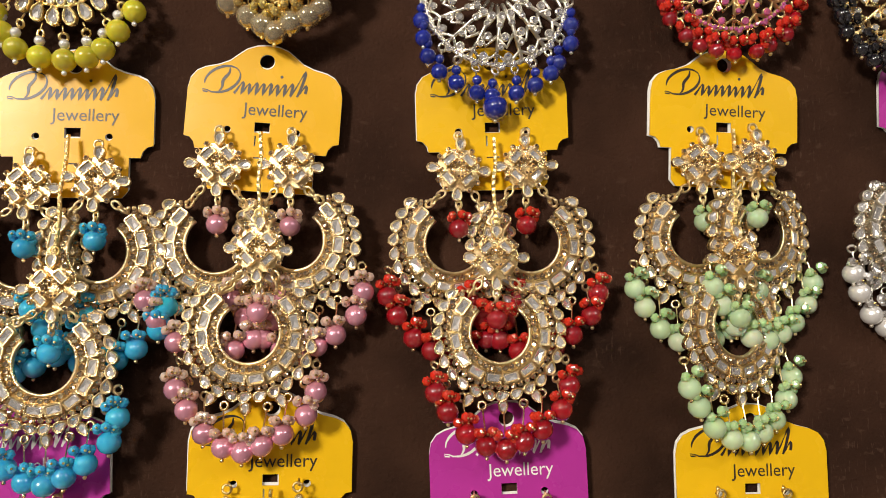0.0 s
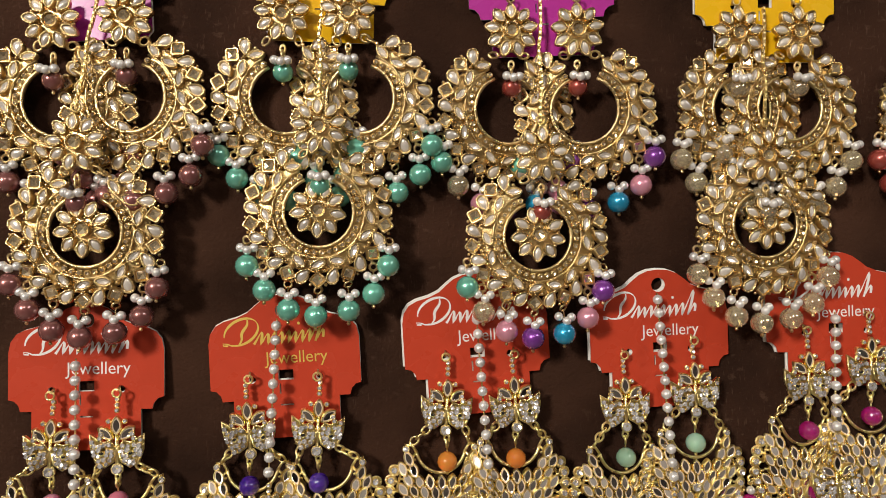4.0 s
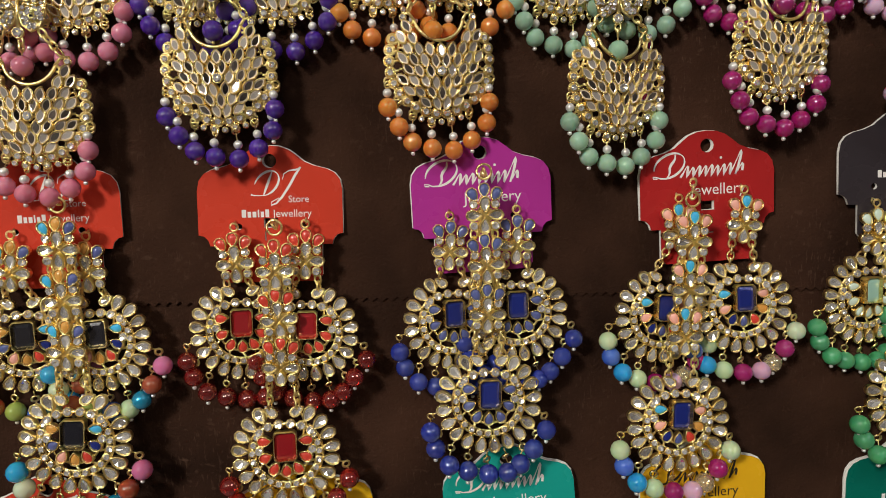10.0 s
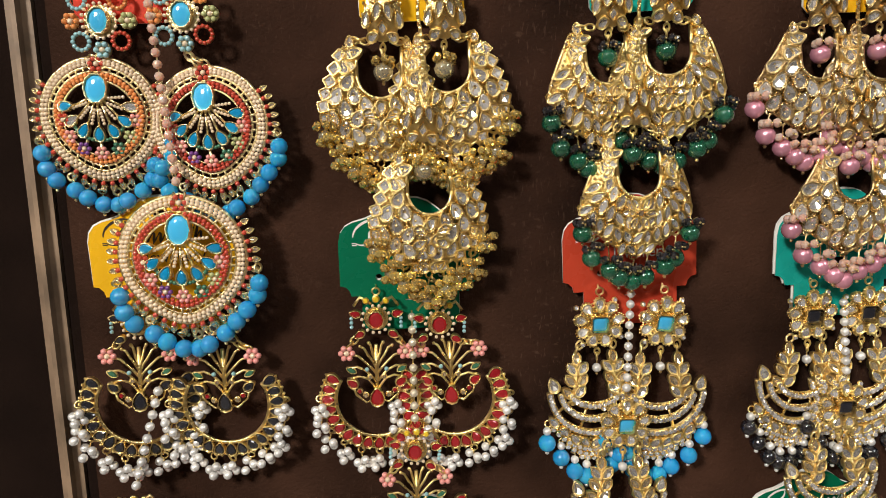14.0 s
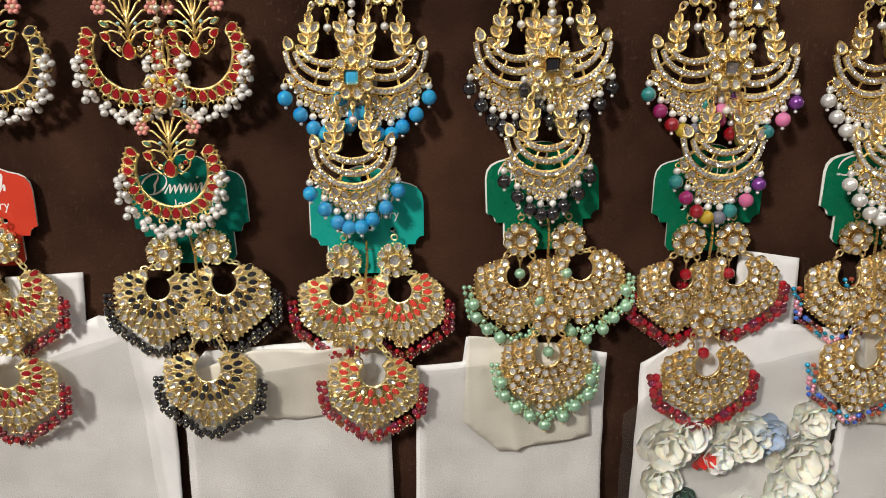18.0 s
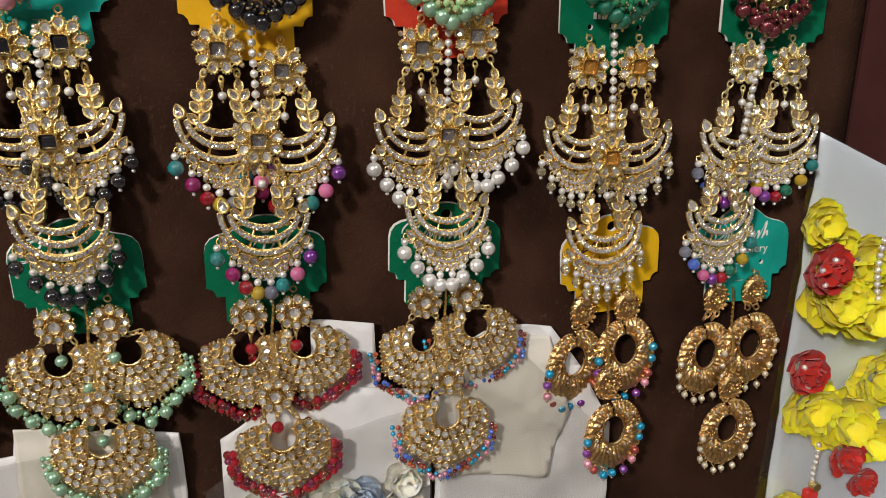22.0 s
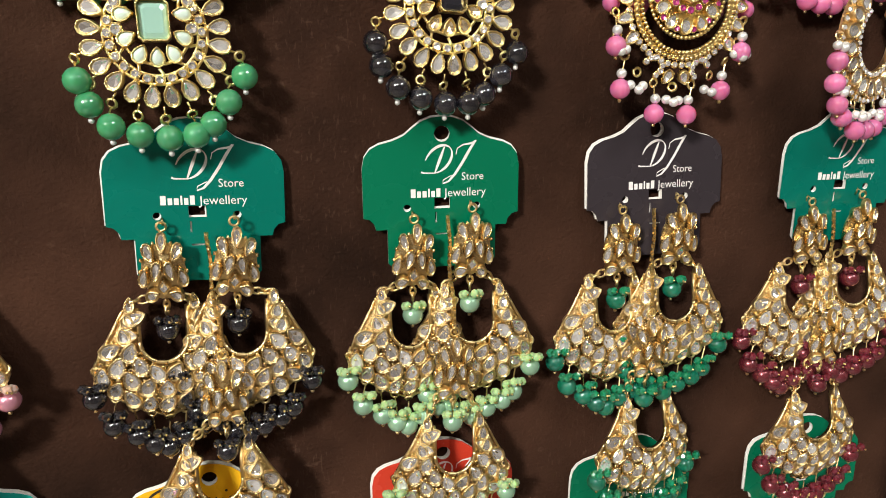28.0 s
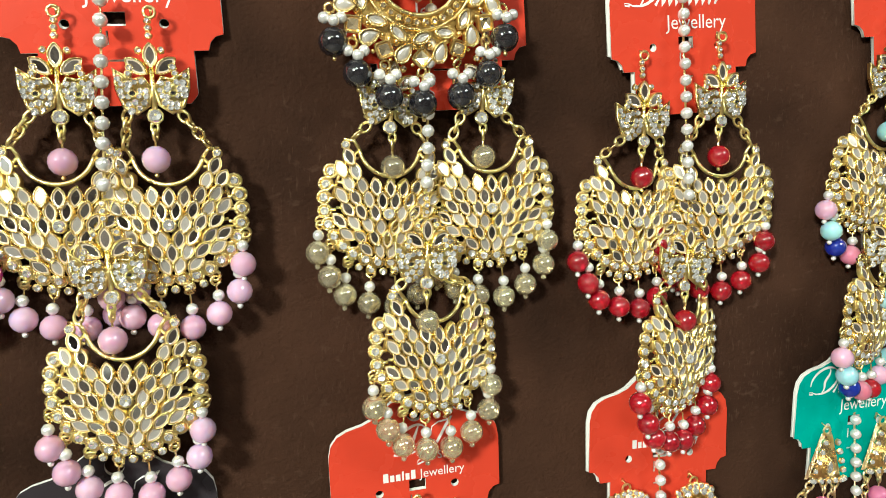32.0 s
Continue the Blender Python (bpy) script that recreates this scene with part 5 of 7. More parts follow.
def tikka(style, pal, place6, chain="box", yaw=0.0):
    """The forehead pendant of a set: chain, stud and plate."""
    cx, cz, sx, sz, bx, bz = place6
    root = root_at("forehead_pendant", sx, sz, -11.5)
    made = hung_plate(root, style, pal, bx - sx, bz - sz, -0.5, yaw, PIECES.uniform(-3, 3), drop=chain != "studs", role="pendant")
    if style != "seed":
        instance(made, "stud", root, place(0, 0, 0, PIECES.uniform(-4, 4)) @ STUD_SHAPE.get(style, Matrix.Identity(4)))
    top = TOPS[style]
    a, b = Vector((cx - sx, cz - sz, -5.5)), Vector((0, top + 1.5 if style != "seed" else 6, 0.8))
    if chain == "pearls" or chain == "crystals":
        n = max(2, int((b - a).length / (pal.get("pitch", 5.5) if chain == "pearls" else 4.6)))
        s = Shell()
        s.add(*tube([tuple(a), tuple(b)], 0.4, 5))
        for i in range(n):
            c = a.lerp(b, (i + 0.5) / n)
            if chain == "pearls":
                part("pearl", bead_mesh(pal.get("chain_pearl", "white"), pal.get("chain_size", 4.5)), root, mm_matrix(place(c.x, c.y, c.z + 0.6)))
            else:
                part("crystal", bead_mesh("rose crystal", 4.0, True), root, mm_matrix(place(c.x, c.y, c.z + 0.6, 30 * i)))
        part("chain", s.mesh("chain", [gold(pal["metal"])]), root)
    elif chain == "studs":
        way = Vector((bx - sx, bz - sz + 21, 0))
        n = max(1, round(way.length / 25))
        s = Shell()
        for i in range(1, n):
            c = way * (i / n)
            instance(made, "stud", root, place(c.x, c.y, 0, PIECES.uniform(-6, 6)))
            link_run(s, (c.x - 3, c.y + 15, 0.5), (c.x - 3, c.y + 10, 0.5), 1.3)
            link_run(s, (c.x + 3, c.y + 15, 0.5), (c.x + 3, c.y + 10, 0.5), 1.3)
        s.add(*ringlet(3.2, 0.6, 14, 5), at=place(0, 15.5, 0), smooth=True)
        link_run(s, tuple(a), (0, 16, 0), 1.5)
        part("chain", s.mesh("chain", [gold(pal["metal"])]), root)
    else:
        s = Shell()
        box_chain(s, a, b)
        s.add(*ringlet(1.8, 0.5, 10, 5), at=place(b.x, b.y, b.z), smooth=True)
        part("chain", s.mesh("chain", [gold("gold")]), root)
    if style == "pearl_ring":
        made2 = recipe(style, pal, "stud")[1]
        instance(made2, "hanging_flower", root, place(bx - sx, bz - sz + 1, 0.5, 17))
    tagged(root, f"{pal['metal']} {WORDS[style]}, {pal['word']}", "pendant", "forehead pendants on the display board")
    return root


# ---- the printed cards ----
CARD_COLOURS = {"yellow": (0.80, 0.47, 0.007), "amber": (0.82, 0.45, 0.010), "magenta": (0.42, 0.035, 0.29), "red": (0.50, 0.055, 0.024), "scarlet": (0.58, 0.050, 0.024),
                "teal": (0.02, 0.34, 0.28), "green": (0.006, 0.14, 0.066), "sea green": (0.005, 0.14, 0.10), "black": (0.035, 0.028, 0.032), "crimson": (0.40, 0.02, 0.02)}


def card_mat(colour):
    return material("card " + colour, CARD_COLOURS[colour], rough=0.27, coat=0.0, spec=0.25, grain=0.1, grain_scale=60, mottle=0.06, mottle_scale=14, rough_var=0.08)


WHITE_CARD = material("card white", (0.80, 0.77, 0.72), rough=0.6, mottle=0.05, mottle_scale=25)
INKS = {"white": material("white ink", (0.84, 0.80, 0.76), rough=0.4), "black": material("black ink", (0.03, 0.02, 0.015), rough=0.4), "gold": material("gold ink", (0.80, 0.58, 0.12), rough=0.35, metal=0.4)}


def card_outline():
    right = [(0, -17), (20.5, -17), (22.8, -14.4), (22.8, -1.2), (27.5, -1.2), (28.2, 1.2), (30.0, 3.0), (32.5, 3.6), (32.5, 22.4), (31.6, 26.6), (29.2, 29.6),
             (25.6, 31.3), (20, 32.6), (15.5, 34.4), (12.2, 37.0), (8.8, 39.4), (4.6, 40.9), (0, 41.3)]
    whole = right + [(-x, y) for x, y in reversed(right[1:-1])]
    return [(0.962 * x, 20 + 1.025 * (y - 20)) for x, y in whole]


def card_mesh(colour):
    key = ("card", colour)
    if key not in CACHE:
        cu = bpy.data.curves.new("card", "CURVE")
        cu.dimensions, cu.fill_mode, cu.extrude = "2D", "BOTH", 0.3 * MM
        holes = [[(3.1 * math.cos(t), 35.2 + 3.1 * math.sin(t)) for t in [k * math.pi / 8 for k in range(16)]], [(-3.1, 6.0), (3.1, 6.0), (3.1, 10.2), (-3.1, 10.2)]]
        holes += [[(s * 14 + 1.5 * math.cos(t), 6.6 + 1.5 * math.sin(t)) for t in [k * math.pi / 5 for k in range(10)]] for s in (-1, 1)]
        holes += [[(-2.6, -4.6), (2.6, -4.6), (2.6, -4.0), (-2.6, -4.0)], [(-2.8, 0.4), (-2.2, 0.4), (-2.2, 4.6), (-2.8, 4.6)]]
        for pts in [card_outline()] + holes:
            sp = cu.splines.new("POLY")
            sp.points.add(len(pts) - 1)
            for q, (x, y) in zip(sp.points, pts):
                q.co = (x * MM, y * MM, 0, 1)
            sp.use_cyclic_u = True
        ob = bpy.data.objects.new("card", cu)
        me = bpy.data.meshes.new_from_object(ob)
        bpy.data.objects.remove(ob)
        me.materials.clear()
        me.materials.append(card_mat(colour) if colour != "white" else WHITE_CARD)
        me.materials.append(WHITE_CARD)
        me.polygons.foreach_set("material_index", [0 if p.normal.z > 0.5 else 1 for p in me.polygons])
        CACHE[key] = me
    return CACHE[key]


def ribbon(s, pts, width):
    """A flat brush stroke; width a number or one a point."""
    verts, faces = [], []
    for i, p in enumerate(pts):
        a, b = Vector(pts[max(i - 1, 0)]), Vector(pts[min(i + 1, len(pts) - 1)])
        side = Vector((-(b - a).y, (b - a).x)).normalized() * (width if not callable(width) else width(i / (len(pts) - 1))) / 2
        verts += [(p[0] + side.x, p[1] + side.y, 0), (p[0] - side.x, p[1] - side.y, 0)]
    for i in range(len(pts) - 1):
        faces.append((2 * i, 2 * i + 1, 2 * i + 3, 2 * i + 2))
    s.add(verts, faces)


def bar(s, x, y, w, h, lean=0.0):
    s.add([(x, y, 0), (x + w, y, 0), (x + w + lean, y + h, 0), (x + lean, y + h, 0)], [(0, 1, 2, 3)])


def lettering(s, text, x, y, size):
    """Printed letters in the built-in font."""
    cu = bpy.data.curves.new("word", "FONT")
    cu.body, cu.size, cu.resolution_u = text, size, 3
    ob = bpy.data.objects.new("word", cu)
    me = bpy.data.meshes.new_from_object(ob)
    bpy.data.objects.remove(ob)
    s.add([(v.co.x + x, v.co.y + y, 0) for v in me.vertices], [tuple(p.vertices) for p in me.polygons])


def print_mesh(style, ink):
    """The maker's mark as plain strokes, with the words for the goods."""
    key = ("print", style, ink)
    if key not in CACHE:
        s, rnd = Shell(), random.Random(3)
        if style == "script":
            slant = lambda x, y: (x + 0.42 * (y - 21.6), y)
            loop = [slant(-20.5 + 7.0 * math.cos(u), 27.0 + 5.6 * math.sin(u)) for u in [3.5 - k * 0.2 for k in range(26)]]
            tail = [(-22.6, 21.5), (-24.4, 22.3), (-26.2, 22.5), (-26.0, 21.6), (-24.0, 21.5)]
            ribbon(s, loop + tail, lambda u: 0.3 + 0.85 * abs(math.sin(2.1 * u * math.pi + 0.2)))
            ribbon(s, [slant(-19.5 + 0.5 * math.sin(q), 21.8 + 1.02 * q) for q in range(11)], lambda u: 0.5 + 0.8 * math.sin(math.pi * u))
            high = (4.9, 4.2, 4.8, 4.6, 4.9, 4.4, 4.8, 5.2, 10.6, 4.8)
            wave = []
            for k, h in enumerate(high):
                x0 = -13.0 + 2.95 * k
                wave += [(x0 + 2.95 * q / 8 + 0.42 * h * math.sin(math.pi * q / 8), 21.5 + h * math.sin(math.pi * q / 8) ** 1.2) for q in range(8)]
            ribbon(s, wave, lambda u: 0.3 + 0.95 * abs(math.cos(len(high) * math.pi * u + 0.5)))
            s.add(*loft([(outline("round", 1.3, 1.3, 8), 0)]), at=place(6.6, 29.4))
            lettering(s, "Jewellery", -8.4, 13.0, 7.3)
        else:
            slant = lambda x, y: (x + 0.4 * (y - 20), y)
            ribbon(s, [slant(-3.6 + 5.2 * math.cos(u), 25.4 + 5.4 * math.sin(u)) for u in [3.2 - k * 0.22 for k in range(22)]] + [(-7.6, 20.2), (-8.6, 20.6)], lambda u: 0.35 + 0.75 * abs(math.sin(2.2 * u * math.pi)))
            ribbon(s, [slant(-3.0, 20.2 + 1.0 * q) for q in range(11)], lambda u: 0.5 + 0.7 * math.sin(math.pi * u))
            ribbon(s, [slant(*q) for q in ((3.0, 27.0), (2.6, 29.4), (4.4, 30.8), (7.4, 31.2), (9.0, 32.4), (8.0, 29.0), (7.0, 24.0), (5.6, 19.4), (4.0, 16.6), (2.0, 15.8), (1.6, 17.2), (4.4, 19.0))], lambda u: 0.35 + 0.8 * math.sin(math.pi * u) ** 2)
            lettering(s, "Store", 8.0, 17.0, 4.3)
            x = -13.0
            for w, h in ((2.0, 3.4), (1.6, 2.5), (1.7, 2.5), (0.7, 3.4), (1.5, 2.5), (1.7, 3.4)):
                bar(s, x, 10.6, w, h)
                x += w + 0.62
            lettering(s, "Jewellery", 1.0, 10.6, 4.75)
        s.v = [(0.962 * x, y, z) for x, y, z in s.v]
        CACHE[key] = s.mesh("print", [INKS[ink]])
    return CACHE[key]


CARD_TURN = random.Random(5)


def card(x, z, tilt, colour, style="script", ink="white"):
    root = root_at("jewellery_card", x, z, -1.0)
    lean = CARD_TURN.uniform(-3.5, 1.5)
    root.matrix_world = root.matrix_world @ Matrix.Rotation(radians(tilt), 4, "Z") @ Matrix.Rotation(radians(lean), 4, "X") @ Matrix.Rotation(radians(CARD_TURN.uniform(-3, 3)), 4, "Y")
    part("front", card_mesh(colour), root)
    part("backing", card_mesh("white"), root, mm_matrix(place(CARD_TURN.uniform(-0.9, 0.3), CARD_TURN.uniform(0.2, 0.9), -1.1, CARD_TURN.uniform(-0.7, 0.7))), "white card backing")
    part("print", print_mesh(style, ink), root, mm_matrix(place(0, 0, 0.42)), f"{ink} printed strokes and lettering")
    tagged(root, f"glossy {colour} printed jewellery card with a white edge", "card", "jewellery cards on the board")
    return root


def jewel_set(style, pal, card_at=None, left=None, right=None, pendant=None, chain="box", yaw=0.0):
    if card_at:
        card(*card_at)
    if left:
        earring(style, pal, left, -1)
    if right:
        earring(style, pal, right, 1, 1.2 * yaw if style == "baguette" else 0.0)
    if pendant:
        tikka(style, pal, pendant, chain, yaw)


def palette(key, metal, beads, word, **more):
    return dict(key=key, metal=metal, beads=beads, word=word, **more)


# ---- the board and the room round it ----
# mottle: uneven worn tone, plus blotchy velvet highlights put into the colour
CLOTH = material("brown velvet", (0.038, 0.0172, 0.0100), rough=0.9, spec=0.08, sheen=0.0, grain=1.0, grain_scale=700, mottle=0.6, mottle_scale=14)


def wear(m, colour, amount):
    """Pale rubbed flecks and short scratches, thick in some places and thin in others."""
    nt = m.node_tree
    p = nt.nodes["Principled BSDF"]
    old = p.inputs["Base Color"].links[0].from_socket
    coord = nt.nodes.new("ShaderNodeTexCoord")
    steps = []
    for scale, stretch, lo, hi in ((900.0, (1, 1, 0.25), 0.60, 0.70), (300.0, (0.6, 1, 1), 0.62, 0.72), (9.0, (1, 1, 1), 0.42, 0.66)):
        k = nt.nodes.new("ShaderNodeMapping")
        k.inputs["Scale"].default_value = stretch
        n = nt.nodes.new("ShaderNodeTexNoise")
        n.inputs["Scale"].default_value, n.inputs["Detail"].default_value = scale, 4
        r = nt.nodes.new("ShaderNodeMapRange")
        r.inputs["From Min"].default_value, r.inputs["From Max"].default_value = lo, hi
        nt.links.new(coord.outputs["Object"], k.inputs["Vector"])
        nt.links.new(k.outputs[0], n.inputs["Vector"])
        nt.links.new(n.outputs["Fac"], r.inputs["Value"])
        steps.append(r.outputs[0])
    add = nt.nodes.new("ShaderNodeMath")
    add.operation = "ADD"
    nt.links.new(steps[0], add.inputs[0])
    nt.links.new(steps[1], add.inputs[1])
    times = nt.nodes.new("ShaderNodeMath")
    times.operation = "MULTIPLY"
    nt.links.new(add.outputs[0], times.inputs[0])
    nt.links.new(steps[2], times.inputs[1])
    less = nt.nodes.new("ShaderNodeMath")
    less.operation, less.use_clamp = "MULTIPLY", True
    less.inputs[1].default_value = amount
    nt.links.new(times.outputs[0], less.inputs[0])
    mix = nt.nodes.new("ShaderNodeMix")
    mix.data_type = "RGBA"
    nt.links.new(less.outputs[0], mix.inputs["Factor"])
    nt.links.new(old, mix.inputs["A"])
    mix.inputs["B"].default_value = (*colour, 1)
    nt.links.new(mix.outputs["Result"], p.inputs["Base Color"])


wear(CLOTH, (0.115, 0.064, 0.042), 0.45)
DARK = material("dark fabric", (0.012, 0.0062, 0.0042), rough=0.95, spec=0.08, grain=0.5, grain_scale=600, mottle=0.2)
PLUM = material("plum panel", (0.056, 0.018, 0.016), rough=0.8, spec=0.12, grain=0.3, grain_scale=300, mottle=0.15)
CREAM_WOOD = material("cream wood", (0.26, 0.175, 0.11), rough=0.5, grain=0.5, grain_scale=200, mottle=0.4, mottle_scale=45)
# strong wall mottle gives stones and mirrors varied tones to reflect
WALL = material("shop wall", (0.21, 0.175, 0.15), rough=0.8, mottle=0.9, mottle_scale=2.4)
CEILING = material("shop ceiling", (0.40, 0.39, 0.38), rough=0.85, mottle=0.04)
FLOOR = material("shop floor", (0.15, 0.13, 0.11), rough=0.5, mottle=0.12, mottle_scale=4)


def block(name, lo, hi, mat, kind="structure", label="", bevel=0.0):
    bm = bmesh.new()
    bmesh.ops.create_cube(bm, size=1)
    for v in bm.verts:
        v.co = Vector([(a + b) / 2 + c * (b - a) for a, b, c in zip(lo, hi, v.co)])
    if bevel:
        bmesh.ops.bevel(bm, geom=bm.edges[:], offset=bevel, segments=2, affect="EDGES")
    me = bpy.data.meshes.new(name)
    bm.to_mesh(me)
    bm.free()
    me.materials.append(mat)
    ob = new(name, me)
    return tagged(ob, label, "", "", kind)


def cloth_sheet(name, x0, x1, z0, z1, y, mat, step, wave, zigzag=False, label="", rise=12.0):
    """Cloth stretched over the board: a gently rippled sheet with turned depth, its lower edge pinked."""
    nx, nz = max(2, int((x1 - x0) / step)), max(2, int((z1 - z0) / rise))
    verts, faces = [], []
    for j in range(nz + 1):
        for i in range(nx + 1):
            x, z = x0 + (x1 - x0) * i / nx, z0 + (z1 - z0) * j / nz
            dy = wave * noise.noise(Vector((x * 0.012, z * 0.007, y)))
            if zigzag and j == 0:
                z += (0.9 if i % 2 else -0.9) + 0.7 * noise.noise(Vector((x * 0.13, 3, 1)))
            verts.append(tuple(at_wall(x, z, y + dy)))
    for j in range(nz):
        for i in range(nx):
            a = j * (nx + 1) + i
            faces.append((a, a + 1, a + nx + 2, a + nx + 1))
    me = bpy.data.meshes.new(name)
    me.from_pydata(verts, [], faces)
    me.materials.append(mat)
    me.polygons.foreach_set("use_smooth", [not zigzag] * len(faces))
    ob = new(name, me)
    solid = ob.modifiers.new("depth", "SOLIDIFY")
    solid.thickness, solid.offset = 0.0008, -1
    return tagged(ob, label, "", "", "structure")


block("wall_board", at_wall(-172, -1150, 4.6), at_wall(610.5, 420, 22), DARK, label="rigid display board under brown cloth")
cloth_sheet("cloth_lower", -176, 611.5, -1150, -330, 3.4, CLOTH, 12, 0.9, label="dark brown velvet cloth over the lower board")
cloth_sheet("cloth_upper", -178, 611.5, -348.5, 420, 2.2, CLOTH, 2.3, 0.8, True, label="dark brown velvet cloth with a pinked lower edge")
block("trim_left", at_wall(-198, -1150, 10), at_wall(-187, 420, 24), CREAM_WOOD, label="cream wooden batten beside the board", bevel=0.0045)
block("trim_dark", at_wall(-186, -1150, 16), at_wall(-172, 420, 26), DARK, label="dark fabric strip at the board's edge")
block("panel_left", at_wall(-420, -1150, 44), at_wall(-198, 420, 54), DARK, label="dark panel beside the display")
block("panel_right", at_wall(611.5, -1150, 1), at_wall(1100, 420, 12), PLUM, label="plum brown panel beside the display board")
# unseen room shell, added for reflections and bounced light
block("wall_north", (-2.2, 0.06, 0), (3.0, 0.16, 2.7), WALL, label="unseen shop wall added for reflections")
block("wall_south", (-2.2, -3.2, 0), (3.0, -3.1, 2.7), WALL, label="unseen shop wall added for reflections")
block("wall_west", (-2.3, -3.1, 0), (-2.2, 0.06, 2.7), WALL, label="unseen shop wall added for reflections")
block("wall_east", (3.0, -3.1, 0), (3.1, 0.06, 2.7), WALL, label="unseen shop wall added for reflections")
block("floor", (-2.3, -3.2, -0.1), (3.1, 0.16, 0), FLOOR, label="unseen shop floor closing the room")
block("ceiling", (-2.3, -3.2, 2.7), (3.1, 0.16, 2.8), CEILING, label="unseen pale shop ceiling added for bounce light")


# ---- top edge: pendants of the row above ----
def loose_pendant(style, pal, x, z):
    root = root_at("forehead_pendant", x, z, -9)
    instance(recipe(style, pal, "body")[1], PLATE_NAMES[style], root, place(0, 0, 0, PIECES.uniform(-3, 3)))
    tagged(root, f"{pal['metal']} {WORDS[style]}, {pal['word']}", "pendant", "forehead pendants on the display board")


loose_pendant("kundan", palette("top yellow", "gold", "yellow", "yellow beads and white pearls", accent="pearl cabochon", gem="clear", hang="pearl1"), -114.2, 216)
loose_pendant("teardrop", palette("top champagne", "gold", "champagne", "champagne glass beads", crystal="gold crystal", size=9.5), -30.1, 224)
loose_pendant("lattice", palette("top blue", "silver", "cobalt", "blue crystal drops", crystal="blue crystal", size=7.0, top="cobalt", pendant="cobalt"), 57.0, 205)
loose_pendant("lattice", palette("top red", "antique gold", "red", "dense red beads", crystal="red crystal", small="pink crystal", dense=True, size=6.5), 154.9, 222)
loose_pendant("lattice", palette("top black", "antique gold", "black", "dense black beads", crystal="black crystal", dense=True, size=6.5), 232, 216)

# ---- rectangular crystal sets ----
for metal, bead, crystal, word, c, l, r, k in (
        ("champagne gold", "turquoise", "aqua crystal", "turquoise beads", (-111.8, 144.0, 0.1, "amber", "script", "black"), (-125.9, 129.6, -128.3, 102.1), (-99.2, 132.4, -97.4, 104.3), (-111.3, 149.6, -111.6, 90.2, -113.5, 62.4)),
        ("champagne gold", "pink", "rose crystal", "pink pearl beads", (-38.2, 146.9, -3.9, "amber", "script", "black"), (-53.6, 139.0, -54.3, 107.5), (-25.1, 138.1, -22.1, 108.7), (-37.4, 151.6, -36.0, 104.8, -39.2, 73.1)),
        ("champagne gold", "red", "red crystal", "red glass beads", (56.1, 148.1, 1.4, "yellow", "script", "black"), (41.4, 137.5, 38.2, 107.6), (68.4, 138.9, 70.8, 107.7), (55.9, 150.3, 55.2, 101.6, 56.4, 72.4)),
        ("champagne gold", "mint", "sea crystal", "pale mint beads", (153.6, 149.3, -3.3, "yellow", "script", "black"), (142.2, 140.6, 137.4, 110.5), (163.8, 142.0, 165.6, 112.3), (155.9, 155.0, 152.0, 101.6, 150.4, 73.9)),
        ("silver", "white", "clear", "white pearl beads", (254.5, 154.4, -2.5, "magenta", "script", "white"), (238.2, 139.0, 227.0, 114.8), None, None)):
    pal = palette("baguette " + bead, metal, bead, word, crystal=crystal, drop=bead)
    jewel_set("baguette", pal, c, l, r, k, yaw=18 if bead == "mint" else 0)

# ---- pearl petal sets ----
for bead, word, c, l, r, k in (
        ("copper", "copper pearl beads", (-123.0, 7.8, 3.0, "magenta", "script", "white"), (-138.6, -3.8, -136.8, -36.0), (-109.5, -2.0, -108.2, -34.3), (-120.3, 9.8, -127.4, -53.3, -124.7, -88.2)),
        ("aqua", "aqua pearl beads", (-32.3, 8.1, -1.0, "yellow", "script", "black"), (-47.8, 0.1, -47.3, -34.5), (-21.0, 0.7, -16.2, -34.6), (-31.3, 12.8, -32.8, -47.0, -33.6, -81.5)),
        (("aqua", "champagne", "pink", "violet", "cyan", "pink", "violet", "rust"), "mixed pearl beads", (61.3, 2.8, 1.8, "magenta", "script", "white"), (46.9, -5.9, 44.9, -39.0), (74.8, -5.8, 78.0, -39.1), (59.4, 6.6, 57.7, -58.3, 55.9, -92.5)),
        ("champagne", "champagne glass beads", (160.2, 0.7, 0.5, "yellow", "script", "black"), (145.3, -6.0, 147.1, -38.7), (171.6, -5.9, 168.2, -38.1), (157.1, 4.9, 154.0, -59.2, 153.7, -88.4)),
        ("rust", "rust pearl beads", None, (240.8, -5.4, 237.0, -40.9), None, None)):
    pal = palette("pearl " + word, "antique gold", bead, word, drop=bead if isinstance(bead, str) else "rust")
    jewel_set("pearl_ring", pal, c, l, r, k)
jewel_set("pearl_ring", palette("pearl black", "gold", "black", "black glass beads", drop=None), pendant=(360.1, -50, 353.2, -78, 352.9, -112.6))

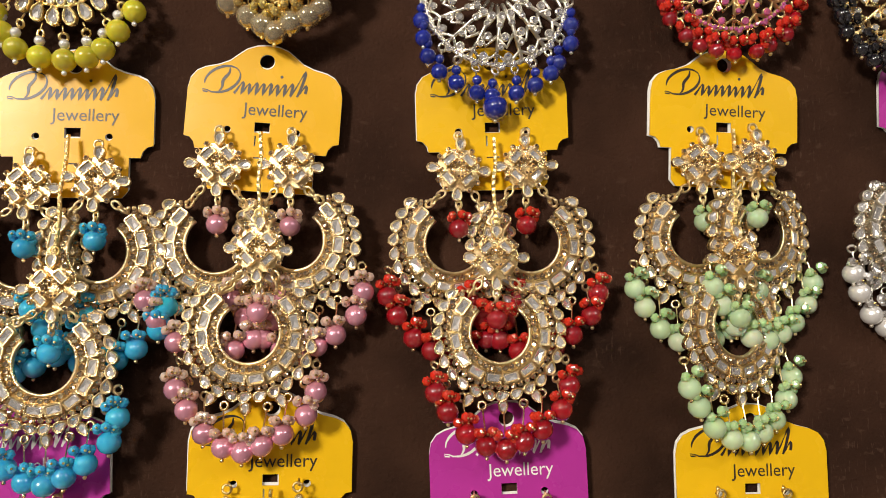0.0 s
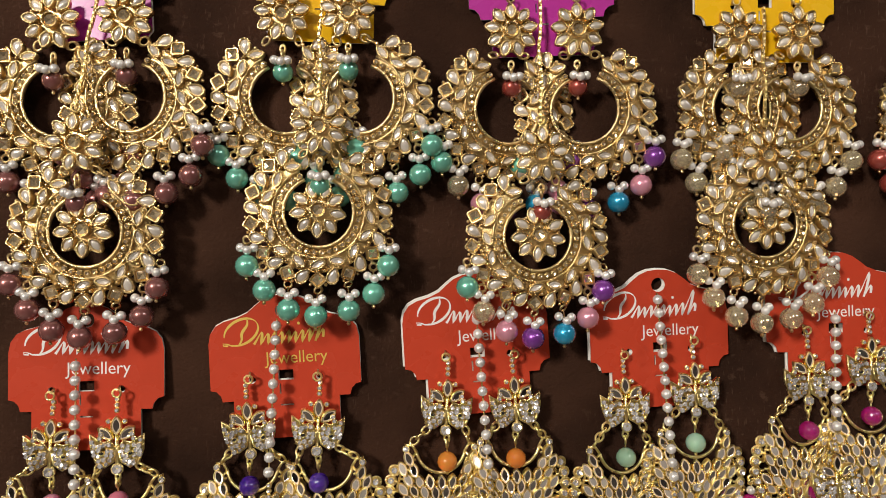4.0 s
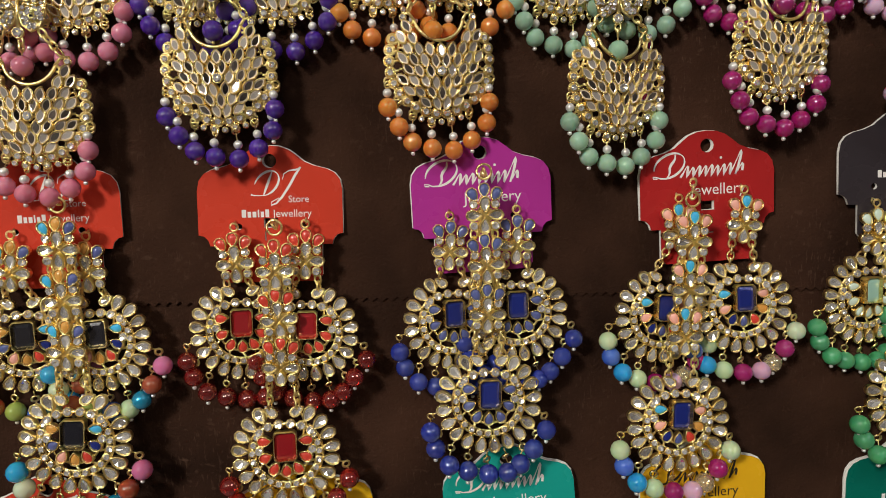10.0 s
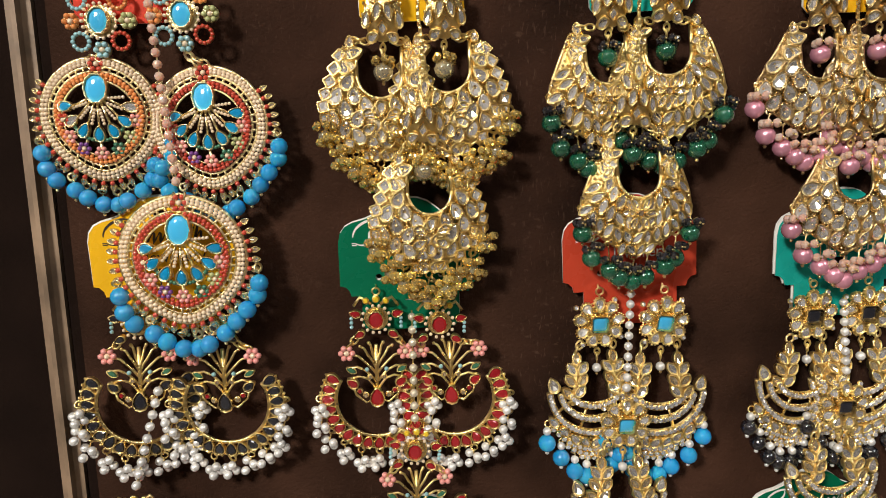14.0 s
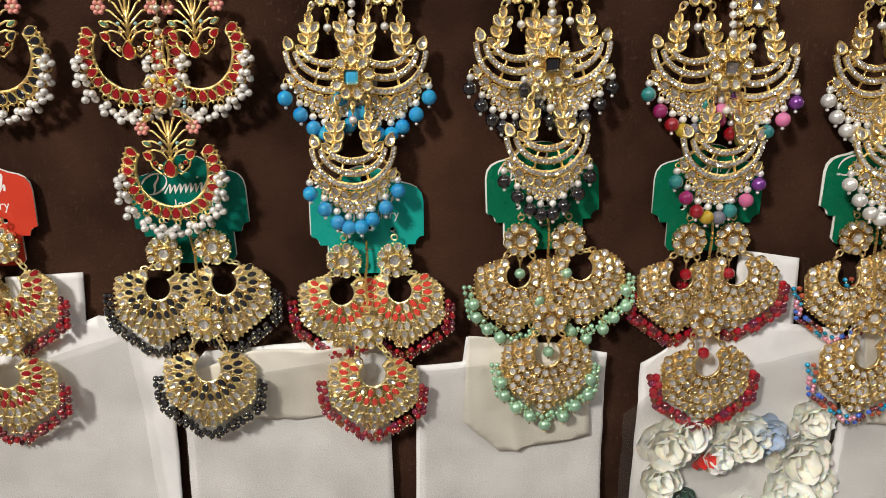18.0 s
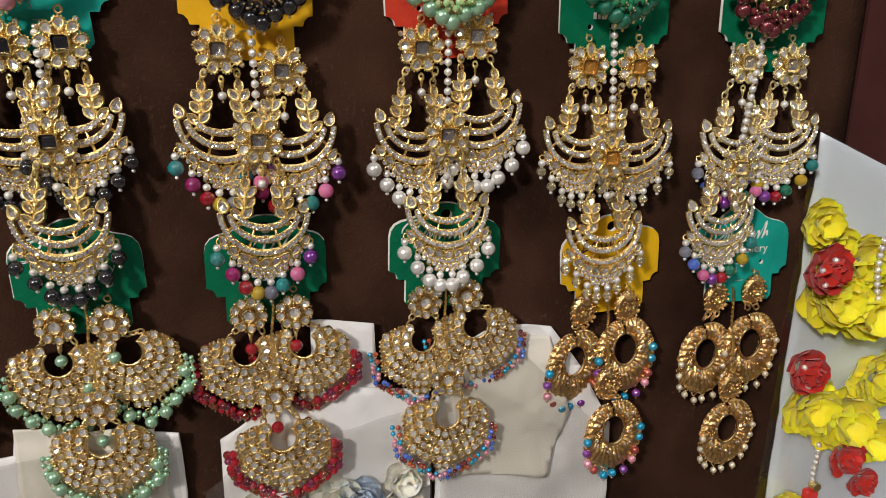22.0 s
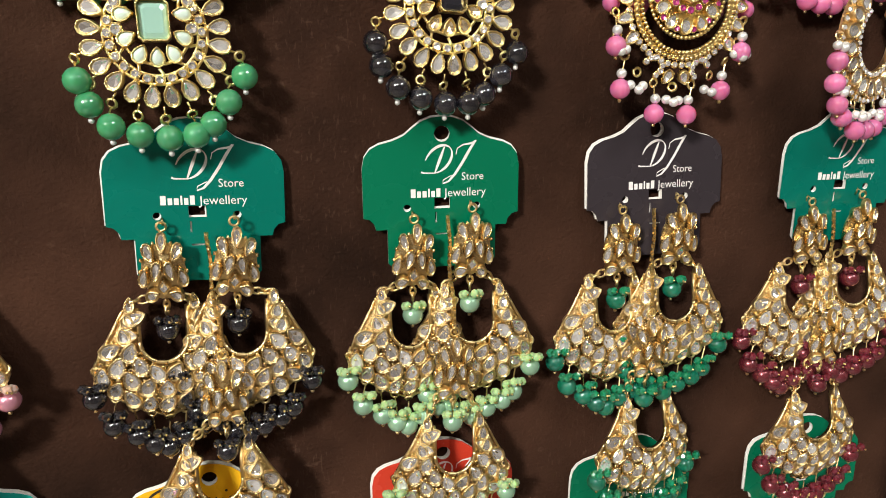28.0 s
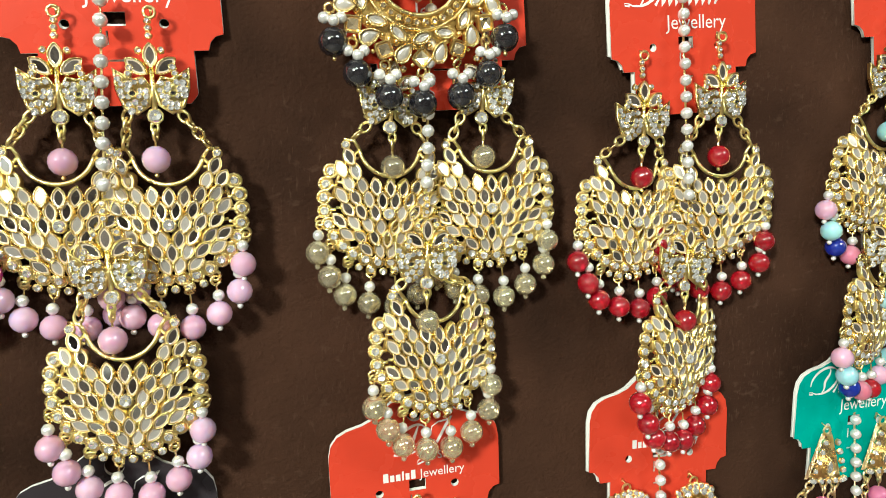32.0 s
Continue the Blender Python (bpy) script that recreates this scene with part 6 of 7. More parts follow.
# ---- almond mirror sets ----
for bead, word, c, l, r, k, yaw in (
        ("rose", "rose pink beads", (-130.0, -159.6, 0.1, "red", "script", "white"), (-142.5, -174.6, -144.0, -205.5), (-115.9, -173.9, -113.0, -206.3), (-131.8, -139.2, -131.0, -223.3, -129.1, -261.1), 0),
        ("purple", "deep purple beads", (-48.9, -157.0, 2.3, "red", "script", "gold"), (-63.9, -170.1, -63.0, -202.8), (-35.6, -169.4, -30.7, -202.4), (-51.8, -124.7, -55.2, -209.4, -53.9, -246.5), 0),
        ("orange", "amber orange beads", (32.1, -149.5, 2.9, "red", "script", "white"), (17.8, -163.0, 14.6, -197.5), (46.7, -162.2, 46.5, -195.8), (30.7, -123.9, 34.4, -209.3, 37.1, -243.7), 8),
        ("pale green", "pale green beads", (112.0, -149.1, 1.6, "red", "script", "white"), (94.6, -164.0, 92.4, -200.4), (124.7, -158.3, 124.1, -194.5), (108.6, -117.0, 112.9, -217.3, 113.5, -251.1), 14),
        ("magenta", "magenta beads", (192.2, -142.6, 1.4, "red", "script", "white"), (176.4, -155.2, 172.2, -191.1), (204.1, -149.3, 203.1, -186.7), (188.4, -127.0, 184.5, -198.4, 185.4, -235.1), 8),
        ("lavender", "pale lavender beads", (261.4, -137.9, 3.2, "scarlet", "script", "white"), (245.3, -149.5, 243.7, -186.5), (271.6, -148.9, 274.9, -187.1), (258.3, -122.5, 257.3, -203.0, 260.3, -239.2), 0),
        ("gold dust", "smoky gold beads", (362.9, -137.8, 3.2, "scarlet", "script", "white"), (345.1, -151.7, 343.2, -184.9), (376.3, -148.3, 378.8, -183.6), (358.8, -109.9, 354.9, -203.3, 357.6, -233.9), 10),
        ("cherry", "cherry red beads", (457.7, -137.6, 4.5, "scarlet", "script", "white"), (437.8, -156.0, 434.5, -190.5), (468.8, -148.4, 469.6, -186.0), (451.8, -111.9, 453.3, -209.1, 452.3, -241.1), 22),
        (("lavender", "ice", "cobalt", "rose", "cherry"), "mixed pastel beads", (564, -121, 4.0, "scarlet", "script", "white"), (548.3, -138.7, 543.3, -176), None, (555, -110, 543.5, -205.9, 541.0, -230), 20)):
    pal = palette("mirror " + word, "bright gold", bead, word, drop=bead if isinstance(bead, str) else "ice", tip="gold dust" if bead == "gold dust" else "white")
    jewel_set("mirror_fan", pal, c, l, r, k, "pearls", yaw)

# ---- rectangular gem disc sets ----
MIXED = ("ochre", "turquoise", "slate blue", "navy", "peach", "red opaque")
MANY = ("sky", "mint", "brick", "lime", "blue", "mint", "cyan", "brick", "hot pink", "lime")
for accent, gem, bead, word, c, l, r, k in (
        (MIXED, "black", MANY, "stones and beads in many colours", (-131.5, -321.3, 1.2, "scarlet", "monogram", "white"), (-145.6, -328.4, -143.1, -362.3), (-114.0, -329.2, -111.3, -362.1), (-125.9, -299.9, -122.5, -318.1, -122.2, -404.6)),
        ("red opaque", "ruby", "wine", "red stones and wine beads", (-37.1, -320.6, 0.1, "scarlet", "monogram", "white"), (-52.3, -326.6, -50.9, -359.1), (-21.6, -325.5, -21.9, -360.5), (-34.9, -311.7, -34.1, -329.1, -32.7, -413.5)),
        ("slate blue", "navy", "royal", "blue stones and royal blue beads", (56.7, -317.9, 2.7, "magenta", "script", "white"), (41.2, -323.1, 42.2, -357.4), (70.7, -320.7, 71.2, -354.0), (56.2, -293.0, 55.7, -306.5, 57.4, -393.1)),
        (("turquoise", "peach", "peach", "ochre", "navy", "red opaque", "slate blue"), "navy", ("mint", "blue", "sky", "mint", "magenta", "lavender", "champagne", "magenta", "mint", "magenta"), "stones and beads in mixed colours", (160.1, -315.8, 3.0, "crimson", "script", "white"), (144.6, -317.0, 138.2, -357.3), (174.0, -313.4, 175.5, -353.4), (150.5, -295.8, 148.4, -319.8, 144.6, -405.6)),
        ("pale mint", "mint", "green", "mint stones and green beads", (253.1, -306.6, 0.6, "black", "monogram", "white"), (237.7, -320.5, 235.8, -351.2), (268.6, -317.6, 270.5, -346.2), (256.2, -296.4, 256.1, -315.0, 257.4, -395.3)),
        ("champagne", "black", "black", "black stones and black beads", (353.7, -297.2, 2.1, "scarlet", "monogram", "white"), (339.9, -311.2, 339.7, -341.5), (366.9, -310.2, 368.5, -341.2), (352.2, -291.1, 350.4, -311.3, 356.0, -382.5))):
    jewel_set("kundan", palette("kundan " + word, "bright gold", bead, word, accent=accent, gem=gem), c, l, r, k, "studs")
jewel_set("dot_ring", palette("dots", "gold", "hot pink", "pink crystals and pink beads", drop=None), (452.0, -296.2, -1.0, "scarlet", "monogram", "white"), (435.3, -313.0, 429.2, -341.3), (463.9, -312.9, 468.8, -342.3), (448.2, -281.1, 447.7, -342.8, 448.0, -378.0), "pearls")
jewel_set("oval_hoop", palette("ovals", "champagne gold", "hot pink", "pink beads and pearls", drop="hot pink"), (545.0, -292.0, -0.5, "teal", "script", "white"), (527.9, -298.8, 519.1, -337.9), (554.9, -296.7, 560.4, -336.9), (540.6, -278.6, 539.0, -345.1, 537.3, -388.5), "pearls", 20)

# ---- seed bead set ----
TURQ = ("sky",)
jewel_set("seed", palette("seed orange", "pale gold", TURQ, "orange rows and blue beads", row="seed orange", pale=(1, 6)), (-141.2, -467.4, 2.0, "scarlet", "monogram", "white"), (-151.1, -484.7, -154.5, -522.3))
jewel_set("seed", palette("seed red", "pale gold", TURQ, "red rows and blue beads", row="seed red"), None, None, (-117.9, -482.4, -110.3, -525.9), (-132.9, -457.3, -123.7, -557.0, -123.6, -580.8), "crystals")

# ---- teardrop crescent sets ----
for metal, bead, crystal, word, more, c, l, r, k, yaw in (
        ("gold", "gold dust", "gold crystal", "golden crystal drops", dict(squares=True, size=6.0), (-26.1, -465.9, 2.3, "yellow", "script", "black"), (-37.9, -480.7, -47.2, -518.6), (-12.6, -479.5, -1.7, -516.6), (-23.9, -459.7, -21.6, -521.4, -19.9, -566.1), 8),
        ("gold", "forest", "black crystal", "dark green beads", dict(cut="marquise"), (70.0, -461.8, 4.2, "teal", "script", "white"), (56.6, -474.7, 50.2, -513.2), (80.9, -472.3, 87.7, -509.8), (70.2, -457.0, 66.9, -514.9, 69.8, -560.0), 0),
        ("antique gold", "pink", "rose crystal", "pink pearl beads", {}, (163.3, -461.6, 1.8, "amber", "script", "black"), (148.9, -473.4, 136.9, -510.1), (173.4, -472.1, 181.8, -510.4), (162.1, -458.9, 162.8, -520.6, 164.5, -561.6), 0),
        ("antique gold", "black", "black crystal", "black crystal beads", {}, (265.8, -465.0, 0.0, "sea green", "monogram", "white"), (253.5, -476.3, 243.5, -513.5), (278.8, -474.6, 290.4, -511.6), (268.7, -464.5, 272.6, -524.2, 270.1, -569.7), 0),
        ("antique gold", "sea", "sea crystal", "light green beads", {}, (358.0, -463.6, 1.8, "green", "monogram", "white"), (345.7, -475.8, 337.4, -514.2), (368.7, -471.6, 379.3, -512.8), (359.0, -460.3, 361.7, -520.9, 362.3, -568.3), 0),
        ("antique gold", "emerald", "green crystal", "emerald green beads", {}, (451.3, -461.7, 2.6, "black", "monogram", "white"), (434.2, -474.2, 425.0, -513.5), (459.4, -469.9, 464.6, -509.1), (448.2, -459.4, 448.1, -518.1, 451.0, -567.3), 10),
        ("antique gold", "burgundy", "wine crystal", "burgundy pearl beads", {}, (543.0, -458.6, 1.8, "sea green", "monogram", "white"), (526.1, -472.5, 514.4, -511.9), (550.8, -469.4, 556.8, -507.4), (537.7, -461.5, 537.7, -519.0, 539.0, -571.4), 0)):
    jewel_set("teardrop", palette("tear " + word, metal, bead, word, crystal=crystal, drop=bead, **more), c, l, r, k, "box", yaw)

# ---- hoop and filigree sets ----
jewel_set("hoop", palette("hoop black", "gold", "white", "black stones and white pearls", stone="black"), (-134.6, -598.1, 1.3, "amber", "script", "black"), (-147.3, -611.6, -149.3, -645.1), (-114.5, -611.9, -111.0, -645.8), (-140, -640, -152.6, -700.3, -158.5, -731.2), "pearls")
jewel_set("hoop", palette("hoop red", "gold", "white", "ruby stones and white pearls", stone="ruby", chain_pearl="cream pearl", chain_size=4.0), (-27.7, -599.7, 1.2, "green", "script", "white"), (-43.2, -611.4, -43.4, -645.6), (-15.0, -613.6, -9.0, -644.8), (-27.4, -607.7, -26.6, -671.8, -25.7, -705.3), "pearls")

# ---- crystal crescent and leaf sets ----
RAINBOW = ("teal", "magenta", "cherry", "mustard", "grey", "teal", "hot pink", "violet")
for metal, gem, bead, word, size, c, l, r, k in (
        ("gold", "turquoise", "sky", "sky blue beads", 8.2, (72.8, -599.4, 2.4, "red", "script", "white"), (57.5, -615.2, 57.1, -655.6), (86.8, -614.7, 86.0, -656.2), (71.5, -599.4, 69.7, -661.4, 69.3, -705.1)),
        ("gold", "black", "black", "black beads", 7.6, (171.7, -597.7, 2.4, "teal", "script", "white"), (157.1, -613.6, 150.0, -653.1), (182.1, -612.0, 183.4, -652.3), (171.2, -605.6, 172.6, -655.6, 171.8, -699.1)),
        ("gold", "grey", RAINBOW, "beads in many colours", 8.0, (263.6, -602.2, -0.6, "amber", "script", "black"), (249.8, -614.9, 247.5, -655.2), (278.8, -625.0, 285.7, -660.0), (265.3, -604.6, 265.9, -657.3, 265.6, -701.8)),
        ("gold", "grey", "white", "white pearl beads", 8.2, (362.2, -601.3, 1.9, "scarlet", "monogram", "white"), (347.8, -614.2, 341.8, -658.6), (375.6, -608.1, 384.0, -650.8), (361.7, -604.5, 359.9, -656.7, 360.6, -703.2)),
        ("gold", "amber", "gold dust", "small smoky beads", 5.5, (453.6, -610.0, -0.1, "green", "monogram", "white"), (437.7, -623.4, 434.4, -664.5), (465.3, -623.2, 466.9, -667.1), (451.0, -600.5, 450.7, -670.8, 451.2, -718)),
        ("pale gold", "clear", ("grey", "blue", "hot pink", "violet", "cherry", "emerald", "mustard", "teal"), "beads in many colours", 7.2, (548.9, -609.0, 0.0, "green", "script", "white"), (531.9, -621.6, 529.7, -667), (558.1, -622.9, 557.9, -664), (539.9, -607.1, 530, -679, 523.0, -711))):
    jewel_set("arcs", palette("arcs " + word + metal, metal, bead, word, gem=gem, size=size, drop="white", drop_bead=4.6, chain_size=4.2, pitch=4.5), c, l, r, k, "pearls", 5 if gem == "clear" else 0)

# ---- small fan sets of the lowest row ----
for metal, cut, stone, beads, word, more, c, l, r, k in (
        ("pale gold", "leaf", "ruby", ("burgundy", "cherry"), "wine stones and red fringe", {}, (-134.8, -744.4, 2.0, "scarlet", "script", "white"), (-145.6, -752.2, -152.7, -784.5), (-121.5, -749.2, -117.9, -783.2), (-130.6, -738.4, -123.6, -800.4, -125.3, -833.3)),
        ("pale gold", "leaf", "black", ("black",), "black stones and black fringe", {}, (-20.9, -743.7, 3.2, "sea green", "script", "white"), (-35.7, -754.9, -47.6, -785.3), (-8.7, -751.2, 1.1, -782.5), (-21.2, -746.5, -15.1, -793.3, -15.6, -831.3)),
        ("pale gold", "leaf", "red opaque", ("cherry", "wine"), "red stones and red fringe", {}, (74.8, -750.9, 0.4, "teal", "script", "white"), (61.8, -760.1, 57.5, -789.4), (89.7, -759.6, 96.1, -788.1), (74.2, -750.0, 74.0, -799.6, 76.1, -835.9)),
        ("antique gold", "round", "clear", ("sea",), "light green beads", dict(drops=9, drop_size=7.2, size=3.2, drop="sea", drop_bead=6.5), (172.8, -738.0, 2.2, "green", "script", "white"), (159.7, -749.3, 156.7, -780.7), (185.8, -748.8, 202.1, -776.2), (174.5, -737.2, 176.0, -793.6, 175.3, -825.3)),
        ("antique gold", "round", "clear", ("cherry", "wine"), "red beads", dict(drop="cherry", drop_bead=7.0, size=5.0), (264.6, -739.9, -1.2, "green", "monogram", "white"), (254.1, -750.7, 247.6, -783.2), (277.9, -749.9, 286.4, -780.2), (266.8, -739.5, 265.3, -795.6, 268.1, -833.4)),
        ("antique gold", "round", "clear", ("brick", "cyan", "pink", "blue", "burgundy"), "tiny beads in mixed colours", dict(size=3.2), (361.5, -737.4, -1.5, "green", "script", "white"), (349.1, -750.0, 346.0, -784.1), (372.2, -747.3, 384.5, -777.2), (360.5, -738.3, 360.8, -795.1, 360.2, -830.2))):
    jewel_set("fan", palette("fan " + word, metal, beads, word, cut=cut, stone=stone, **more), c, l, r, k)
jewel_set("gold_hoop", palette("gold hoop mixed", "old gold", ("cyan", "violet", "pink", "rust", "cyan"), "small pearls in mixed colours"), (462.1, -748.5, 3.0, "yellow", "script", "black"), (444.3, -764.0, 437.9, -795.0), (471.2, -762.1, 472.8, -789.5), (459.2, -757.8, 459.8, -808.9, 466.1, -840.8))
jewel_set("gold_hoop", palette("gold hoop pearl", "old gold", "cream pearl", "small cream pearls", size=4.4), (548.0, -748.1, 1.3, "teal", "script", "white"), (530.9, -762.2, 525.8, -798.1), (555.4, -758.2, 558.4, -793.0), (541.5, -755.5, 544.3, -820.1, 545.1, -848.7))


# ---- wrapped paper packs at the foot of the board ----
PAPER = material("white paper", (0.80, 0.78, 0.77), rough=0.6, grain=0.8, grain_scale=70, mottle=0.12, mottle_scale=26)
OLD_PAPER = material("cream paper", (0.76, 0.71, 0.62), rough=0.75, grain=0.6, grain_scale=45, mottle=0.10, mottle_scale=20)


def film_material():
    """Clear wrapping film: mostly see-through, with a wrinkled gloss."""
    m = bpy.data.materials.new("clear film")
    m.use_nodes = True
    nt = m.node_tree
    nt.nodes.clear()
    out, mix = nt.nodes.new("ShaderNodeOutputMaterial"), nt.nodes.new("ShaderNodeMixShader")
    clear, gloss = nt.nodes.new("ShaderNodeBsdfTransparent"), nt.nodes.new("ShaderNodeBsdfGlossy")
    clear.inputs[0].default_value = (0.94, 0.94, 0.93, 1)
    gloss.inputs["Roughness"].default_value = 0.16
    gloss.inputs["Color"].default_value = (0.9, 0.9, 0.9, 1)
    coord, n, b = nt.nodes.new("ShaderNodeTexCoord"), nt.nodes.new("ShaderNodeTexNoise"), nt.nodes.new("ShaderNodeBump")
    n.inputs["Scale"].default_value, n.inputs["Detail"].default_value = 55, 6
    b.inputs["Strength"].default_value, b.inputs["Distance"].default_value = 0.9, 0.003
    nt.links.new(coord.outputs["Object"], n.inputs["Vector"])
    nt.links.new(n.outputs["Fac"], b.inputs["Height"])
    nt.links.new(b.outputs[0], gloss.inputs["Normal"])
    mix.inputs[0].default_value = 0.15
    nt.links.new(clear.outputs[0], mix.inputs[1])
    nt.links.new(gloss.outputs[0], mix.inputs[2])
    nt.links.new(mix.outputs[0], out.inputs["Surface"])
    return m


FILM = film_material()
SHEET_PAPER = material("bluish white paper", (0.84, 0.90, 0.98), rough=0.55, grain=0.2, grain_scale=60, mottle=0.04, mottle_scale=12)


def slab(pts, y, thick, mat, crumple=0.0, step=7.0):
    """A flat sheet with an outline on the wall, given depth and a crumpled face."""
    bm = bmesh.new()
    lo_x, hi_x, lo_z, hi_z = min(p[0] for p in pts), max(p[0] for p in pts), min(p[1] for p in pts), max(p[1] for p in pts)
    f = bm.faces.new([bm.verts.new((x, 0, z)) for x, z in pts])
    for axis, lo, hi in ((0, lo_x, hi_x), (2, lo_z, hi_z)):
        at = lo + step
        while at < hi:
            co, no = [0, 0, 0], [0, 0, 0]
            co[axis], no[axis] = at, 1
            bmesh.ops.bisect_plane(bm, geom=bm.verts[:] + bm.edges[:] + bm.faces[:], plane_co=co, plane_no=no)
            at += step
    for v in bm.verts:
        w = noise.noise(Vector((v.co.x * 0.03, v.co.z * 0.03, 1))) + 0.6 * abs(noise.noise(Vector((v.co.x * 0.09, v.co.z * 0.07, 6))))
        w += 0.8 * (1 - abs(noise.noise(Vector((v.co.x * 0.022 + 0.012 * v.co.z, v.co.z * 0.016, 9))))) ** 8
        v.co = at_wall(v.co.x, v.co.z, y - crumple * w)
    me = bpy.data.meshes.new("sheet")
    bm.to_mesh(me)
    bm.free()
    me.materials.append(mat)
    me.polygons.foreach_set("use_smooth", [True] * len(me.polygons))
    return me


def pack(pts, y, label, mat=PAPER, crumple=2.8, film=None, inner=None):
    root = new("paper_pack")
    root.empty_display_size = 0.01
    ob = part("sheet", slab(pts, y, 1.5, mat, crumple), root)
    solid = ob.modifiers.new("depth", "SOLIDIFY")
    solid.thickness, solid.offset = 0.0012, 1
    if inner:
        ob = part("folded_paper", slab(inner, y - 2.6, 1, OLD_PAPER, 4.0, 4.0), root, None, "crumpled cream paper")
        solid = ob.modifiers.new("depth", "SOLIDIFY")
        solid.thickness, solid.offset = 0.0006, 1
    if film:
        ob = part("wrapping_film", slab(film, y - 5.5, 0.2, FILM, 2.6, 5.0), root, None, "clear wrinkled wrapping film")
    return tagged(root, label, "paper pack", "paper packs under the display")


pack([(-126, -769), (-84, -767), (-89, -834), (-130, -834)], -0.3, "small white paper slip pinned behind the earrings")
pack([(-162, -824), (-110, -806), (-78, -792), (-39, -800), (-43, -1010), (-152, -1010)], -1.6, "white card pack pinned on the brown cloth", film=[(-158, -830), (-60, -800), (-45, -1000), (-150, -1000)])
pack([(-34, -830), (-20, -814), (50, -808), (84, -812), (89, -1010), (-37, -1010)], -1.6, "white card pack with torn paper edges", inner=[(-30, -826), (8, -812), (62, -812), (70, -850), (30, -858), (-28, -852)], film=[(-33, -832), (84, -814), (88, -1000), (-35, -1000)])
pack([(101, -825), (128, -823), (130, -808), (212, -818), (214, -1010), (99, -1010)], -1.6, "white wrapped pack with cream tissue", inner=[(131, -806), (200, -812), (204, -870), (150, -880), (128, -860)], film=[(103, -826), (210, -818), (212, -1000), (101, -1000)])
pack([(233, -826), (262, -806), (300, -800), (352, -806), (354, -1010), (230, -1010)], -1.6, "white pack holding cream cloth flowers", film=[(223, -856), (240, -840), (352, -812), (354, -1000), (222, -1000)])
pack([(286, -758), (321, -763), (323, -838), (284, -838)], -0.3, "folded white paper slip behind the earrings")
pack([(356, -808), (372, -780), (396, -769), (426, -773), (446, -800), (468, -842), (474, -1010), (355, -1010)], -1.6, "crumpled white paper pack beside the flowers", crumple=3.5, inner=[(364, -800), (392, -774), (424, -778), (440, -830), (425, -872), (372, -866)], film=[(358, -815), (400, -778), (464, -846), (470, -1000), (358, -1000)])


# ---- cloth flowers ----
def petal_mat(name, colour):
    return material(name, colour, rough=0.6, sheen=0.2, subsurface=0.8, grain=0.35, grain_scale=260, mottle=0.10, mottle_scale=90, piece_var=0.12)


def petal_mesh(kind, mat, length, width, cup):
    key = ("petal", kind, mat.name)
    if key not in CACHE:
        s, rnd = Shell(), random.Random(kind)
        nx, ny = 6, 5
        verts, faces = [], []
        for j in range(ny + 1):
            v = j / ny
            w = width / 2 * math.sin(math.pi * (0.12 + 0.80 * v)) ** 0.7
            for i in range(nx + 1):
                u = i / nx * 2 - 1
                frill = 0.06 * length * math.sin(7 * u + 2 * kind) * v * v
                verts.append((w * u, length * v + frill * 0.4, cup * (u * u * 0.5 + v * v * 0.6) + frill * 0.5))
        for j in range(ny):
            for i in range(nx):
                a = j * (nx + 1) + i
                faces.append((a, a + 1, a + nx + 2, a + nx + 1))
        s.add(verts, faces, smooth=True)
        CACHE[key] = s.mesh("petal", [mat])
    return CACHE[key]


def cloth_flower(x, z, y, size, mat, layers, label, pearls=0, joined=False):
    root = root_at("cloth_flower", x, z, y)
    rnd, whole = random.Random(int(x * 7 + z * 3)), Shell()
    for k, (n, tip, out) in enumerate(layers):
        for i in range(n):
            turn = 360 * (i + 0.5 * k) / n + rnd.uniform(-10, 10)
            m = Matrix.Rotation(radians(turn), 4, "Z") @ Matrix.Translation((0, out * size, 0.12 * size * k)) @ Matrix.Rotation(radians(tip + rnd.uniform(-12, 12)), 4, "X")
            m = m @ Matrix.Diagonal((rnd.uniform(0.85, 1.15), rnd.uniform(0.85, 1.15), 1, 1)) @ Matrix.Scale(size / 10, 4)
            me = petal_mesh(rnd.randrange(4), mat, 9.0, 12.0, 3.4)
            if joined:
                whole.add([tuple(v.co / MM) for v in me.vertices], [tuple(q.vertices) for q in me.polygons], at=m, smooth=True)
            else:
                part("petal", me, root, mm_matrix(m))
    if joined:
        part("bloom", whole.mesh("bloom", [mat]), root)
    for i in range(pearls):
        a = 360 * i / pearls + 20
        part("pearl", bead_mesh("white", 4.0), root, mm_matrix(place(*polar(size * (0.55 if i else 0.1), a), size * 0.75)))
    return tagged(root, label, "flower", "cloth flowers on the white sheet")


YELLOW_CLOTH, RED_CLOTH, CREAM_CLOTH = petal_mat("yellow cloth", (0.96, 0.84, 0.010)), petal_mat("red cloth", (0.58, 0.022, 0.012)), petal_mat("cream cloth", (0.96, 0.93, 0.82))
BLUE_CLOTH, GREEN_CLOTH = petal_mat("pale blue cloth", (0.46, 0.54, 0.66)), petal_mat("dark green cloth", (0.02, 0.10, 0.06))
FULL = ((8, 6, 0.35), (7, 22, 0.22), (5, 44, 0.08))
sheet = new("white_sheet", slab([(590, -662), (640, -684), (690, -716), (760, -772), (820, -860), (820, -1010), (592, -1010)], -1.5, 1, SHEET_PAPER, 2.0, 9.0))
solid = sheet.modifiers.new("depth", "SOLIDIFY")
solid.thickness, solid.offset = 0.0012, 1
tagged(sheet, "white paper sheet carrying yellow and red cloth flowers", "paper sheet")
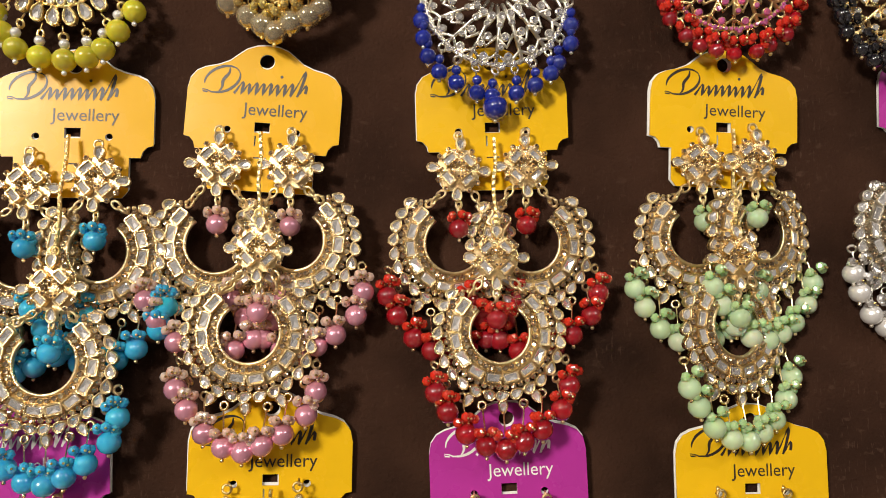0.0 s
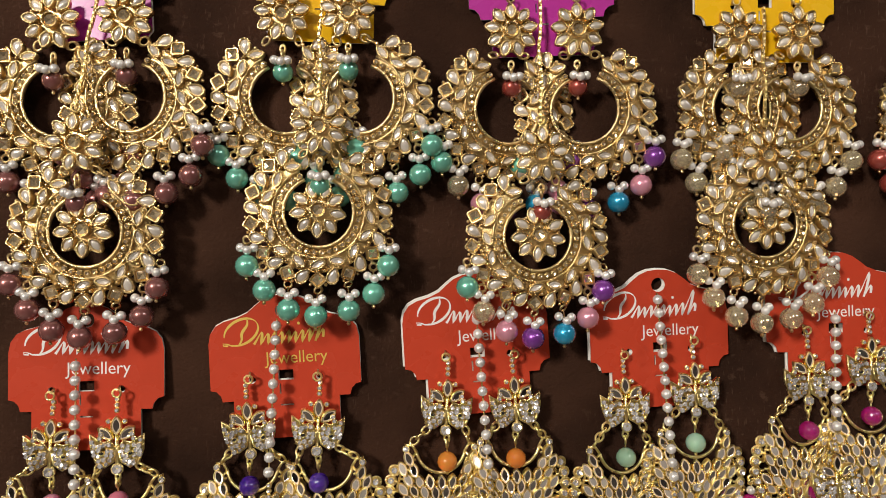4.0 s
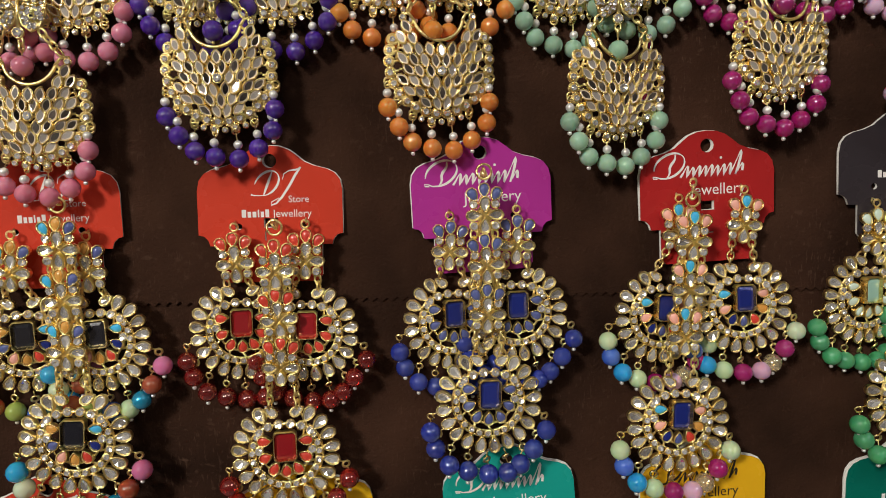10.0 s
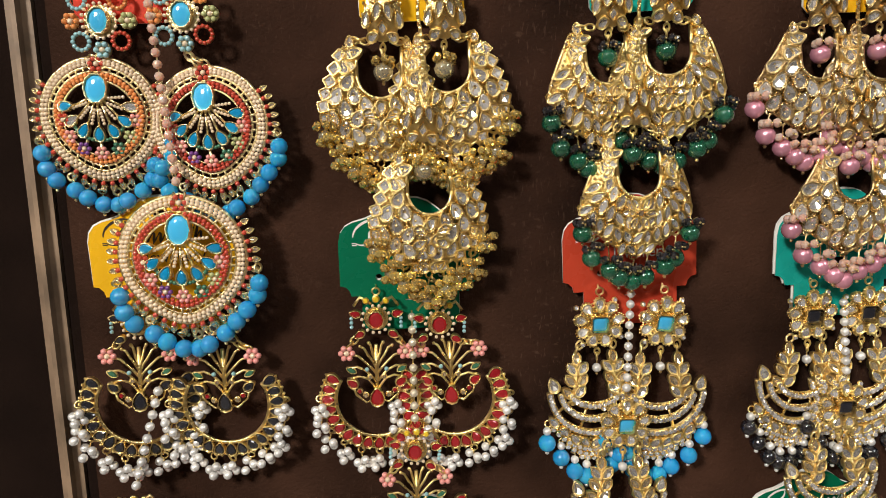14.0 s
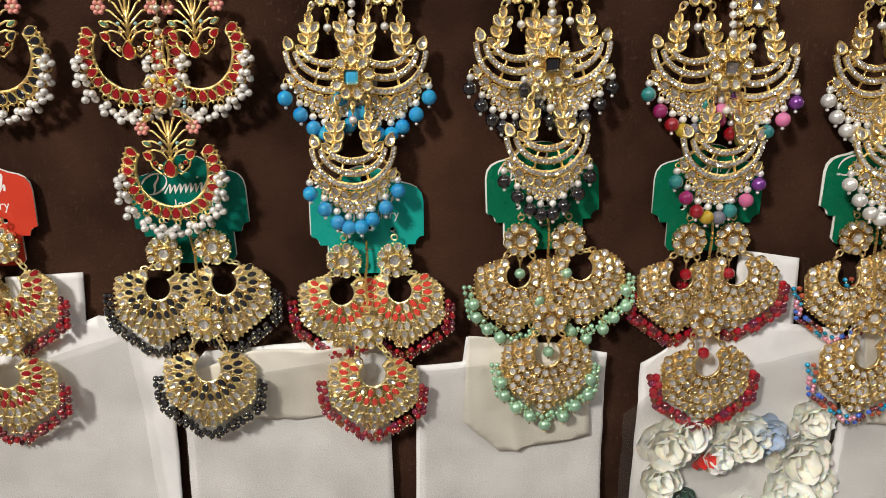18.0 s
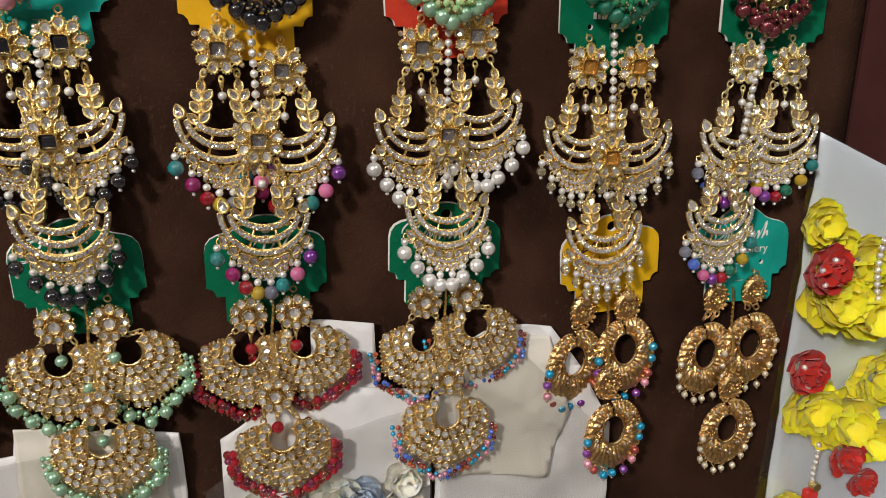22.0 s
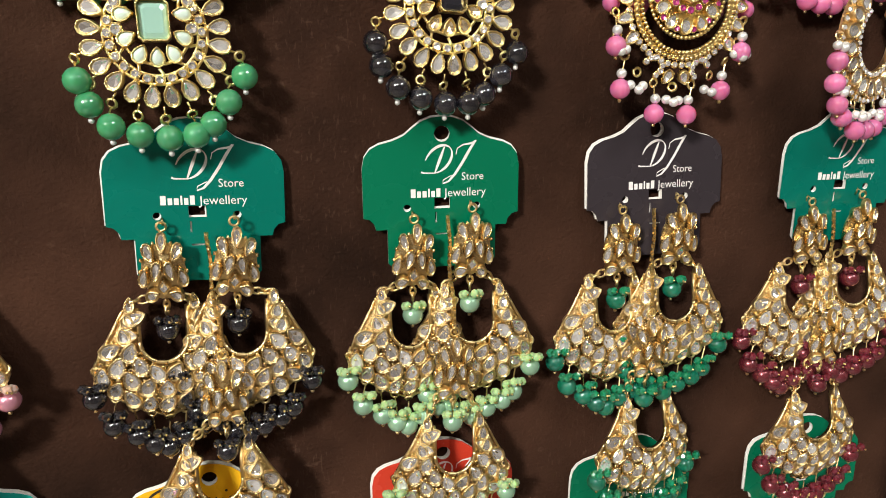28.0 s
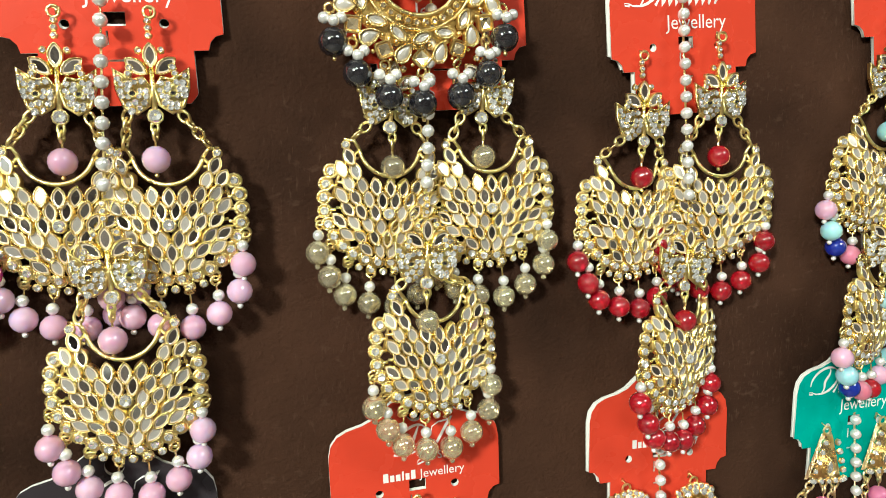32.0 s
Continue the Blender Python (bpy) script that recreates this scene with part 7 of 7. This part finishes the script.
wrap = new("clear_wrap", slab([(582, -668), (590, -662), (640, -684), (690, -716), (700, -1010), (578, -1010)], -6, 1, FILM, 3.0, 6.0))
tagged(wrap, "clear plastic wrap over the edge of the white sheet", "plastic wrap")
for x, z, y, size in ((588, -714, -12, 13), (603, -730, -9, 13), (600, -752, -11, 15), (606, -762, -12, 19), (632, -770, -12, 21), (622, -742, -10, 16), (600, -838, -12, 18), (626, -848, -12, 20), (648, -822, -12, 18), (668, -812, -10, 18), (598, -920, -8, 15), (655, -870, -8, 16)):
    cloth_flower(x, z, y, size, YELLOW_CLOTH, FULL, "bright yellow frilled cloth flower on white paper")
for x, z, y, size, n in ((589, -741, -20, 15, 5), (586, -806, -20, 15, 3), (627, -872, -20, 14, 2), (652, -900, -14, 11, 1)):
    cloth_flower(x, z, y, size, RED_CLOTH, ((8, 20, 0.25), (7, 45, 0.15), (5, 68, 0.05)), "red ruffled cloth flower studded with pearls", n)
for x, z, mat, size in ((250, -876, CREAM_CLOTH, 11), (264, -868, CREAM_CLOTH, 10), (296, -872, CREAM_CLOTH, 11), (311, -872, BLUE_CLOTH, 9), (333, -886, CREAM_CLOTH, 13), (328, -907, CREAM_CLOTH, 12), (338, -862, CREAM_CLOTH, 9), (248, -900, CREAM_CLOTH, 9), (262, -914, GREEN_CLOTH, 7), (345, -905, CREAM_CLOTH, 9), (283, -884, CREAM_CLOTH, 9), (300, -930, CREAM_CLOTH, 12), (320, -935, CREAM_CLOTH, 12), (255, -935, CREAM_CLOTH, 12)):
    cloth_flower(x, z, -3, size * 1.35, mat, ((7, 8, 0.25), (6, 26, 0.15), (4, 50, 0.05)), f"{mat.name} flower inside the clear wrapped pack", joined=True)
bloom = root_at("red_petal", 272.5, -887, -8)
part("petal", petal_mesh(2, RED_CLOTH, 9, 9.5, 3.0), bloom, mm_matrix(place(0, -5, 0, 12)))
part("petal", petal_mesh(1, RED_CLOTH, 9, 9.5, 3.0), bloom, mm_matrix(place(1, 5, 0.5, 195)))
tagged(bloom, "single folded red cloth petal in the pack", "petal")
strand = root_at("pearl_drop", 614, -868, -14)
for i in range(7):
    part("pearl", bead_mesh("white", 4.0), strand, mm_matrix(place(0.4 * math.sin(i), -4.4 * i, 2)))
s = Shell()
s.add(*tube([(0, 3, 2), (0, -30, 2)], 0.4), smooth=True)
s.add(*loft([(outline("round", 6, 6, 10), 0), (outline("round", 6, 6, 10), 5)]), at=place(0, -30, 2))
part("cap", s.mesh("cap", [gold("gold")]), strand)
s = Shell()
s.add(*loft([(outline("rect", 10, 14), 0), (outline("rect", 10, 14), 3), (outline("rect", 8, 12), 4.4)]), at=place(0, -41, 0))
part("drop", s.mesh("drop", [RED_CLOTH]), strand)
tagged(strand, "string of white pearls ending in a red drop", "pearl string")
upper = root_at("pearl_strand", 624, -724, -24)
for i in range(9):
    part("pearl", bead_mesh("white", 4.4), upper, mm_matrix(place(0.15 * i * i - 0.8 * i, -4.6 * i, 3)))
s = Shell()
s.add(*tube([(0, 2, 3), (3, 6, 4), (5, 12, 5), (8, 15, 5), (11, 16, 5)], 0.5), smooth=True)
part("wire", s.mesh("wire", [gold("silver")]), upper, None, "bent thin silver wire")
tagged(upper, "short string of white pearls over yellow flowers", "pearl string")
